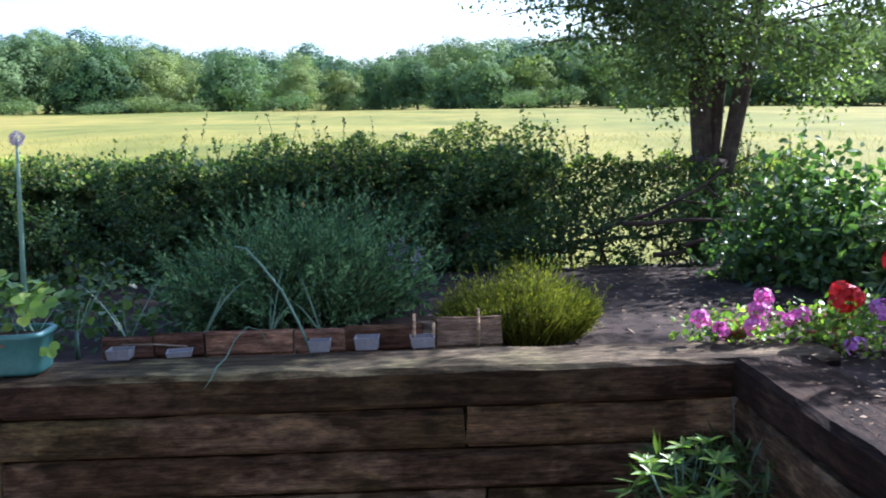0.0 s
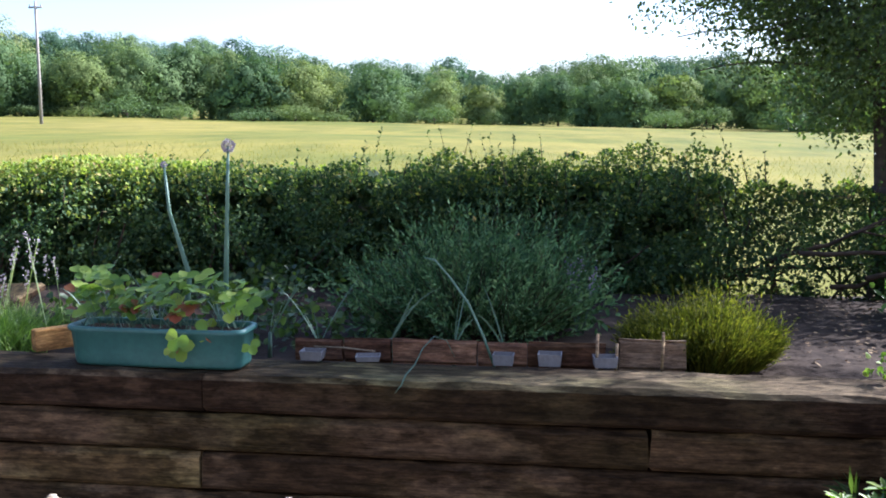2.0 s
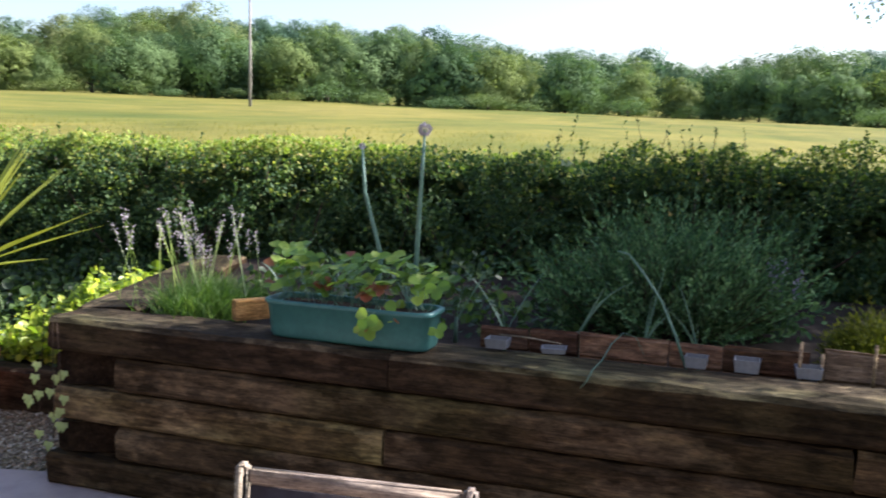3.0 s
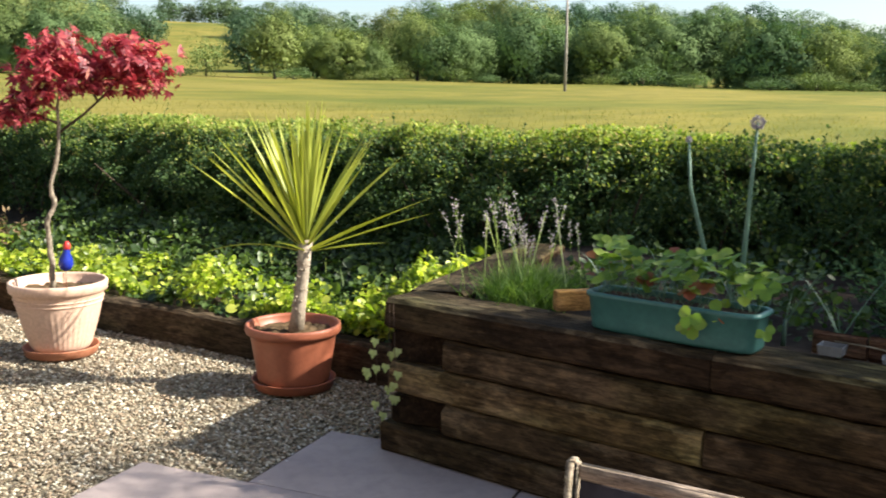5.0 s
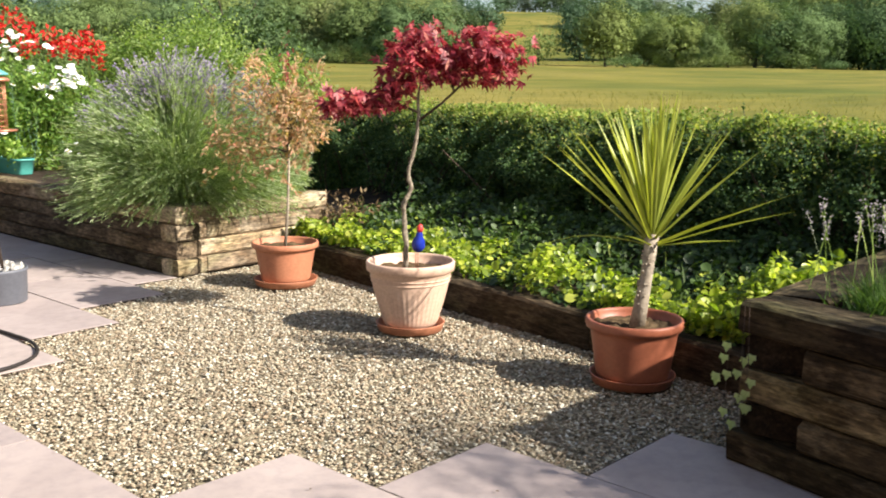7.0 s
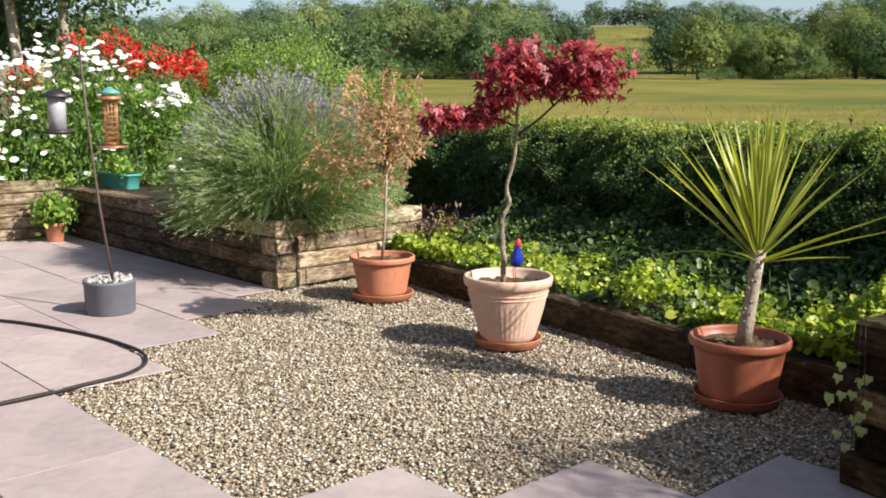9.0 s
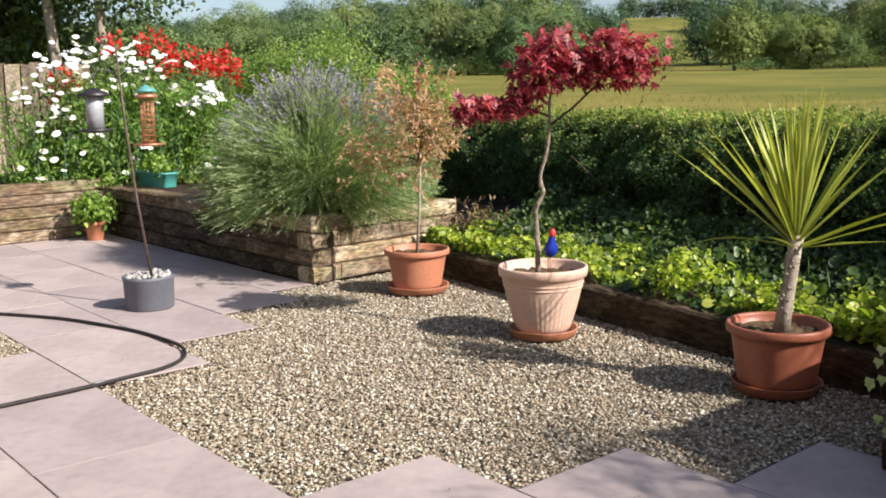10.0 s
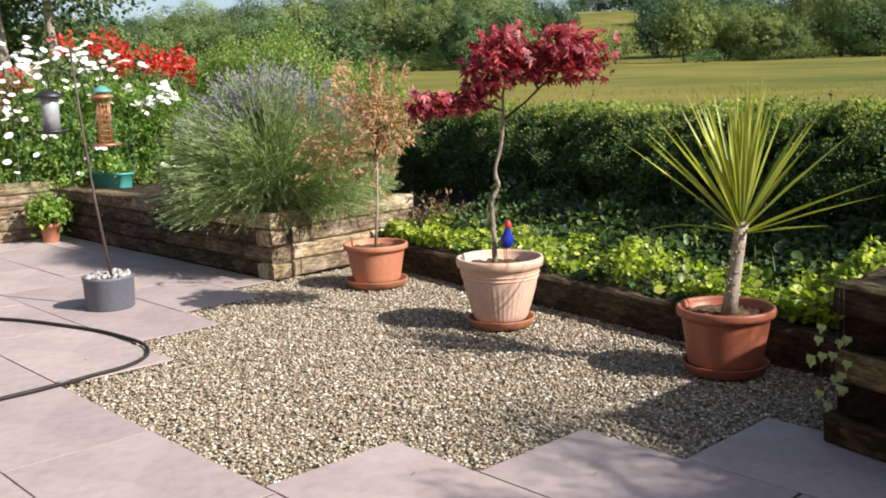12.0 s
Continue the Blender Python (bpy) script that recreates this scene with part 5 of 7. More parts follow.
    ob = scatter("weeds", [blades(rng, P, rand_dirs(rng, m) * 0.5 + [0, 0, 1], rng.uniform(0.12, 0.3, m), 0.012, 0.7)], M["grass"])
    tagged(ob, "grassy weeds among the ground cover", "weeds", kind="stuff")


build_ground_cover()


def build_trailing_ivy():
    rng = np.random.default_rng(43)
    plant = thing("trailing_ivy", "variegated ivy trailing down the sleeper corner", "ivy", (MX0 + 0.045, MY - 0.012, 0.58))
    bm = bmesh.new()
    ends = []
    for dx, drop in ((-0.03, 0.33), (-0.09, 0.27), (0.0, 0.24)):
        pts = [(dx * 0.3 + 0.06, 0.06, 0.05), (dx * 0.6, -0.02, 0.05), (dx + 0.03, -0.045, -drop * 0.5 - 0.05), (dx + 0.02, -0.04, -drop - 0.05)]
        tube(bm, pts, 0.0014, 5)
        ends.append(pts)
    part("stem", bm, M["twig"], plant)
    spots = []
    for pts in ends:
        for t in np.linspace(1.75, 3.0, 5):
            i = min(int(t), 2)
            spots.append(np.array(pts[i]) * (1 - t + i) + np.array(pts[i + 1]) * (t - i) + rng.normal(size=3) * 0.022)
    for p in spots:
        pieces = []
        for a in (-1.0, 0.0, 1.0):
            S = np.array([[math.cos(a - 1.57), -0.3, math.sin(a - 1.57)]])
            pieces.append(leaves(np.array([p]), S, np.array([[0.1, -1.0, 0.3]]), 0.036 if a == 0 else 0.027, 0.024))
        v, t = merged(*pieces)
        link_mesh("leaf", fast_mesh("leaf", v, t), M["ivy_var"], plant)


build_trailing_ivy()


# ---- herbs in the main bed ----
def build_rosemary():
    rng = np.random.default_rng(44)
    plant = thing("rosemary_bush", "broad blue-green rosemary bush in the raised bed", "rosemary", (-0.5, 3.72, 0.56))
    sprays, per = 150, 6
    n = sprays * per
    a = np.repeat(rng.uniform(0, math.tau, sprays), per)
    r = np.repeat(np.sqrt(rng.random(sprays)), per)
    base = np.stack([r * np.cos(a) * 0.3, r * np.sin(a) * 0.2, np.zeros(n)], 1) + rng.normal(size=(n, 3)) * [0.02, 0.02, 0]
    D = unit(np.stack([np.cos(a) * r * 0.68, np.sin(a) * r * 0.5, 1.0 - 0.4 * r], 1) + rng.normal(size=(n, 3)) * 0.24)
    length = np.repeat(rng.uniform(0.3, 0.63, sprays), per) * rng.uniform(0.5, 1.04, n) * (1.1 - 0.28 * r)
    stems = blades(rng, base, D, length, 0.004, 0.05, 3)
    k = 34
    f = np.linspace(0.2, 1.0, k)[None, :, None]
    P = (base[:, None] + D[:, None] * length[:, None, None] * f).reshape(-1, 3)
    ND = (D[:, None] * 1.0 + rand_dirs(rng, n * k).reshape(n, k, 3) * 0.85).reshape(-1, 3)
    s = rng.uniform(0.02, 0.038, n * k) * np.tile(np.linspace(1.15, 0.8, k), n)
    scatter("foliage", [leaves(P, ND, rand_dirs(rng, n * k), s, 0.009)], M["rosemary"], plant)
    tagged(scatter("stem_mass", [stems], M["twig"], plant, "woody stems"), kind="stuff")


build_rosemary()


def build_heather():
    rng = np.random.default_rng(45)
    plant = thing("heather", "low mound of golden heather in the raised bed", "heather", (0.30, 3.30, 0.57))
    n = 4200
    a, r = rng.uniform(0, math.tau, n), np.sqrt(rng.random(n))
    base = np.stack([r * np.cos(a) * 0.2, r * np.sin(a) * 0.14, np.zeros(n)], 1)
    D = np.stack([np.cos(a) * r * 0.7, np.sin(a) * r * 0.6, np.ones(n)], 1) + rng.normal(size=(n, 3)) * 0.2
    dome = np.sqrt(np.clip(1.05 - r * r, 0.1, 1))
    lump = np.array([noise.noise((p * 11, q * 11, 3.0)) for p, q in base[:, :2]])
    length = (0.085 + 0.13 * dome) * rng.uniform(0.7, 1.1, n) * (1 + 0.55 * lump) * np.where(rng.random(n) < 0.06, 1.35, 1.0)
    k = 5
    P = (base[:, None] + unit(D)[:, None] * (length[:, None] * rng.uniform(0.35, 1, (n, k)))[..., None]).reshape(-1, 3)
    s = rng.uniform(0.012, 0.022, n * k)
    scatter("foliage", [blades(rng, base, D, length, 0.005, 0.05, 2), leaves(P, unit(np.repeat(D, k, 0)) + rand_dirs(rng, n * k) * 0.6, rand_dirs(rng, n * k), s, s * 0.3)], M["heather"], plant)
    scatter("stem_mass", [blades(rng, base[:300] * 0.8, D[:300], length[:300] * 0.7, 0.004, 0.02, 2)], M["twig"], plant, "brown woody stems")


build_heather()


def build_shrub(where, size, count, seed, mat, leaf, label, name="shrub"):
    rng = np.random.default_rng(seed)
    plant = thing(name, label, "shrub", where)
    m = 60
    c = rng.normal(size=(m, 3))
    c = unit(c) * (rng.random((m, 1)) ** 0.45) * size
    c[:, 2] = np.abs(c[:, 2]) * 0.95 + 0.05
    k = count // m
    P = (c[:, None] + rng.normal(size=(m, k, 3)) * np.array(size) * 0.16).reshape(-1, 3)
    P[:, 2] = np.abs(P[:, 2])
    s = rng.uniform(0.7, 1.25, len(P)) * leaf
    scatter("foliage", [broad(P, rand_dirs(rng, len(P)) + [0, -0.2, 0.1], unit(rand_dirs(rng, len(P)) + [0.2, -0.3, 0.7]), s, s * 0.55)], mat, plant)
    bm = bmesh.new()
    for q in c[:26]:
        tube(bm, [(q[0] * 0.15, q[1] * 0.15, -0.06), Vector(q) * 0.55, Vector(q)], [0.011, 0.007, 0.003], 5)
    part("stem", bm, M["twig"], plant, "branching stems")
    return plant


build_shrub((1.75, 4.15, 0.52), (0.5, 0.42, 0.5), 8400, 46, M["shrub"], 0.046, "glossy dark green broadleaf shrub beside the tree")
build_shrub((2.25, 3.75, 0.52), (0.45, 0.4, 0.54), 6000, 47, M["shrub"], 0.045, "glossy green broadleaf shrub behind the flower pots")


def build_conifer_sprays():
    """A loose conifer whose feathery sprays lean over the flower pots."""
    rng = np.random.default_rng(48)
    plant = thing("conifer_bush", "feathery conifer branches leaning over the flower pots", "conifer", (2.15, 3.2, 0.58))
    pieces, stems = [], []
    bm = bmesh.new()
    limb(bm, rng, (0, 0, -0.05), (0.05, 0, 1), 1.05, 0.03, 0.008, 0.05, 8)
    part("trunk", bm, M["bark"], plant, "thin brown trunk")
    # the bulk out of view is added to shade the sleeper bed
    for k in range(190):
        z = 0.95 * rng.random() ** 1.1
        a = rng.uniform(0, math.tau)
        start = np.array([rng.normal() * 0.03, rng.normal() * 0.03, z])
        way = unit(np.array([math.cos(a), math.sin(a), rng.uniform(-0.05, 0.6)]))
        ln = rng.uniform(0.45, 0.85) * (1.1 - 0.7 * z)
        m = 110
        f = rng.random((m, 1)) ** 0.8
        P = start + way * ln * f + np.array([0, 0, -0.14]) * f * f
        pieces.append(leaves(P, way + rand_dirs(rng, m) * 0.75, rand_dirs(rng, m), rng.uniform(0.02, 0.05, m), 0.0065))
        stems.append(blades(rng, start[None], way[None], np.array([ln]), 0.006, 0.15, 4))
    scatter("foliage", pieces, M["conifer"], plant)
    scatter("twigs", stems, M["twig"], plant, "brown twigs")


build_conifer_sprays()


def flower_head(rng, petals, length, width, cup, layers=1):
    pieces = []
    for q in range(layers):
        a = np.arange(petals) * math.tau / petals + q * 0.4
        tilt = cup + q * 0.45
        D = np.stack([np.cos(a) * math.cos(tilt), np.sin(a) * math.cos(tilt), np.full(petals, math.sin(tilt))], 1)
        Nn = np.stack([-np.cos(a) * math.sin(tilt), -np.sin(a) * math.sin(tilt), np.full(petals, math.cos(tilt))], 1)
        pieces.append(broad(np.zeros((petals, 3)), D, Nn, length * (1 - 0.2 * q), width, 0.05))
    v, t = merged(*pieces)
    return fast_mesh("flower", v, t)


def umbel(rng, florets, radius, petal):
    """A rounded head of many five-petalled florets."""
    d = unit(rand_dirs(rng, florets) + [0, 0, 0.55])
    c = d * radius * rng.uniform(0.75, 1.1, (florets, 1))
    s1 = unit(np.cross(d, rand_dirs(rng, florets)))
    s2 = np.cross(d, s1)
    pieces = []
    for k in range(5):
        a = math.tau * k / 5
        pieces.append(broad(c, s1 * math.cos(a) + s2 * math.sin(a) + d * 0.3, d, petal * rng.uniform(0.85, 1.2, florets), petal * 0.95, 0.05))
    v, t = merged(*pieces)
    return fast_mesh("flower", v, t)


def build_flower_pot(where, colour, heads, spread, seed, label, red=False):
    rng = np.random.default_rng(seed)
    pot = thing("flower_pot", label, "flower pot", where)
    bm = bmesh.new()
    lathe(bm, [(0.05, 0), (0.055, 0.005), (0.066, 0.055), (0.072, 0.055), (0.072, 0.07), (0.062, 0.07), (0.058, 0.055)], 32)
    bmesh.ops.translate(bm, verts=bm.verts, vec=(0, 0.06, 0))
    part("pot_body", bm, M["terracotta_dark"], pot, "small terracotta pot")
    n = 420
    P = rng.normal(size=(n, 3)) * [spread * 0.5, spread * 0.3, 0.035] + [0, 0.02, 0.055]
    s = rng.uniform(0.012, 0.026, n)
    scatter("foliage", [round_leaves(P, rand_dirs(rng, n) + [0, -0.2, 0.2], unit(rand_dirs(rng, n) + [0.2, -0.3, 0.8]), s, s * 0.85)], M["straw"], pot)
    me = umbel(rng, 26, 0.024, 0.0105)
    me.materials.append(colour)
    for hx, hy, hz in heads:
        ob = link_mesh("flower", me, None, pot)
        ob.location = (hx, hy - 0.07, hz + 0.015)
        ob.rotation_euler = (rng.uniform(0.3, 0.9), rng.normal() * 0.3, rng.uniform(0, 6))
        ob.scale = (rng.uniform(1.0, 1.35) * (1.25 if red else 1.0),) * 3
        bm = bmesh.new()
        tube(bm, [(hx * 0.3, hy * 0.4 + 0.04, 0.04), (hx * 0.8, hy * 0.8, hz * 0.6), (hx, hy - 0.07, hz + 0.015)], 0.0022, 5)
        part("stem", bm, M["stalk"], pot)
    return pot


build_flower_pot((0.96, 3.04, 0.575), M["pink_flower"], [(-0.135, 0.0, 0.1), (-0.075, 0.0, 0.065), (0.065, 0.03, 0.155), (0.05, 0.02, 0.12), (0.03, 0.0, 0.075), (0.12, 0.0, 0.09), (0.18, 0.03, 0.09)], 0.16, 51, "pot of magenta pink geraniums on the sleeper corner")
build_flower_pot((1.23, 2.94, 0.575), M["violet_flower"], [(0.0, -0.05, 0.04), (0.1, 0.02, 0.13), (0.15, -0.03, 0.1)], 0.17, 52, "pot of violet petunias on the sleepers")
build_flower_pot((1.29, 3.05, 0.60), M["red_flower"], [(-0.06, -0.04, 0.12), (-0.035, -0.05, 0.13), (-0.05, -0.03, 0.15), (0.10, -0.05, 0.24), (0.12, -0.04, 0.22), (0.14, -0.05, 0.26)], 0.16, 53, "pot of scarlet geraniums on the sleepers", True)
build_flower_pot((1.48, 2.86, 0.575), M["pink_flower"], [(-0.04, 0, 0.14), (0.05, 0.03, 0.18)], 0.17, 54, "pot of pink geraniums on the sleepers")


def build_corner_plant():
    rng = np.random.default_rng(55)
    pot = thing("potted_plant", "small fresh green plant in a terracotta pot in the shaded corner", "potted plant", (0.66, 2.5, 0.0))
    bm = bmesh.new()
    lathe(bm, [(0.06, 0), (0.068, 0.01), (0.086, 0.26), (0.095, 0.262), (0.097, 0.3), (0.086, 0.3), (0.08, 0.27)], 36)
    part("pot_body", bm, M["terracotta_dark"], pot, "terracotta pot")
    bm = bmesh.new()
    tips = []
    for _ in range(15):
        q = Vector((rng.normal() * 0.055 - 0.01, rng.normal() * 0.045 - 0.02, rng.uniform(0.35, 0.48)))
        tube(bm, [(q.x * 0.1, q.y * 0.1, 0.3), (q.x * 0.6, q.y * 0.6, q.z * 0.8), q], [0.004, 0.003, 0.002], 5)
        tips.append(q)
    part("stem", bm, M["stalk"], pot)
    for q in tips:
        k = 9
        a = np.arange(k) * math.tau / k
        D = np.stack([np.cos(a), np.sin(a), rng.uniform(0.1, 0.9, k)], 1)
        v, t = broad(np.repeat(np.array([q]), k, 0), D, np.tile([0.1, -0.2, 1.0], (k, 1)), rng.uniform(0.03, 0.06, k), 0.014)
        link_mesh("leaf_rosette", fast_mesh("leaf_rosette", v, t), M["straw"], pot)


build_corner_plant()


def build_frond_plant():
    rng = np.random.default_rng(56)
    plant = thing("fern", "dark shaded fern with narrow fingered leaves against the sleepers", "fern", (0.80, 2.6, 0.0))
    P = np.tile([[0.0, 0.0, 0.0]], (26, 1)) + rng.normal(size=(26, 3)) * [0.03, 0.03, 0]
    a = rng.uniform(0, math.tau, 26)
    D = np.stack([np.cos(a) * 0.45 - 0.1, np.sin(a) * 0.35, np.ones(26)], 1)
    scatter("stem_mass", [blades(rng, P, D, rng.uniform(0.3, 0.5, 26), 0.007, 0.35, 5)], M["under"], plant)
    tip = P + unit(D) * 0.38
    k = 11
    Q = np.repeat(tip, k, 0) + rng.normal(size=(26 * k, 3)) * 0.02
    DD = np.repeat(unit(D) * 0.3, k, 0) + rand_dirs(rng, 26 * k) + [0, 0, -0.25]
    scatter("foliage", [leaves(Q, DD, rand_dirs(rng, 26 * k) + [0, 0, 1.0], rng.uniform(0.06, 0.11, 26 * k), 0.012)], M["under"], plant)


build_frond_plant()


def build_trough(where, turn, length, depth, height, label, mat):
    t = thing("planter_trough", label, "planter", where, turn)
    bm = bmesh.new()
    rings = []
    for s, z, wide in ((0.94, 0.0, 0.8), (0.955, 0.01, 0.84), (0.985, height * 0.86, 0.95), (1.01, height * 0.87, 1.02), (1.02, height * 0.93, 1.06), (1.01, height, 1.05), (0.975, height, 0.93), (0.965, height * 0.9, 0.9), (0.955, height * 0.8, 0.86)):
        ring = []
        for k in range(32):
            a = math.tau * k / 32
            ca, sa = math.cos(a), math.sin(a)
            q = 7
            rr = (abs(ca) ** q + abs(sa) ** q) ** (-1 / q)
            ring.append(bm.verts.new((rr * ca * (length / 2 * s - (1 - wide) * 0.0), rr * sa * depth / 2 * wide, z)))
        rings.append(ring)
    for a, b in zip(rings, rings[1:]):
        for k in range(32):
            bm.faces.new((a[k], a[(k + 1) % 32], b[(k + 1) % 32], b[k]))
    bm.faces.new(rings[0][::-1])
    part("trough_body", bm, mat, t)
    bm = bmesh.new()
    vs = [[bm.verts.new((length * 0.46 * (2 * i / 20 - 1), depth * 0.41 * (2 * j / 4 - 1), height * 0.86 + 0.006 * noise.noise((i, j, 1)))) for j in range(5)] for i in range(21)]
    for a, b in zip(vs, vs[1:]):
        for j in range(4):
            bm.faces.new((a[j], b[j], b[j + 1], a[j + 1]))
    part("compost", bm, M["soil"], t, "dark compost")
    return t


def build_strawberries():
    rng = np.random.default_rng(58)
    build_trough((-1.40, 2.905, 0.622), -1.0, 0.58, 0.165, 0.125, "teal plastic trough planter on the sleeper wall", M["teal"])
    plant = thing("strawberry_plants", "bushy strawberry plants with a few reddened leaves", "strawberry plants", (-1.41, 2.92, 0.735))
    green, old, stems = [], [], []
    for k in range(104):
        root = np.array([rng.uniform(-0.28, 0.28), rng.normal() * 0.03, 0.0])
        front = k % 21 == 5 or k in (60, 61, 62)
        if k in (60, 61, 62):
            root[0] = 0.15 + 0.03 * (k - 61)
        way = np.array([rng.normal() * 0.3, rng.normal() * 0.35 - (0.5 if front else 0.0), rng.uniform(0.5, 1.0) if not front else 0.15])
        ln = rng.uniform(0.06, 0.19) if not front else rng.uniform(0.1, 0.13)
        tip = root + unit(way) * ln + [0, 0, -0.01 - 0.025 * (k % 3) if front else 0]
        stems.append(blades(rng, root[None], way[None], np.array([ln]), 0.0035, 0.1, 3))
        up = unit(np.array([rng.normal() * 0.4, -0.35 + rng.normal() * 0.3, 0.9]))
        side = unit(np.cross(up, rand_dirs(rng, 1)[0]))
        fore = np.cross(up, side)
        s = rng.uniform(0.028, 0.05)
        if front:
            up = unit(np.array([rng.normal() * 0.3, -0.9, 0.5]))
            side = unit(np.array([rng.normal() * 0.5, -0.3, -0.8]))
            fore = np.cross(up, side)
        for a in (-1.5, 0.0, 1.5):
            D = side * math.cos(a) + fore * math.sin(a)
            (old if rng.random() < (0.5 if ln < 0.085 else 0.03) else green).append(round_leaves(tip[None], D[None], up[None], s, s * 0.85, 0.12))
    scatter("foliage", green, M["straw"], plant)
    scatter("red_foliage", old, M["straw_old"], plant, "reddened old leaves")
    tagged(scatter("stem_mass", stems, M["stalk"], plant), kind="stuff")


build_strawberries()


def build_bed_edge():
    """Upright boards, the timber offcut and milky tubs along the sleeper top."""
    boards = [(-1.02, -0.86, 0.055, "board"), (-0.855, -0.70, 0.06, "board"), (-0.695, -0.42, 0.062, "board_pale"), (-0.415, -0.26, 0.058, "board_pale"), (-0.255, -0.015, 0.064, "board_pale"), (0.03, 0.232, 0.082, "card")]
    for x0, x1, h, mat in boards:
        bd = thing("edge_board", "pale flat board propped upright behind the sleepers" if mat == "card" else "low reddish brown board edging the herb bed", "board", (x0, 3.075, 0.60), group="" if mat == "card" else "boards along the bed")
        bm = timber(RNG, x1 - x0, 0.016, h + 0.02, 0.0015, 0.06)
        part("plank", bm, M[mat], bd, smooth=False)
    off = thing("timber_offcut", "short offcut of fresh orange timber lying on the sleepers", "timber", (-1.885, 2.985, 0.622), 50)
    bm = box(bmesh.new(), 0, 0.15, 0, 0.045, 0, 0.072, 0.003)
    part("block", bm, M["offcut"], off, smooth=False)
    for x, y, w, h in ((-0.945, 3.02, 0.074, 0.03), (-0.765, 3.03, 0.08, 0.016), (-0.33, 3.03, 0.066, 0.034), (-0.185, 3.04, 0.075, 0.038), (-0.015, 3.045, 0.074, 0.032)):
        tub = thing("plastic_tub", "small milky white plastic tub used as a seedling pot", "tub", (x, y, 0.621), RNG.uniform(-12, 12), group="tubs along the bed")
        bm = bmesh.new()
        for s, z in ((0.44, 0.0), (0.5, h), (0.46, h), (0.42, 0.006)):
            for px, py in ((-1, -0.8), (1, -0.8), (1, 0.8), (-1, 0.8)):
                bm.verts.new((px * w * s, py * w * s, z))
        bm.verts.ensure_lookup_table()
        for k in range(3):
            for q in range(4):
                bm.faces.new([bm.verts[i] for i in (4 * k + q, 4 * k + (q + 1) % 4, 4 * k + 4 + (q + 1) % 4, 4 * k + 4 + q)])
        bm.faces.new([bm.verts[i] for i in (3, 2, 1, 0)])
        bm.faces.new([bm.verts[i] for i in (12, 13, 14, 15)])
        part("tub_body", bm, M["white_tub"], tub, smooth=False)
    cane = thing("cane", "thin pale cane lying across the seedling tubs", "cane", (-0.94, 3.02, 0.662), 2)
    bm = bmesh.new()
    tube(bm, [(0, 0, 0), (0.1, 0.004, -0.003), (0.2, 0.0, -0.012)], [0.003, 0.003, 0.0025], 6)
    part("shaft", bm, M["fence"], cane)
    for x, h in ((-0.04, 0.12), (0.02, 0.09), (0.16, 0.13)):
        st = thing("marker_stick", "thin pale wooden marker stick in the bed", "stick", (x, 3.06, 0.6), group="marker sticks")
        bm = bmesh.new()
        tube(bm, [(0, 0, 0), (0.002, 0, h)], [0.006, 0.005], 6)
        part("stick", bm, M["card"], st)


build_bed_edge()


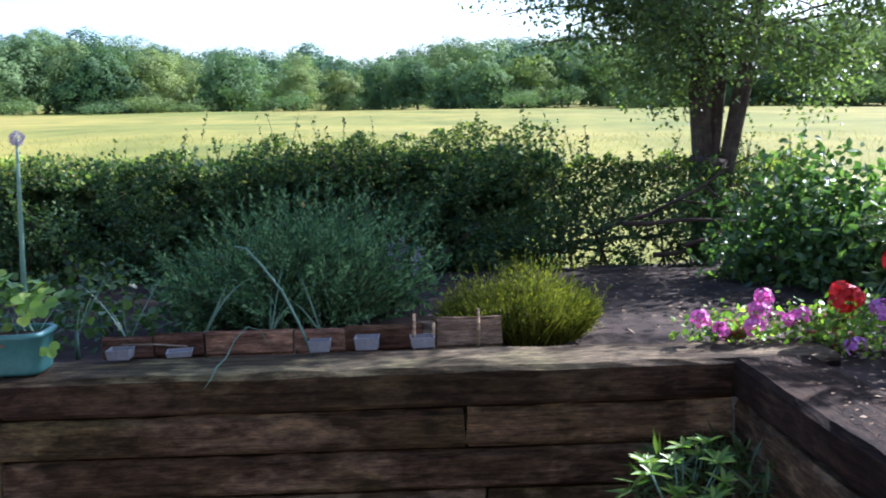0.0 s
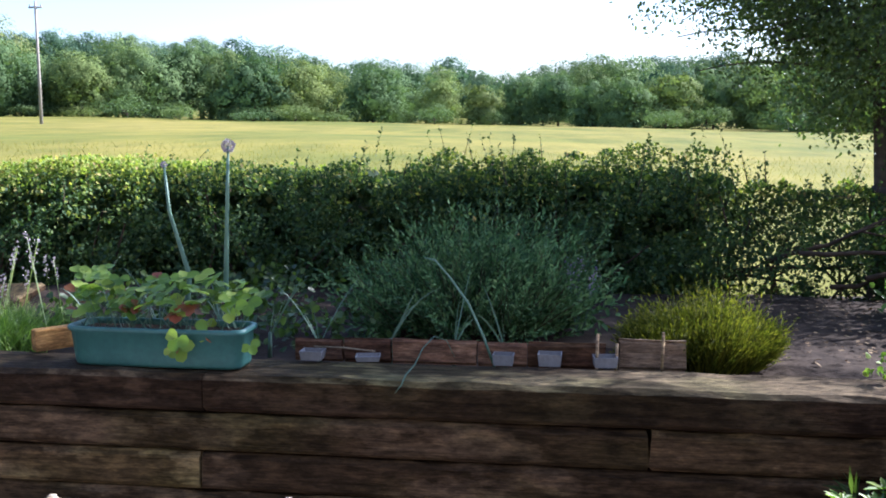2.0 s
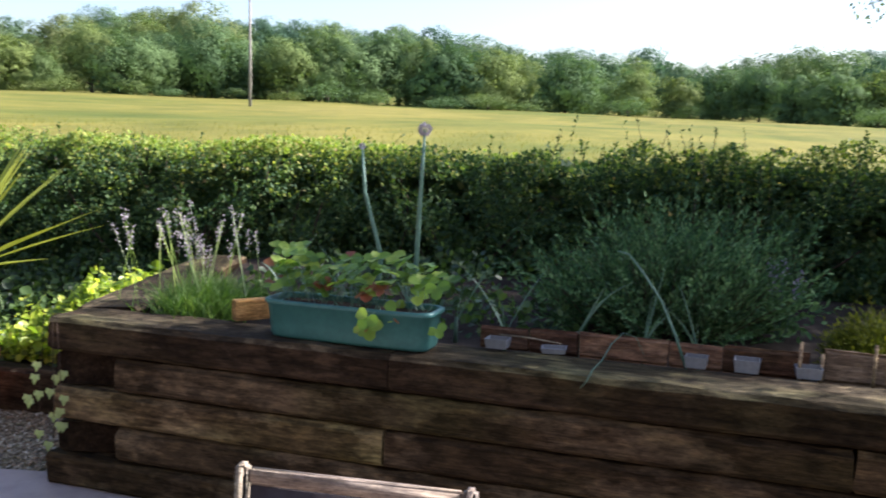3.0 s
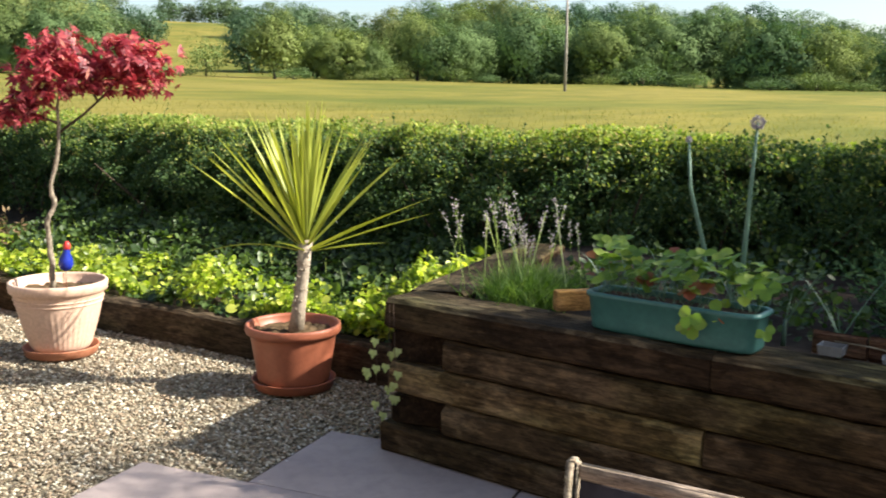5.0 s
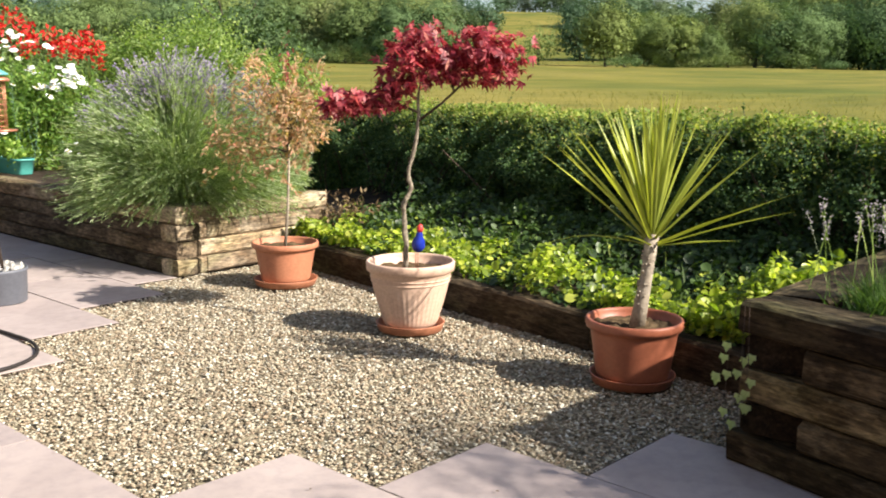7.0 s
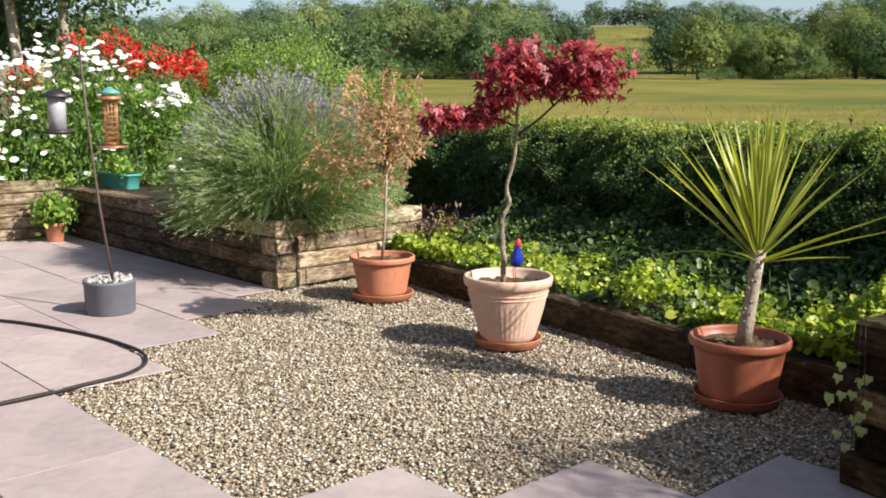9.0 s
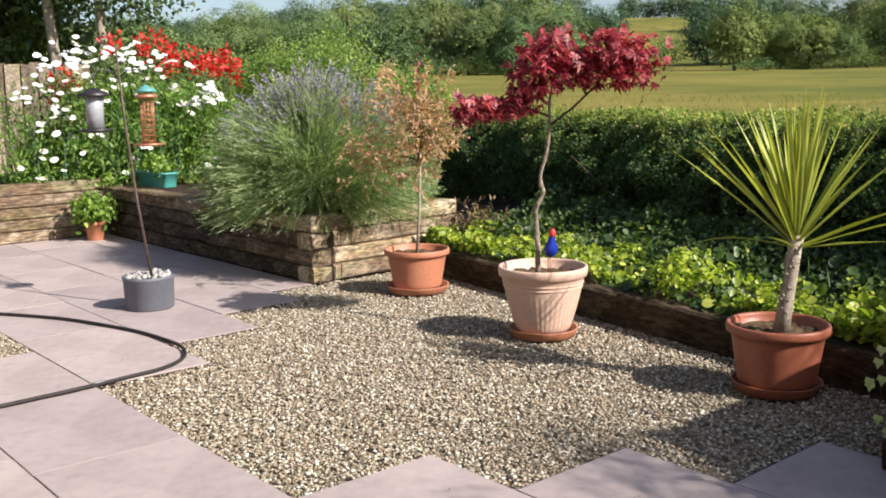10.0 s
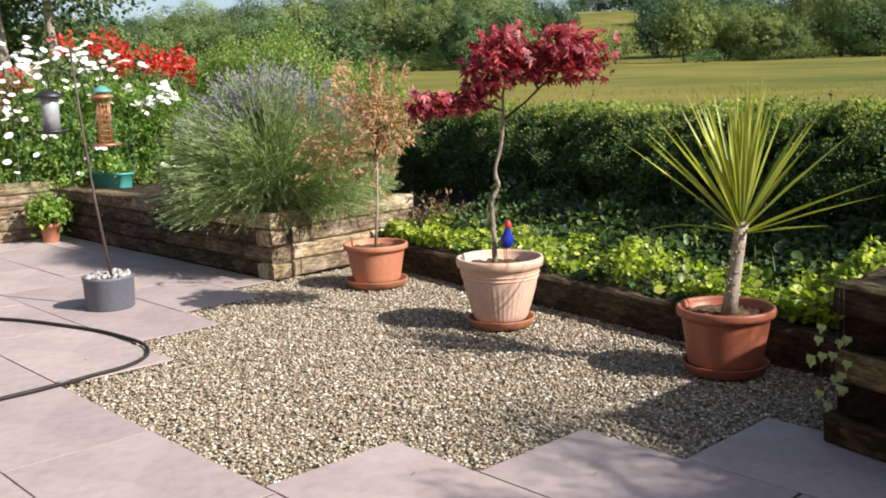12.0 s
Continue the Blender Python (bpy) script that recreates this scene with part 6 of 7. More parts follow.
def build_leeks():
    rng = np.random.default_rng(60)
    spots = [(-0.95, 3.12), (-0.72, 3.16), (-0.33, 3.1), (-0.50, 3.12), (-1.15, 3.2), (-1.62, 3.35), (-1.75, 3.4), (-1.95, 3.45), (-1.4, 3.4)]
    for k, (x, y) in enumerate(spots):
        plant = thing("leek", "thin seedling leek with arching grey-green leaves", "leek", (x, y, 0.575), group="leeks in the bed")
        bm = bmesh.new()
        tube(bm, [(0, 0, 0), (0.003, 0, 0.09)], [0.008, 0.006], 8)
        part("stem", bm, M["leek"], plant)
        for q in range(4):
            a = rng.uniform(0, math.tau)
            D = np.array([[math.cos(a) * 0.5, math.sin(a) * 0.3, 1.0]])
            v, t = blades(rng, np.array([[0, 0, 0.07]]), D, np.array([rng.uniform(0.12, 0.3)]), 0.007, rng.uniform(0.1, 0.9), 6)
            link_mesh("leaf", fast_mesh("leaf", v, t), M["leek"], plant)
    # bent stalk in front of the rosemary, and a limp leaf over the sleeper edge
    plant = thing("bent_leek", "tall leek stalk bent over in front of the rosemary", "leek", (-0.36, 3.06, 0.6))
    bm = bmesh.new()
    tube(bm, [(0, 0, 0), (-0.04, 0.02, 0.1), (-0.09, 0.04, 0.2), (-0.15, 0.05, 0.28), (-0.2, 0.06, 0.335), (-0.235, 0.05, 0.345)], [0.004, 0.0045, 0.004, 0.0035, 0.003, 0.0015], 8)
    part("stem", bm, M["stalk"], plant, "grey-green stalk")
    limp = thing("limp_leaf", "limp pale leek leaf hanging over the sleeper edge", "leaf", (-0.56, 2.9, 0.62))
    bm = bmesh.new()
    tube(bm, [(0.075, 0.13, 0.02), (0.05, 0.12, 0.075), (0.015, 0.1, 0.09), (-0.015, 0.06, 0.06), (-0.03, 0.0, 0.022), (-0.042, -0.08, 0.012), (-0.05, -0.118, -0.012), (-0.068, -0.124, -0.035)], [0.001, 0.0015, 0.002, 0.0022, 0.0025, 0.0025, 0.002, 0.001], 6)
    part("blade", bm, M["leek"], limp)
    # allium seed heads on tall stalks
    for x, y, z, lean, r, lab in ((-1.255, 3.14, 1.303, 0.03, 0.021, "tall allium stalk with a round mauve seed head"), (-1.555, 3.3, 1.235, -0.045, 0.011, "tall crooked allium stalk with a closed bud")):
        al = thing("allium", lab, "allium", (x - lean, y, 0.575), group="alliums")
        bm = bmesh.new()
        h = z - 0.575
        tube(bm, [(0.0, 0, 0), (lean * 0.3 + (0.05 if lean < 0 else 0), 0, h * 0.4), (lean * 0.7, 0, h * 0.75), (lean, 0, h)], [0.0105, 0.0085, 0.0065, 0.004], 10)
        part("stalk", bm, M["stalk"], al)
        d = rand_dirs(rng, 420)
        P = d * r * rng.uniform(0.55, 1.0, (420, 1)) + [lean, 0, h]
        ss = np.full(420, r * 0.3)
        scatter("seed_head", [leaves(P, d + rand_dirs(rng, 420) * 0.4, rand_dirs(rng, 420), ss, ss * 0.7)], M["allium"], al)


build_leeks()


def build_corner_lavender():
    rng = np.random.default_rng(62)
    plant = thing("lavender", "faded lavender with pale flower spikes in a grassy tuft", "lavender", (-2.2, 3.2, 0.575))
    n = 1800
    P = rng.normal(size=(n, 3)) * [0.075, 0.08, 0] + [0.05, 0, 0]
    D = rand_dirs(rng, n) * 0.6 + [0.05, -0.1, 1]
    scatter("foliage", [blades(rng, P, D, rng.uniform(0.09, 0.21, n), 0.0045, 0.5, 4)], M["tuft"], plant)
    m = 30
    P = rng.normal(size=(m, 3)) * [0.12, 0.08, 0] + [-0.02, 0.1, 0]
    D = unit(rand_dirs(rng, m) * 0.28 + [-0.06, 0, 1])
    ln = rng.uniform(0.26, 0.43, m)
    tagged(scatter("stem_mass", [blades(rng, P, D, ln, 0.004, 0.02, 3, False)], M["lav_leaf"], plant), kind="stuff")
    k = 22
    f = rng.uniform(0.74, 1.03, (m, k, 1))
    Q = (P[:, None] + D[:, None] * ln[:, None, None] * f).reshape(-1, 3) + rng.normal(size=(m * k, 3)) * 0.005
    s = rng.uniform(0.008, 0.014, m * k)
    scatter("flower_mass", [leaves(Q, rand_dirs(rng, m * k) + [0, 0, 0.4], rand_dirs(rng, m * k), s, s * 0.8)], M["pale_flower"], plant, "pale mauve flower spikes")["kind"] = "stuff"


build_corner_lavender()


def build_litter():
    rng = np.random.default_rng(63)
    n = 700
    P = np.concatenate([np.stack([rng.uniform(0.5, 1.7, n), rng.uniform(3.3, 5.0, n), np.full(n, 0.595)], 1), np.stack([rng.uniform(1.15, 1.9, 260), rng.uniform(1.2, 3.0, 260), np.full(260, 0.605)], 1), np.stack([rng.uniform(0.95, 1.3, 420), rng.uniform(0.9, 2.95, 420), np.full(420, 0.63)], 1)])
    s = rng.uniform(0.014, 0.03, len(P))
    s[-420:] *= rng.uniform(0.25, 0.9, 420)
    ob = scatter("leaf_litter", [leaves(P, rand_dirs(rng, len(P)) * [1, 1, 0.15], unit(rand_dirs(rng, len(P)) * 0.4 + [0, 0, 1]), s, s * 0.6)], M["dry"])
    tagged(ob, "dry brown fallen leaves on the bare earth", "leaf litter", kind="stuff")


build_litter()


def build_cut_branches():
    rng = np.random.default_rng(64)
    for k in range(7):
        br = thing("fallen_branch", "dead bare branch lying at the hedge foot", "branch", (1.0 + 0.14 * k, 4.95 - 0.05 * k, 0.62 + 0.05 * (k % 4)), group="dead branches")
        bm = bmesh.new()
        pts, w = limb(bm, rng, (-0.5, 0, 0), (1, 0.15 + 0.3 * rng.normal(), 0.3 * rng.normal()), rng.uniform(0.5, 1.1), 0.013, 0.004, 0.22, 6)
        for q in pts[2:5]:
            limb(bm, rng, q, (0.7, rng.normal() * 0.5, rng.normal() * 0.5), 0.35, 0.006, 0.003, 0.15, 3)
        part("branch", bm, M["twig"], br)


build_cut_branches()


# ---- things in the pots and on the patio ----
def build_ornament():
    bird = thing("garden_ornament", "small blue enamel ornament with red top on pot rim", "ornament", (-4.765, 2.80, 0.40))
    bird.scale = (1.25,) * 3
    bm = bmesh.new()
    lathe(bm, [(0.004, 0.045), (0.022, 0.055), (0.031, 0.075), (0.027, 0.10), (0.016, 0.122), (0.013, 0.14), (0.008, 0.148)], 24)
    bmesh.ops.transform(bm, matrix=Matrix.Rotation(0.18, 4, "Y"), verts=bm.verts)
    part("body", bm, M["blue_glaze"], bird)
    bm = bmesh.new()
    lathe(bm, [(0.003, 0.138), (0.013, 0.143), (0.016, 0.155), (0.011, 0.168), (0.004, 0.176)], 16)
    bmesh.ops.transform(bm, matrix=Matrix.Rotation(0.18, 4, "Y"), verts=bm.verts)
    part("cap", bm, M["red_paint"], bird, "bright red top")
    for dx in (-0.008, 0.01):
        bm = bmesh.new()
        tube(bm, [(dx, 0, -0.03), (dx, 0, 0.055)], 0.0022, 6)
        part("prong", bm, M["copper"], bird, "thin wire prong")


build_ornament()


def build_nandina():
    rng = np.random.default_rng(66)
    plant = thing("nandina", "thin-stemmed shrub with airy rusty pink foliage in a pot", "shrub", (TP[0], TP[1], 0.263))
    plant.scale = (1.044,) * 3
    bm = bmesh.new()
    stem = [Vector((0.0, 0.0, 0.0)), Vector((0.008, 0.02, 0.25)), Vector((0.014, 0.03, 0.52)), Vector((0.01, 0.03, 0.8))]
    tube(bm, stem, [0.011, 0.009, 0.008, 0.005], 8)
    part("trunk", bm, M["bark_pale"], plant, "slender pale stem")
    tips = []
    for _ in range(40):
        q = stem[1].lerp(stem[3], rng.uniform(0.5, 1.0))
        w = Vector((rng.normal() * 0.5, rng.normal() * 0.6, rng.uniform(-0.15, 1.1))).normalized()
        ln = rng.uniform(0.2, 0.56)
        e = q + w * ln
        bm = bmesh.new()
        tube(bm, [q, q + w * ln * 0.5 + Vector((0, 0, 0.02)), e], [0.003, 0.0022, 0.001], 5)
        part("branch", bm, M["twig"], plant)
        tips += [e, q + w * ln * 0.6]
    # each twig carries drooping sprays of narrow leaflets
    T = np.array([t[:] for t in tips])
    k, m = 5, 11
    hang = unit(rng.normal(size=(len(T), k, 3)) + [0, 0, -0.35])
    Q = T[:, None] + rng.normal(size=(len(T), k, 3)) * [0.05, 0.055, 0.05]
    P = (Q[:, :, None] + hang[:, :, None] * np.linspace(0.0, 0.1, m)[None, None, :, None] + rng.normal(size=(len(T), k, m, 3)) * 0.006).reshape(-1, 3)
    D = np.repeat(hang.reshape(-1, 3), m, 0) + rand_dirs(rng, len(P)) * 0.7
    s = rng.uniform(0.028, 0.05, len(P))
    scatter("foliage", [leaves(P, D, unit(rand_dirs(rng, len(P)) + [0.4, 0.1, 0.5]), s, s * 0.34)], M["nandina"], plant)
    top = np.array([[0.02, 0.03, 0.9]]) + rng.normal(size=(120, 3)) * [0.02, 0.02, 0.12] + [0, 0, 0.18]
    scatter("shoot_mass", [leaves(top, rand_dirs(rng, 120) + [0, 0, 1.0], rand_dirs(rng, 120), 0.035, 0.009)], M["maple"], plant, "red young shoots")


build_nandina()


def build_big_lavender():
    """Each bush is a fan of thin stems from one root; the outer ones flop over the sleepers and lift at the tip."""
    rng = np.random.default_rng(67)
    for where, (A, B, H), n, lab in (((*grid(-3.87, 2.06), 0.44), (1.04, 0.98, 1.03), 9000, "huge grey-green lavender bush in purple flower, spilling over the sleepers"), ((*grid(-3.75, 2.85), 0.45), (0.42, 0.36, 0.82), 1500, "smaller lavender bush behind the potted shrubs")):
        plant = thing("lavender_bush", lab, "lavender", where, 14.5, group="lavender")
        t = n // 9
        a = np.repeat(rng.uniform(0, math.tau, t), 9) + rng.normal(size=t * 9) * 0.07
        p = np.repeat(1.82 * rng.random(t) ** 0.62, 9) + rng.normal(size=t * 9) * 0.06
        n = len(a)
        grow = np.repeat(rng.uniform(0.8, 1.06, t), 9) * rng.uniform(0.74, 1.02, n)
        low = smooth01(p, 1.15, 1.65)
        tip = np.stack([A * np.sin(p) * np.cos(a) * grow, B * np.sin(p) * np.sin(a) * grow, H * np.maximum(np.cos(p), -0.24) * grow + 0.1], 1)
        root = tip * [0.38, 0.38, 0] + rng.normal(size=(n, 3)) * [0.04, 0.04, 0]
        bend = root + (tip - root) * [0.3, 0.3, 0] + np.stack([0 * p, 0 * p, tip[:, 2] * 0.72 + 0.16 + 0.1 * low], 1)
        f = np.linspace(0, 1, 8)[None, :, None]
        C = root[:, None] * (1 - f) ** 2 + 2 * bend[:, None] * f * (1 - f) + tip[:, None] * f ** 2
        C[..., 2] += 0.06 * low[:, None] * f[..., 0] ** 5
        T = unit(np.gradient(C, axis=1))
        side = unit(np.cross(T, rand_dirs(rng, n)[:, None]))
        wide = 0.0042 * (1 - 0.75 * f)
        v = np.stack([C - side * wide, C + side * wide], 2).reshape(-1, 3)
        b = np.arange(n)[:, None] * 16
        tri = np.concatenate([np.concatenate([b + [2 * k, 2 * k + 1, 2 * k + 3], b + [2 * k, 2 * k + 3, 2 * k + 2]], 1) for k in range(7)], 1).reshape(-1, 3)
        scatter("foliage", [(v, tri)], M["lav_leaf"], plant)
        k = 12
        i = rng.integers(2, 7, (n, k))
        g = rng.random((n, k, 1))
        rows = np.arange(n)[:, None]
        P = (C[rows, i] * (1 - g) + C[rows, i + 1 - (i == 7)] * g).reshape(-1, 3)
        s = rng.uniform(0.028, 0.052, n * k)
        scatter("needles", [leaves(P, T[rows, i].reshape(-1, 3) + rand_dirs(rng, n * k) * 0.55, rand_dirs(rng, n * k), s, 0.0062)], M["lav_leaf"], plant)
        up = np.where((p < 0.95) & (rng.random(n) < 0.5 * (1 - 0.8 * smooth01(p, 0.3, 0.95))))[0]
        k = 9
        g = rng.uniform(-0.06, 0.07, (len(up), k, 1))
        P = (tip[up][:, None] + T[up, 7][:, None] * g + rng.normal(size=(len(up), k, 3)) * 0.004).reshape(-1, 3)
        s = rng.uniform(0.016, 0.026, len(P))
        scatter("flower_mass", [leaves(P, np.repeat(T[up, 7], k, 0) + rand_dirs(rng, len(P)) * 0.45, rand_dirs(rng, len(P)), s, s * 0.55)], M["lav_flower"], plant, "soft purple flower spikes")


build_big_lavender()


def build_daisies():
    rng = np.random.default_rng(68)
    where = (-11.0, 1.3, 0.5)
    plant = thing("daisy_bush", "tall bush of white ox-eye daisies", "daisies", where)
    c = rng.normal(size=(150, 3)) * [0.2, 0.55, 0.0] + np.stack([np.full(150, 0.08), np.zeros(150), rng.uniform(0.0, 1.0, 150)], 1)
    P = (c[:, None] + rng.normal(size=(150, 110, 3)) * [0.09, 0.12, 0.09]).reshape(-1, 3)
    P[:, 2] = np.abs(P[:, 2])
    s = rng.uniform(0.04, 0.085, len(P))
    scatter("foliage", [leaves(P, rand_dirs(rng, len(P)) + [0, 0, 0.4], rand_dirs(rng, len(P)) + [0.4, 0, 0.4], s, s * 0.35)], M["daisy_leaf"], plant)
    me = flower_head(rng, 15, 0.036, 0.017, 0.12, 1)
    me.materials.append(M["petal"])
    eye_bm = bmesh.new()
    lathe(eye_bm, [(0.008, 0.0), (0.008, 0.003), (0.006, 0.006), (0.002, 0.007)], 10)
    eye = bpy.data.meshes.new("flower_eye")
    eye_bm.to_mesh(eye)
    eye_bm.free()
    eye.materials.append(M["yolk"])
    heads = []
    for k in range(62):  # heads stand in loose bunches under a domed outline
        u = rng.uniform(-1.1, 0.98)
        z = 1.4 - 0.42 * ((u + 0.2) / 1.1) ** 2 - rng.exponential(0.24) if k > 8 else rng.uniform(0.05, 0.6)
        y = u + 0.22 if k > 8 else rng.uniform(-0.95, 0.1)
        for _ in range(rng.integers(2, 5)):
            heads.append(Vector((0.34 + rng.normal() * 0.1, y + rng.normal() * 0.1, max(0.04, z + rng.normal() * 0.05))))
    for p in heads:
        ob = link_mesh("flower", me, None, plant)
        ob.location = p
        ob.rotation_euler = (rng.normal() * 0.18, rng.uniform(0.3, 0.8), rng.normal() * 0.3)
        ob.scale = (rng.uniform(0.9, 1.35),) * 3
        e = link_mesh("flower_eye", eye, None, ob)
        e.location = (0, 0, 0.004)
    P = np.stack([rng.normal(size=90) * 0.15 + 0.1, rng.normal(size=90) * 0.5, np.zeros(90)], 1)
    scatter("stem_mass", [blades(rng, P, rand_dirs(rng, 90) * 0.25 + [0.15, 0, 1], rng.uniform(0.6, 1.15, 90), 0.007, 0.05, 4)], M["stalk"], plant)


build_daisies()


def build_crocosmia():
    rng = np.random.default_rng(69)
    for where, k, wide, hi, lab in (((-11.35, 1.85, 0.5), 17, 0.27, 1.38, "scarlet crocosmia with arching flower spikes and strap leaves"), ((-11.3, 2.5, 0.5), 18, 0.15, 1.24, "dense clump of scarlet crocosmia flowers"), ((-11.1, 0.85, 0.5), 5, 0.13, 1.04, "low scarlet crocosmia beside the daisies")):
        plant = thing("crocosmia", lab, "crocosmia", where, group="crocosmia")
        n = 300
        P = rng.normal(size=(n, 3)) * [0.12, 0.25, 0]
        scatter("foliage", [blades(rng, P, rand_dirs(rng, n) * 0.35 + [0, 0, 1], rng.uniform(0.5, 1.0, n) * hi, 0.02, 0.4, 5)], M["grass"], plant)
        for _ in range(k):
            a = np.array([rng.normal() * 0.12 + 0.1, np.clip(rng.normal(), -1.6, 1.6) * wide, hi + np.clip(rng.normal(), -1.6, 1.6) * 0.13])
            m = 24
            Q = a + rng.normal(size=(m, 3)) * [0.03, 0.045, 0.04]
            s = rng.uniform(0.045, 0.075, m)
            scatter("flower_spike", [leaves(Q, rand_dirs(rng, m) + [0.2, 0, 0.4], rand_dirs(rng, m), s, s * 0.5)], M["red_flower"], plant, "scarlet flowers")["kind"] = "stuff"


build_crocosmia()


def build_small_trough():
    p = grid(-6.5, 1.9)
    build_trough((p[0], p[1], 0.502), 14.5, 0.62, 0.19, 0.15, "bright teal plastic trough on the far sleeper wall", M["teal_pale"])
    rng = np.random.default_rng(71)
    plant = thing("trough_plants", "fresh green seedlings growing in the trough", "seedlings", (p[0], p[1], 0.63))
    n = 500
    P = rng.normal(size=(n, 3)) * [0.15, 0.05, 0.05] + [0, 0, 0.07]
    s = rng.uniform(0.03, 0.06, n)
    scatter("foliage", [broad(P, rand_dirs(rng, n) + [0, 0, 0.3], unit(rand_dirs(rng, n) + [0.3, -0.2, 0.7]), s, s * 0.7)], M["straw"], plant)
    q = grid(-6.72, 1.32)
    pot = thing("potted_plant", "leafy green plant in a terracotta pot in the patio corner", "potted plant", (q[0], q[1], 0))
    bm = bmesh.new()
    lathe(bm, [(0.07, 0), (0.075, 0.01), (0.09, 0.15), (0.1, 0.15), (0.1, 0.185), (0.09, 0.185), (0.085, 0.16)], 36)
    part("pot_body", bm, M["terracotta"], pot, "terracotta pot")
    n = 800
    P = rng.normal(size=(n, 3)) * [0.08, 0.09, 0.07] + [0, 0, 0.3]
    s = rng.uniform(0.04, 0.075, n)
    scatter("foliage", [broad(P, rand_dirs(rng, n) + [0, 0, -0.1], unit(rand_dirs(rng, n) + [0.3, -0.1, 0.7]), s, s * 0.6)], M["straw"], pot)


build_small_trough()


def build_feeder_pole():
    rng = np.random.default_rng(72)
    x, y = -6.76, 0.96
    pot = thing("weighted_pot", "grey plastic pot filled with pale stones, holding a pole", "pot", (x, y, 0))
    bm = bmesh.new()
    lathe(bm, [(0.148, 0.0), (0.155, 0.008), (0.162, 0.195), (0.167, 0.2), (0.167, 0.218), (0.156, 0.218), (0.15, 0.19)], 56)
    part("pot_body", bm, M["grey_pot"], pot)
    for k in range(90):
        a, r = rng.uniform(0, math.tau), 0.138 * math.sqrt(rng.random())
        bm = bmesh.new()
        bmesh.ops.create_icosphere(bm, subdivisions=1, radius=1, matrix=Matrix.LocRotScale((r * math.cos(a), r * math.sin(a), 0.204 + 0.018 * rng.random()), Euler((rng.random() * 3, rng.random() * 3, 0)), Vector((0.026, 0.019, 0.014)) * rng.uniform(0.7, 1.2)))
        part("stone", bm, M["pebble"], pot)
    pole = thing("feeder_pole", "tall thin rusty steel pole with hooked arms", "pole", (x, y, 0.2))
    bm = bmesh.new()
    tube(bm, [(0.02, 0.02, 0.0), (-0.01, -0.035, 0.5), (-0.03, -0.07, 0.95), (-0.05, -0.10, 1.5)], [0.010, 0.009, 0.008, 0.007], 10)
    part("shaft", bm, M["iron"], pole)
    arms = []
    for s in (-1, 1):
        bm = bmesh.new()
        top = Vector((-0.045, -0.092, 1.295))
        pts = [top, top + Vector((0.01, s * 0.06, 0.05)), top + Vector((0.01, s * 0.13, 0.05)), top + Vector((0.01, s * 0.16, 0.0)), top + Vector((0.01, s * 0.15, -0.02))]
        tube(bm, pts, 0.005, 8)
        part("hook", bm, M["dark_metal"], pole, "curved dark hook")
        arms.append(Vector((x, y, 0.2)) + pts[3])
    f = thing("bird_feeder", "clear plastic seed feeder with dark lid and tray", "bird feeder", arms[0] - Vector((0, 0, 0.343)), group="feeders")
    f.scale = (0.93,) * 3
    bm = bmesh.new()
    lathe(bm, [(0.058, 0.03), (0.058, 0.25), (0.05, 0.255)], 28)
    part("tube", bm, M["glass"], f, "cloudy clear tube")
    bm = bmesh.new()
    lathe(bm, [(0.105, 0.248), (0.11, 0.256), (0.06, 0.285), (0.01, 0.305)], 28)
    lid = part("lid", bm, M["dark_metal"], f, "dark lid")
    bm = bmesh.new()
    lathe(bm, [(0.05, 0.0), (0.105, 0.01), (0.11, 0.026), (0.06, 0.03)], 28)
    part("tray", bm, M["dark_metal"], f, "dark tray")
    bm = bmesh.new()
    tube(bm, [(0, 0, 0.3), (0, 0, 0.37)], 0.003, 6)
    part("hanger", bm, M["dark_metal"], lid)
    c = thing("bird_feeder", "copper mesh cage feeder with a teal cap", "bird feeder", arms[1] - Vector((0, 0, 0.435)), group="feeders")
    c.scale = (0.93,) * 3
    for k in range(12):
        a = math.tau * k / 12
        bm = bmesh.new()
        tube(bm, [(0.045 * math.cos(a), 0.045 * math.sin(a), 0.0), (0.045 * math.cos(a), 0.045 * math.sin(a), 0.36)], 0.0022, 5)
        part("wire", bm, M["copper"], c)
    for z in np.linspace(0.0, 0.36, 11):
        bm = bmesh.new()
        tube(bm, [(0.045 * math.cos(a), 0.045 * math.sin(a), z) for a in np.linspace(0, math.tau, 25)], 0.0022, 5, False)
        part("ring", bm, M["copper"], c)
    bm = bmesh.new()
    lathe(bm, [(0.075, 0.33), (0.078, 0.345), (0.05, 0.36)], 24)
    part("collar", bm, M["copper"], c, "copper collar")
    bm = bmesh.new()
    lathe(bm, [(0.02, -0.004), (0.1, 0.002), (0.108, 0.016), (0.1, 0.012), (0.02, 0.006)], 28)
    part("tray", bm, M["copper"], c, "brown tray")
    bm = bmesh.new()
    lathe(bm, [(0.07, 0.37), (0.072, 0.38), (0.03, 0.405), (0.006, 0.42)], 24)
    cap = part("cap", bm, M["teal_metal"], c, "teal tin cap")
    bm = bmesh.new()
    tube(bm, [(0, 0, 0.4), (0, 0, 0.47)], 0.003, 6)
    part("hanger", bm, M["dark_metal"], cap)


build_feeder_pole()


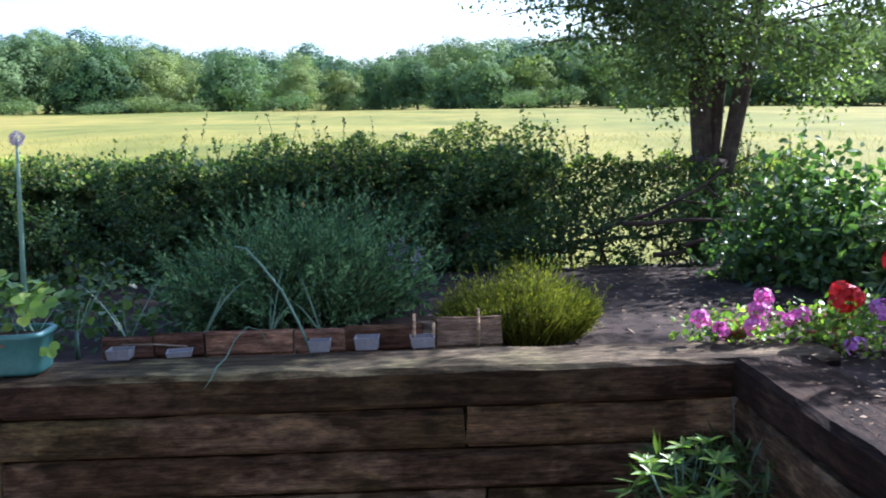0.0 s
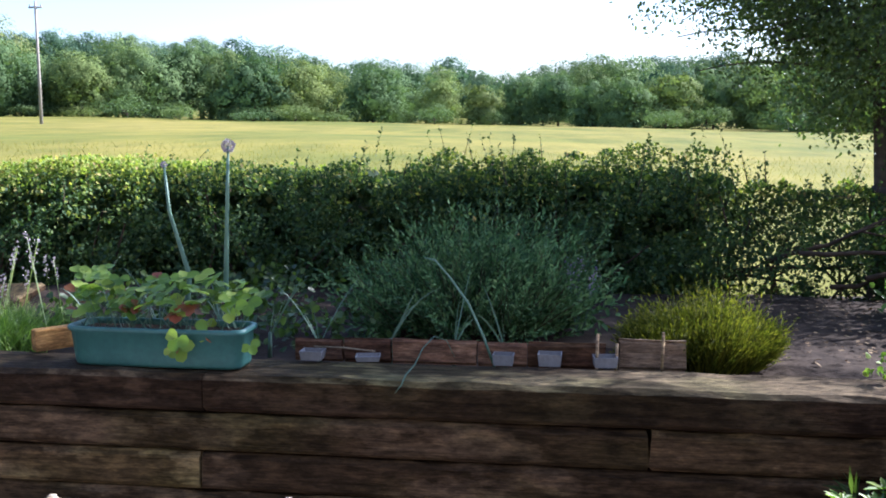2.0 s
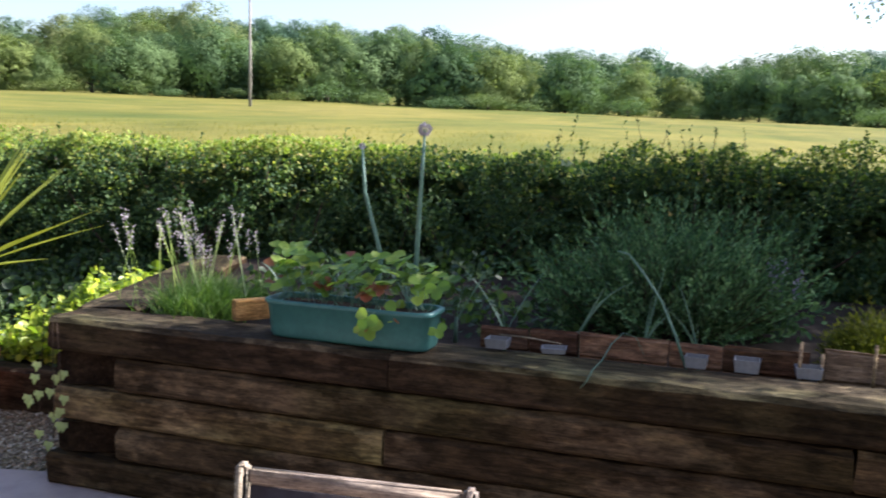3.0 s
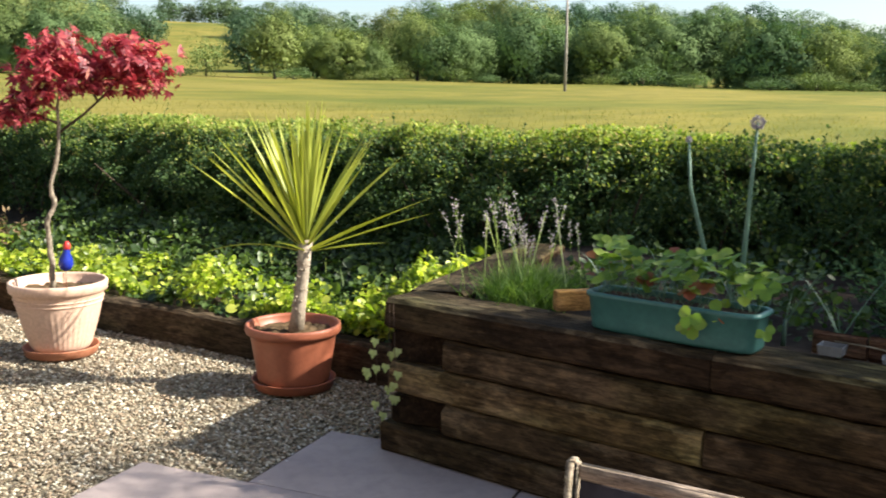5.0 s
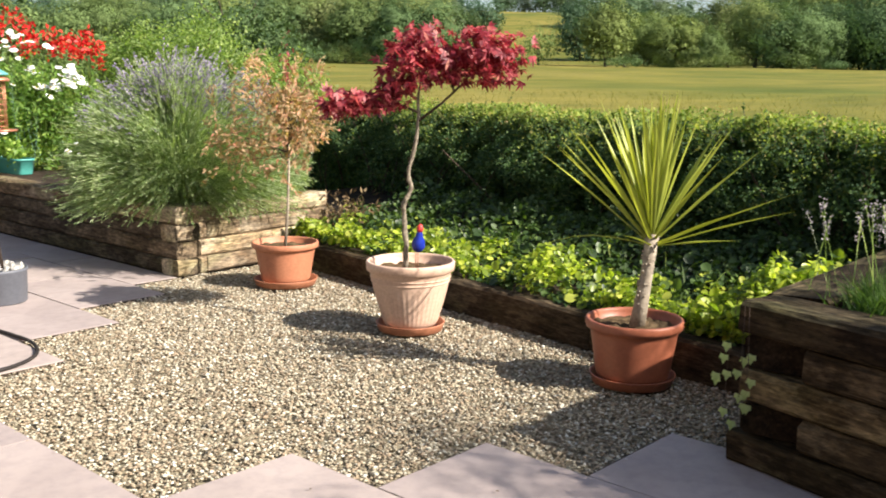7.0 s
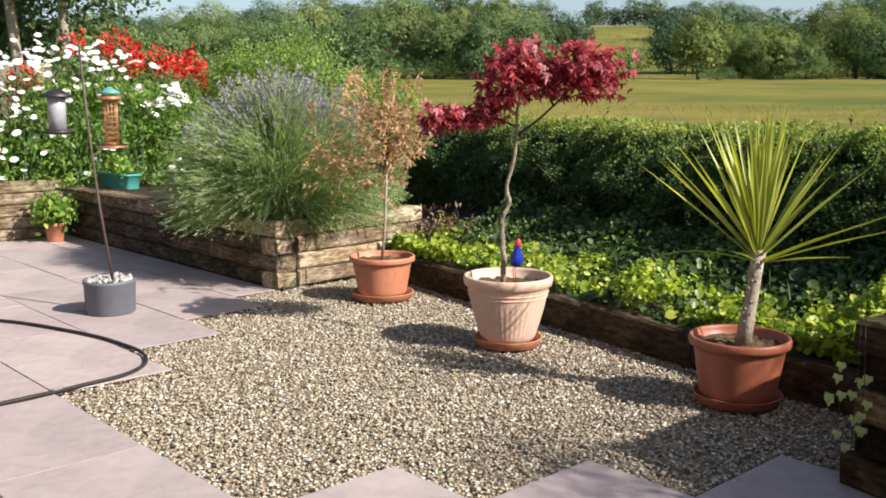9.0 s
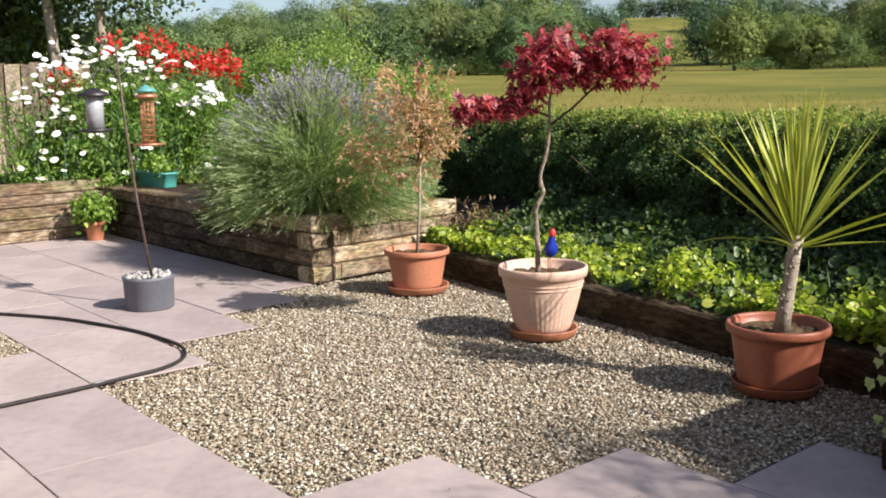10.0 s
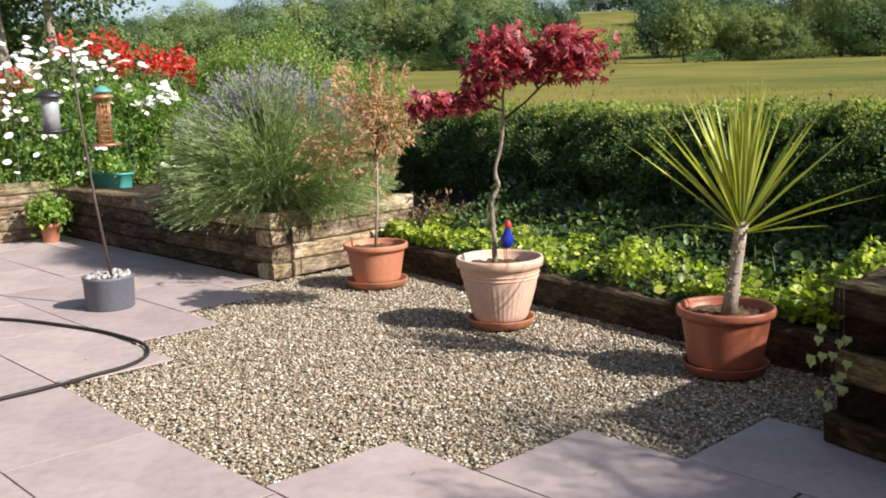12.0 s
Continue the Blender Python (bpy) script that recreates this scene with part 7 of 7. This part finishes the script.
def build_hose():
    pts = [(-4.80, -0.75), (-4.85, -0.2), (-4.96, 0.20), (-5.08, 0.55), (-5.22, 0.82), (-5.45, 0.925), (-5.81, 0.865), (-6.40, 0.575), (-6.79, 0.285), (-7.15, -0.15), (-7.3, -0.7)]
    hose = thing("garden_hose", "thin dark garden hose lying in a loop on the slabs", "hose", (-5.4, 0.9, 0.012))
    cu = bpy.data.curves.new("hose_run", "CURVE")
    cu.dimensions, cu.bevel_depth, cu.bevel_resolution, cu.resolution_u = "3D", 0.0098, 4, 10
    sp = cu.splines.new("BEZIER")
    sp.bezier_points.add(len(pts) - 1)
    for b, (px, py) in zip(sp.bezier_points, pts):
        b.co = (px + 5.4, py - 0.9, 0.0)
        b.handle_left_type = b.handle_right_type = "AUTO"
    tmp = bpy.data.objects.new("hose_run", cu)
    me = bpy.data.meshes.new_from_object(tmp)
    bpy.data.objects.remove(tmp)
    me.materials.clear()
    me.shade_smooth()
    link_mesh("hose_run", me, M["rubber"], hose)


build_hose()


def build_drain():
    p = grid(-4.6, -0.35)
    cover = thing("drain_cover", "small round dark drain cover set in the paving", "drain cover", (p[0], p[1], 0.002))
    bm = bmesh.new()
    lathe(bm, [(0.11, -0.004), (0.11, 0.004), (0.10, 0.007), (0.08, 0.005)], 32)
    part("lid", bm, M["dark_metal"], cover)


build_drain()


def build_chair():
    chair = thing("garden_chair", "folding garden chair with limed timber frame and dark sling back", "chair", (-0.718, 1.375, 0.0), 6)
    w, h = 0.19, 0.778
    lean = Matrix.Rotation(-0.1, 4, "X")
    for s in (-1, 1):
        bm = bmesh.new()
        box(bm, s * w - 0.011, s * w + 0.011, -0.012, 0.014, 0.0, h, 0.006)
        bmesh.ops.transform(bm, matrix=lean, verts=bm.verts)
        part("back_post", bm, M["chair"], chair)
        bm = bmesh.new()
        box(bm, s * (w - 0.03) - 0.011, s * (w - 0.03) + 0.011, -0.46, -0.43, 0.0, 0.41, 0.004)
        part("front_leg", bm, M["chair"], chair)
    for z0, z1 in ((h - 0.034, h - 0.006), (0.36, 0.39)):
        bm = bmesh.new()
        box(bm, -w + 0.011, w - 0.011, -0.006, 0.008, z0, z1, 0.004)
        bmesh.ops.transform(bm, matrix=lean, verts=bm.verts)
        part("rail", bm, M["chair"], chair)
    bm = bmesh.new()
    box(bm, -w + 0.014, w - 0.014, -0.002, 0.003, 0.391, h - 0.035, 0.001)
    bmesh.ops.transform(bm, matrix=lean, verts=bm.verts)
    part("back_sling", bm, M["mesh_cloth"], chair, "dark woven sling")
    bm = bmesh.new()
    box(bm, -w + 0.014, w - 0.014, -0.46, 0.02, 0.40, 0.408, 0.002)
    part("seat_sling", bm, M["mesh_cloth"], chair, "dark woven seat")


build_chair()


# ---- fence and trees at the garden's far end ----
def build_fence():
    fence = thing("board_fence", "weathered vertical board fence behind the flower bed", "fence", (-14.2, -2.5, 0.3))
    rng = np.random.default_rng(74)
    for k in range(39):
        bm = timber(rng, 0.13, 0.02, 1.55 + rng.normal() * 0.015, 0.0015, 0.05)
        bmesh.ops.rotate(bm, verts=bm.verts, cent=(0, 0, 0), matrix=Matrix.Rotation(radians(90), 3, "Z"))
        ob = part("board", bm, M["fence"], fence, smooth=False)
        ob.location = (0.03 if k % 2 else 0.0, 0.1 * k * 1.02, 0)
    for z in (0.35, 1.15):
        bm = timber(rng, 4.5, 0.04, 0.09, 0.002, 0.3)
        bmesh.ops.rotate(bm, verts=bm.verts, cent=(0, 0, 0), matrix=Matrix.Rotation(radians(90), 3, "Z"))
        ob = part("rail", bm, M["fence"], fence, smooth=False)
        ob.location = (-0.06, 0, z)


build_fence()


def build_near_tree(where, height, spread, seed, label, mat, quads, leaf, trunk_r, clear=0.3, name="tree"):
    rng = np.random.default_rng(seed)
    tree = thing(name, label, "tree", where)
    bm = bmesh.new()
    pts, w = limb(bm, rng, (0, 0, -0.1), (0, 0, 1), height * 0.75, trunk_r, trunk_r * 0.4, 0.05, 7)
    for _ in range(9):
        limb(bm, rng, pts[rng.integers(4, 8)], (rng.normal(), rng.normal(), 0.7), spread * 0.4, trunk_r * 0.35, trunk_r * 0.08, 0.15, 5)
    part("trunk", bm, M["bark_pale"] if trunk_r > 0.09 else M["bark"], tree, "pale blotched trunk" if trunk_r > 0.09 else "dark branching trunk")
    m = 90
    d = rand_dirs(rng, m) * rng.random((m, 1)) ** 0.4
    c = d * [spread / 2, spread / 2, height * (1 - clear) / 2] + [0, 0, height * (1 + clear) / 2]
    k = quads // m
    P = (c[:, None] + rng.normal(size=(m, k, 3)) * spread * 0.075).reshape(-1, 3)
    s = rng.uniform(0.7, 1.3, len(P)) * leaf
    scatter("crown", [leaves(P, rand_dirs(rng, len(P)) + [0, 0, -0.3], unit(rand_dirs(rng, len(P)) + [0.2, 0, 0.8]), s, s * 0.62)], mat, tree)


build_near_tree((-13.8, 4.5, 0.1), 2.1, 2.2, 81, "spreading apple tree behind the lavender", M["apple"], 34000, 0.05, 0.06, 0.2)
build_near_tree((-14.8, 6.1, 0.2), 1.6, 1.7, 82, "bushy fruit tree behind the lavender", M["apple"], 22000, 0.06, 0.06, 0.05)
build_near_tree((-15.6, 2.8, 0.1), 2.1, 2.6, 83, "leafy bush behind the red flowers", M["far"], 26000, 0.065, 0.06, 0.02)
build_near_tree((-16.95, 1.43, 0.1), 8.0, 4.0, 84, "tall tree with a pale blotched trunk", M["tree"], 22000, 0.11, 0.11, 0.45)
build_near_tree((-16.9, 2.15, 0.1), 8.0, 3.6, 85, "tall tree with a pale trunk and low branches", M["tree"], 22000, 0.1, 0.10, 0.3)
build_near_tree((-19.5, 0.5, 0.1), 7.0, 3.2, 86, "dense dark tree behind the fence", M["tree"], 20000, 0.15, 0.16, 0.02)
build_near_tree((-19.0, -4.0, 0.1), 7.0, 5.5, 87, "dense dark tree beyond the fence", M["tree"], 16000, 0.15, 0.16, 0.02)
for k, (x, y) in enumerate(((-24, 9), (-21, 5.2))):
    build_near_tree((x, y, float(land(x, y))), 2.0, 3.4, 90 + k, "rounded hedgerow tree at the meadow's near corner", M["far2"], 22000, 0.1, 0.08, 0.02)


# ---- small things ----
def build_purple_sprigs():
    rng = np.random.default_rng(95)
    plant = thing("sage_plant", "small sage with violet flower spikes beside the rosemary", "sage", (-0.10, 3.7, 0.57))
    for k in range(7):
        tip = Vector((rng.normal() * 0.06, rng.normal() * 0.04, rng.uniform(0.18, 0.3)))
        bm = bmesh.new()
        tube(bm, [(tip.x * 0.2, tip.y * 0.2, 0), (tip.x * 0.7, tip.y * 0.7, tip.z * 0.6), tip], [0.003, 0.0025, 0.0015], 5)
        part("stem", bm, M["stalk"], plant)
        m = 34
        P = np.array(tip) + rng.normal(size=(m, 3)) * [0.007, 0.007, 0.022]
        s = rng.uniform(0.008, 0.015, m)
        v, t = leaves(P, rand_dirs(rng, m) + [0, 0, 0.4], rand_dirs(rng, m), s, s * 0.7)
        link_mesh("flower_spike", fast_mesh("flower_spike", v, t), M["lav_flower"], plant, "violet flowers")["kind"] = "stuff"
    m = 130
    P = rng.normal(size=(m, 3)) * [0.07, 0.05, 0.05] + [0, 0, 0.1]
    s = rng.uniform(0.025, 0.045, m)
    scatter("foliage", [broad(P, rand_dirs(rng, m) + [0, 0, 0.3], rand_dirs(rng, m) + [0, 0, 0.6], s, s * 0.5)], M["rosemary"], plant)


build_purple_sprigs()


def build_joint_moss():
    """Moss and grit caught in the slab joints."""
    rng = np.random.default_rng(96)
    lines = [-1.77, -1.17, -0.57, 0.03, 0.62]
    n = 2600
    u = rng.uniform(-6.8, 1.2, n)
    v = rng.choice(lines, n) + rng.normal(size=n) * 0.004
    patch = np.array([noise.noise((a * 1.6, b * 3.0, 6.0)) for a, b in zip(u, v)])
    gap = ((v > -0.7) & (u > np.select([v < -0.3, v < 0.3], [-1.9, -2.4], -2.9)) & (u < np.select([v < -0.3, v < 0.3], [0.1, 0.5], 1.0)))
    ok = (patch > 0.02) & ~gap
    u, v = u[ok], v[ok]
    xy = np.array([grid(a, b) for a, b in zip(u, v)])
    P = np.column_stack([xy, np.full(len(u), -0.008)])
    s = rng.uniform(0.006, 0.013, len(P))
    ob = scatter("joint_moss", [leaves(P, rand_dirs(rng, len(P)) + [0, 0, 0.6], rand_dirs(rng, len(P)), s, s * 0.8)], M["tuft"])
    tagged(ob, "tiny moss tufts in the joints between slabs", "moss", kind="stuff")


build_joint_moss()


def build_fallen_leaves():
    rng = np.random.default_rng(97)
    n = 26
    P = np.stack([rng.uniform(-5.8, -2.2, n), rng.uniform(0.6, 2.7, n), np.full(n, 0.009)], 1)
    s = rng.uniform(0.01, 0.02, n)
    ob = scatter("fallen_leaves", [broad(P, rand_dirs(rng, n) * [1, 1, 0.12], unit(rand_dirs(rng, n) * 0.3 + [0, 0, 1]), s, s * 0.6)], M["dry"])
    tagged(ob, "scattered small dry leaves on gravel and slabs", "fallen leaves", kind="stuff")


build_fallen_leaves()


def build_hose_fitting():
    place = (-5.045, 0.44, 0.012)
    ob = thing("hose_connector", "pale plastic connector clipped on the garden hose", "connector", place, 108)
    bm = bmesh.new()
    tube(bm, [(-0.03, 0, 0), (-0.028, 0, 0), (-0.01, 0, 0), (0.012, 0, 0), (0.03, 0, 0)], [0.0125, 0.0145, 0.016, 0.0145, 0.0125], 14)
    part("sleeve", bm, M["white_tub"], ob)


build_hose_fitting()


def build_bed_greens():
    """Low herbs and seedlings that cover the earth behind the trough."""
    rng = np.random.default_rng(98)
    n = 2200
    x, y = rng.uniform(-2.2, -0.75, n), rng.uniform(3.25, 4.55, n)
    lump = np.array([noise.noise((a * 4.0, b * 4.0, 12.0)) for a, b in zip(x, y)])
    ok = (lump > -0.12) & (x > -2.3 + (y - 2.8) * -0.2)
    x, y, lump = x[ok], y[ok], lump[ok]
    n = len(x)
    P = np.stack([x, y, 0.58 + rng.random(n) * np.clip(0.08 + 0.2 * lump, 0.02, 0.2)], 1)
    s = rng.uniform(0.02, 0.045, n)
    ob = scatter("bed_greens", [round_leaves(P, rand_dirs(rng, n) + [0, -0.2, 0.2], unit(rand_dirs(rng, n) * 0.7 + [0, -0.2, 0.8]), s, s * 0.7)], M["under"])
    tagged(ob, "low green herbs and seedlings covering the bed", "herbs", kind="stuff")


build_bed_greens()
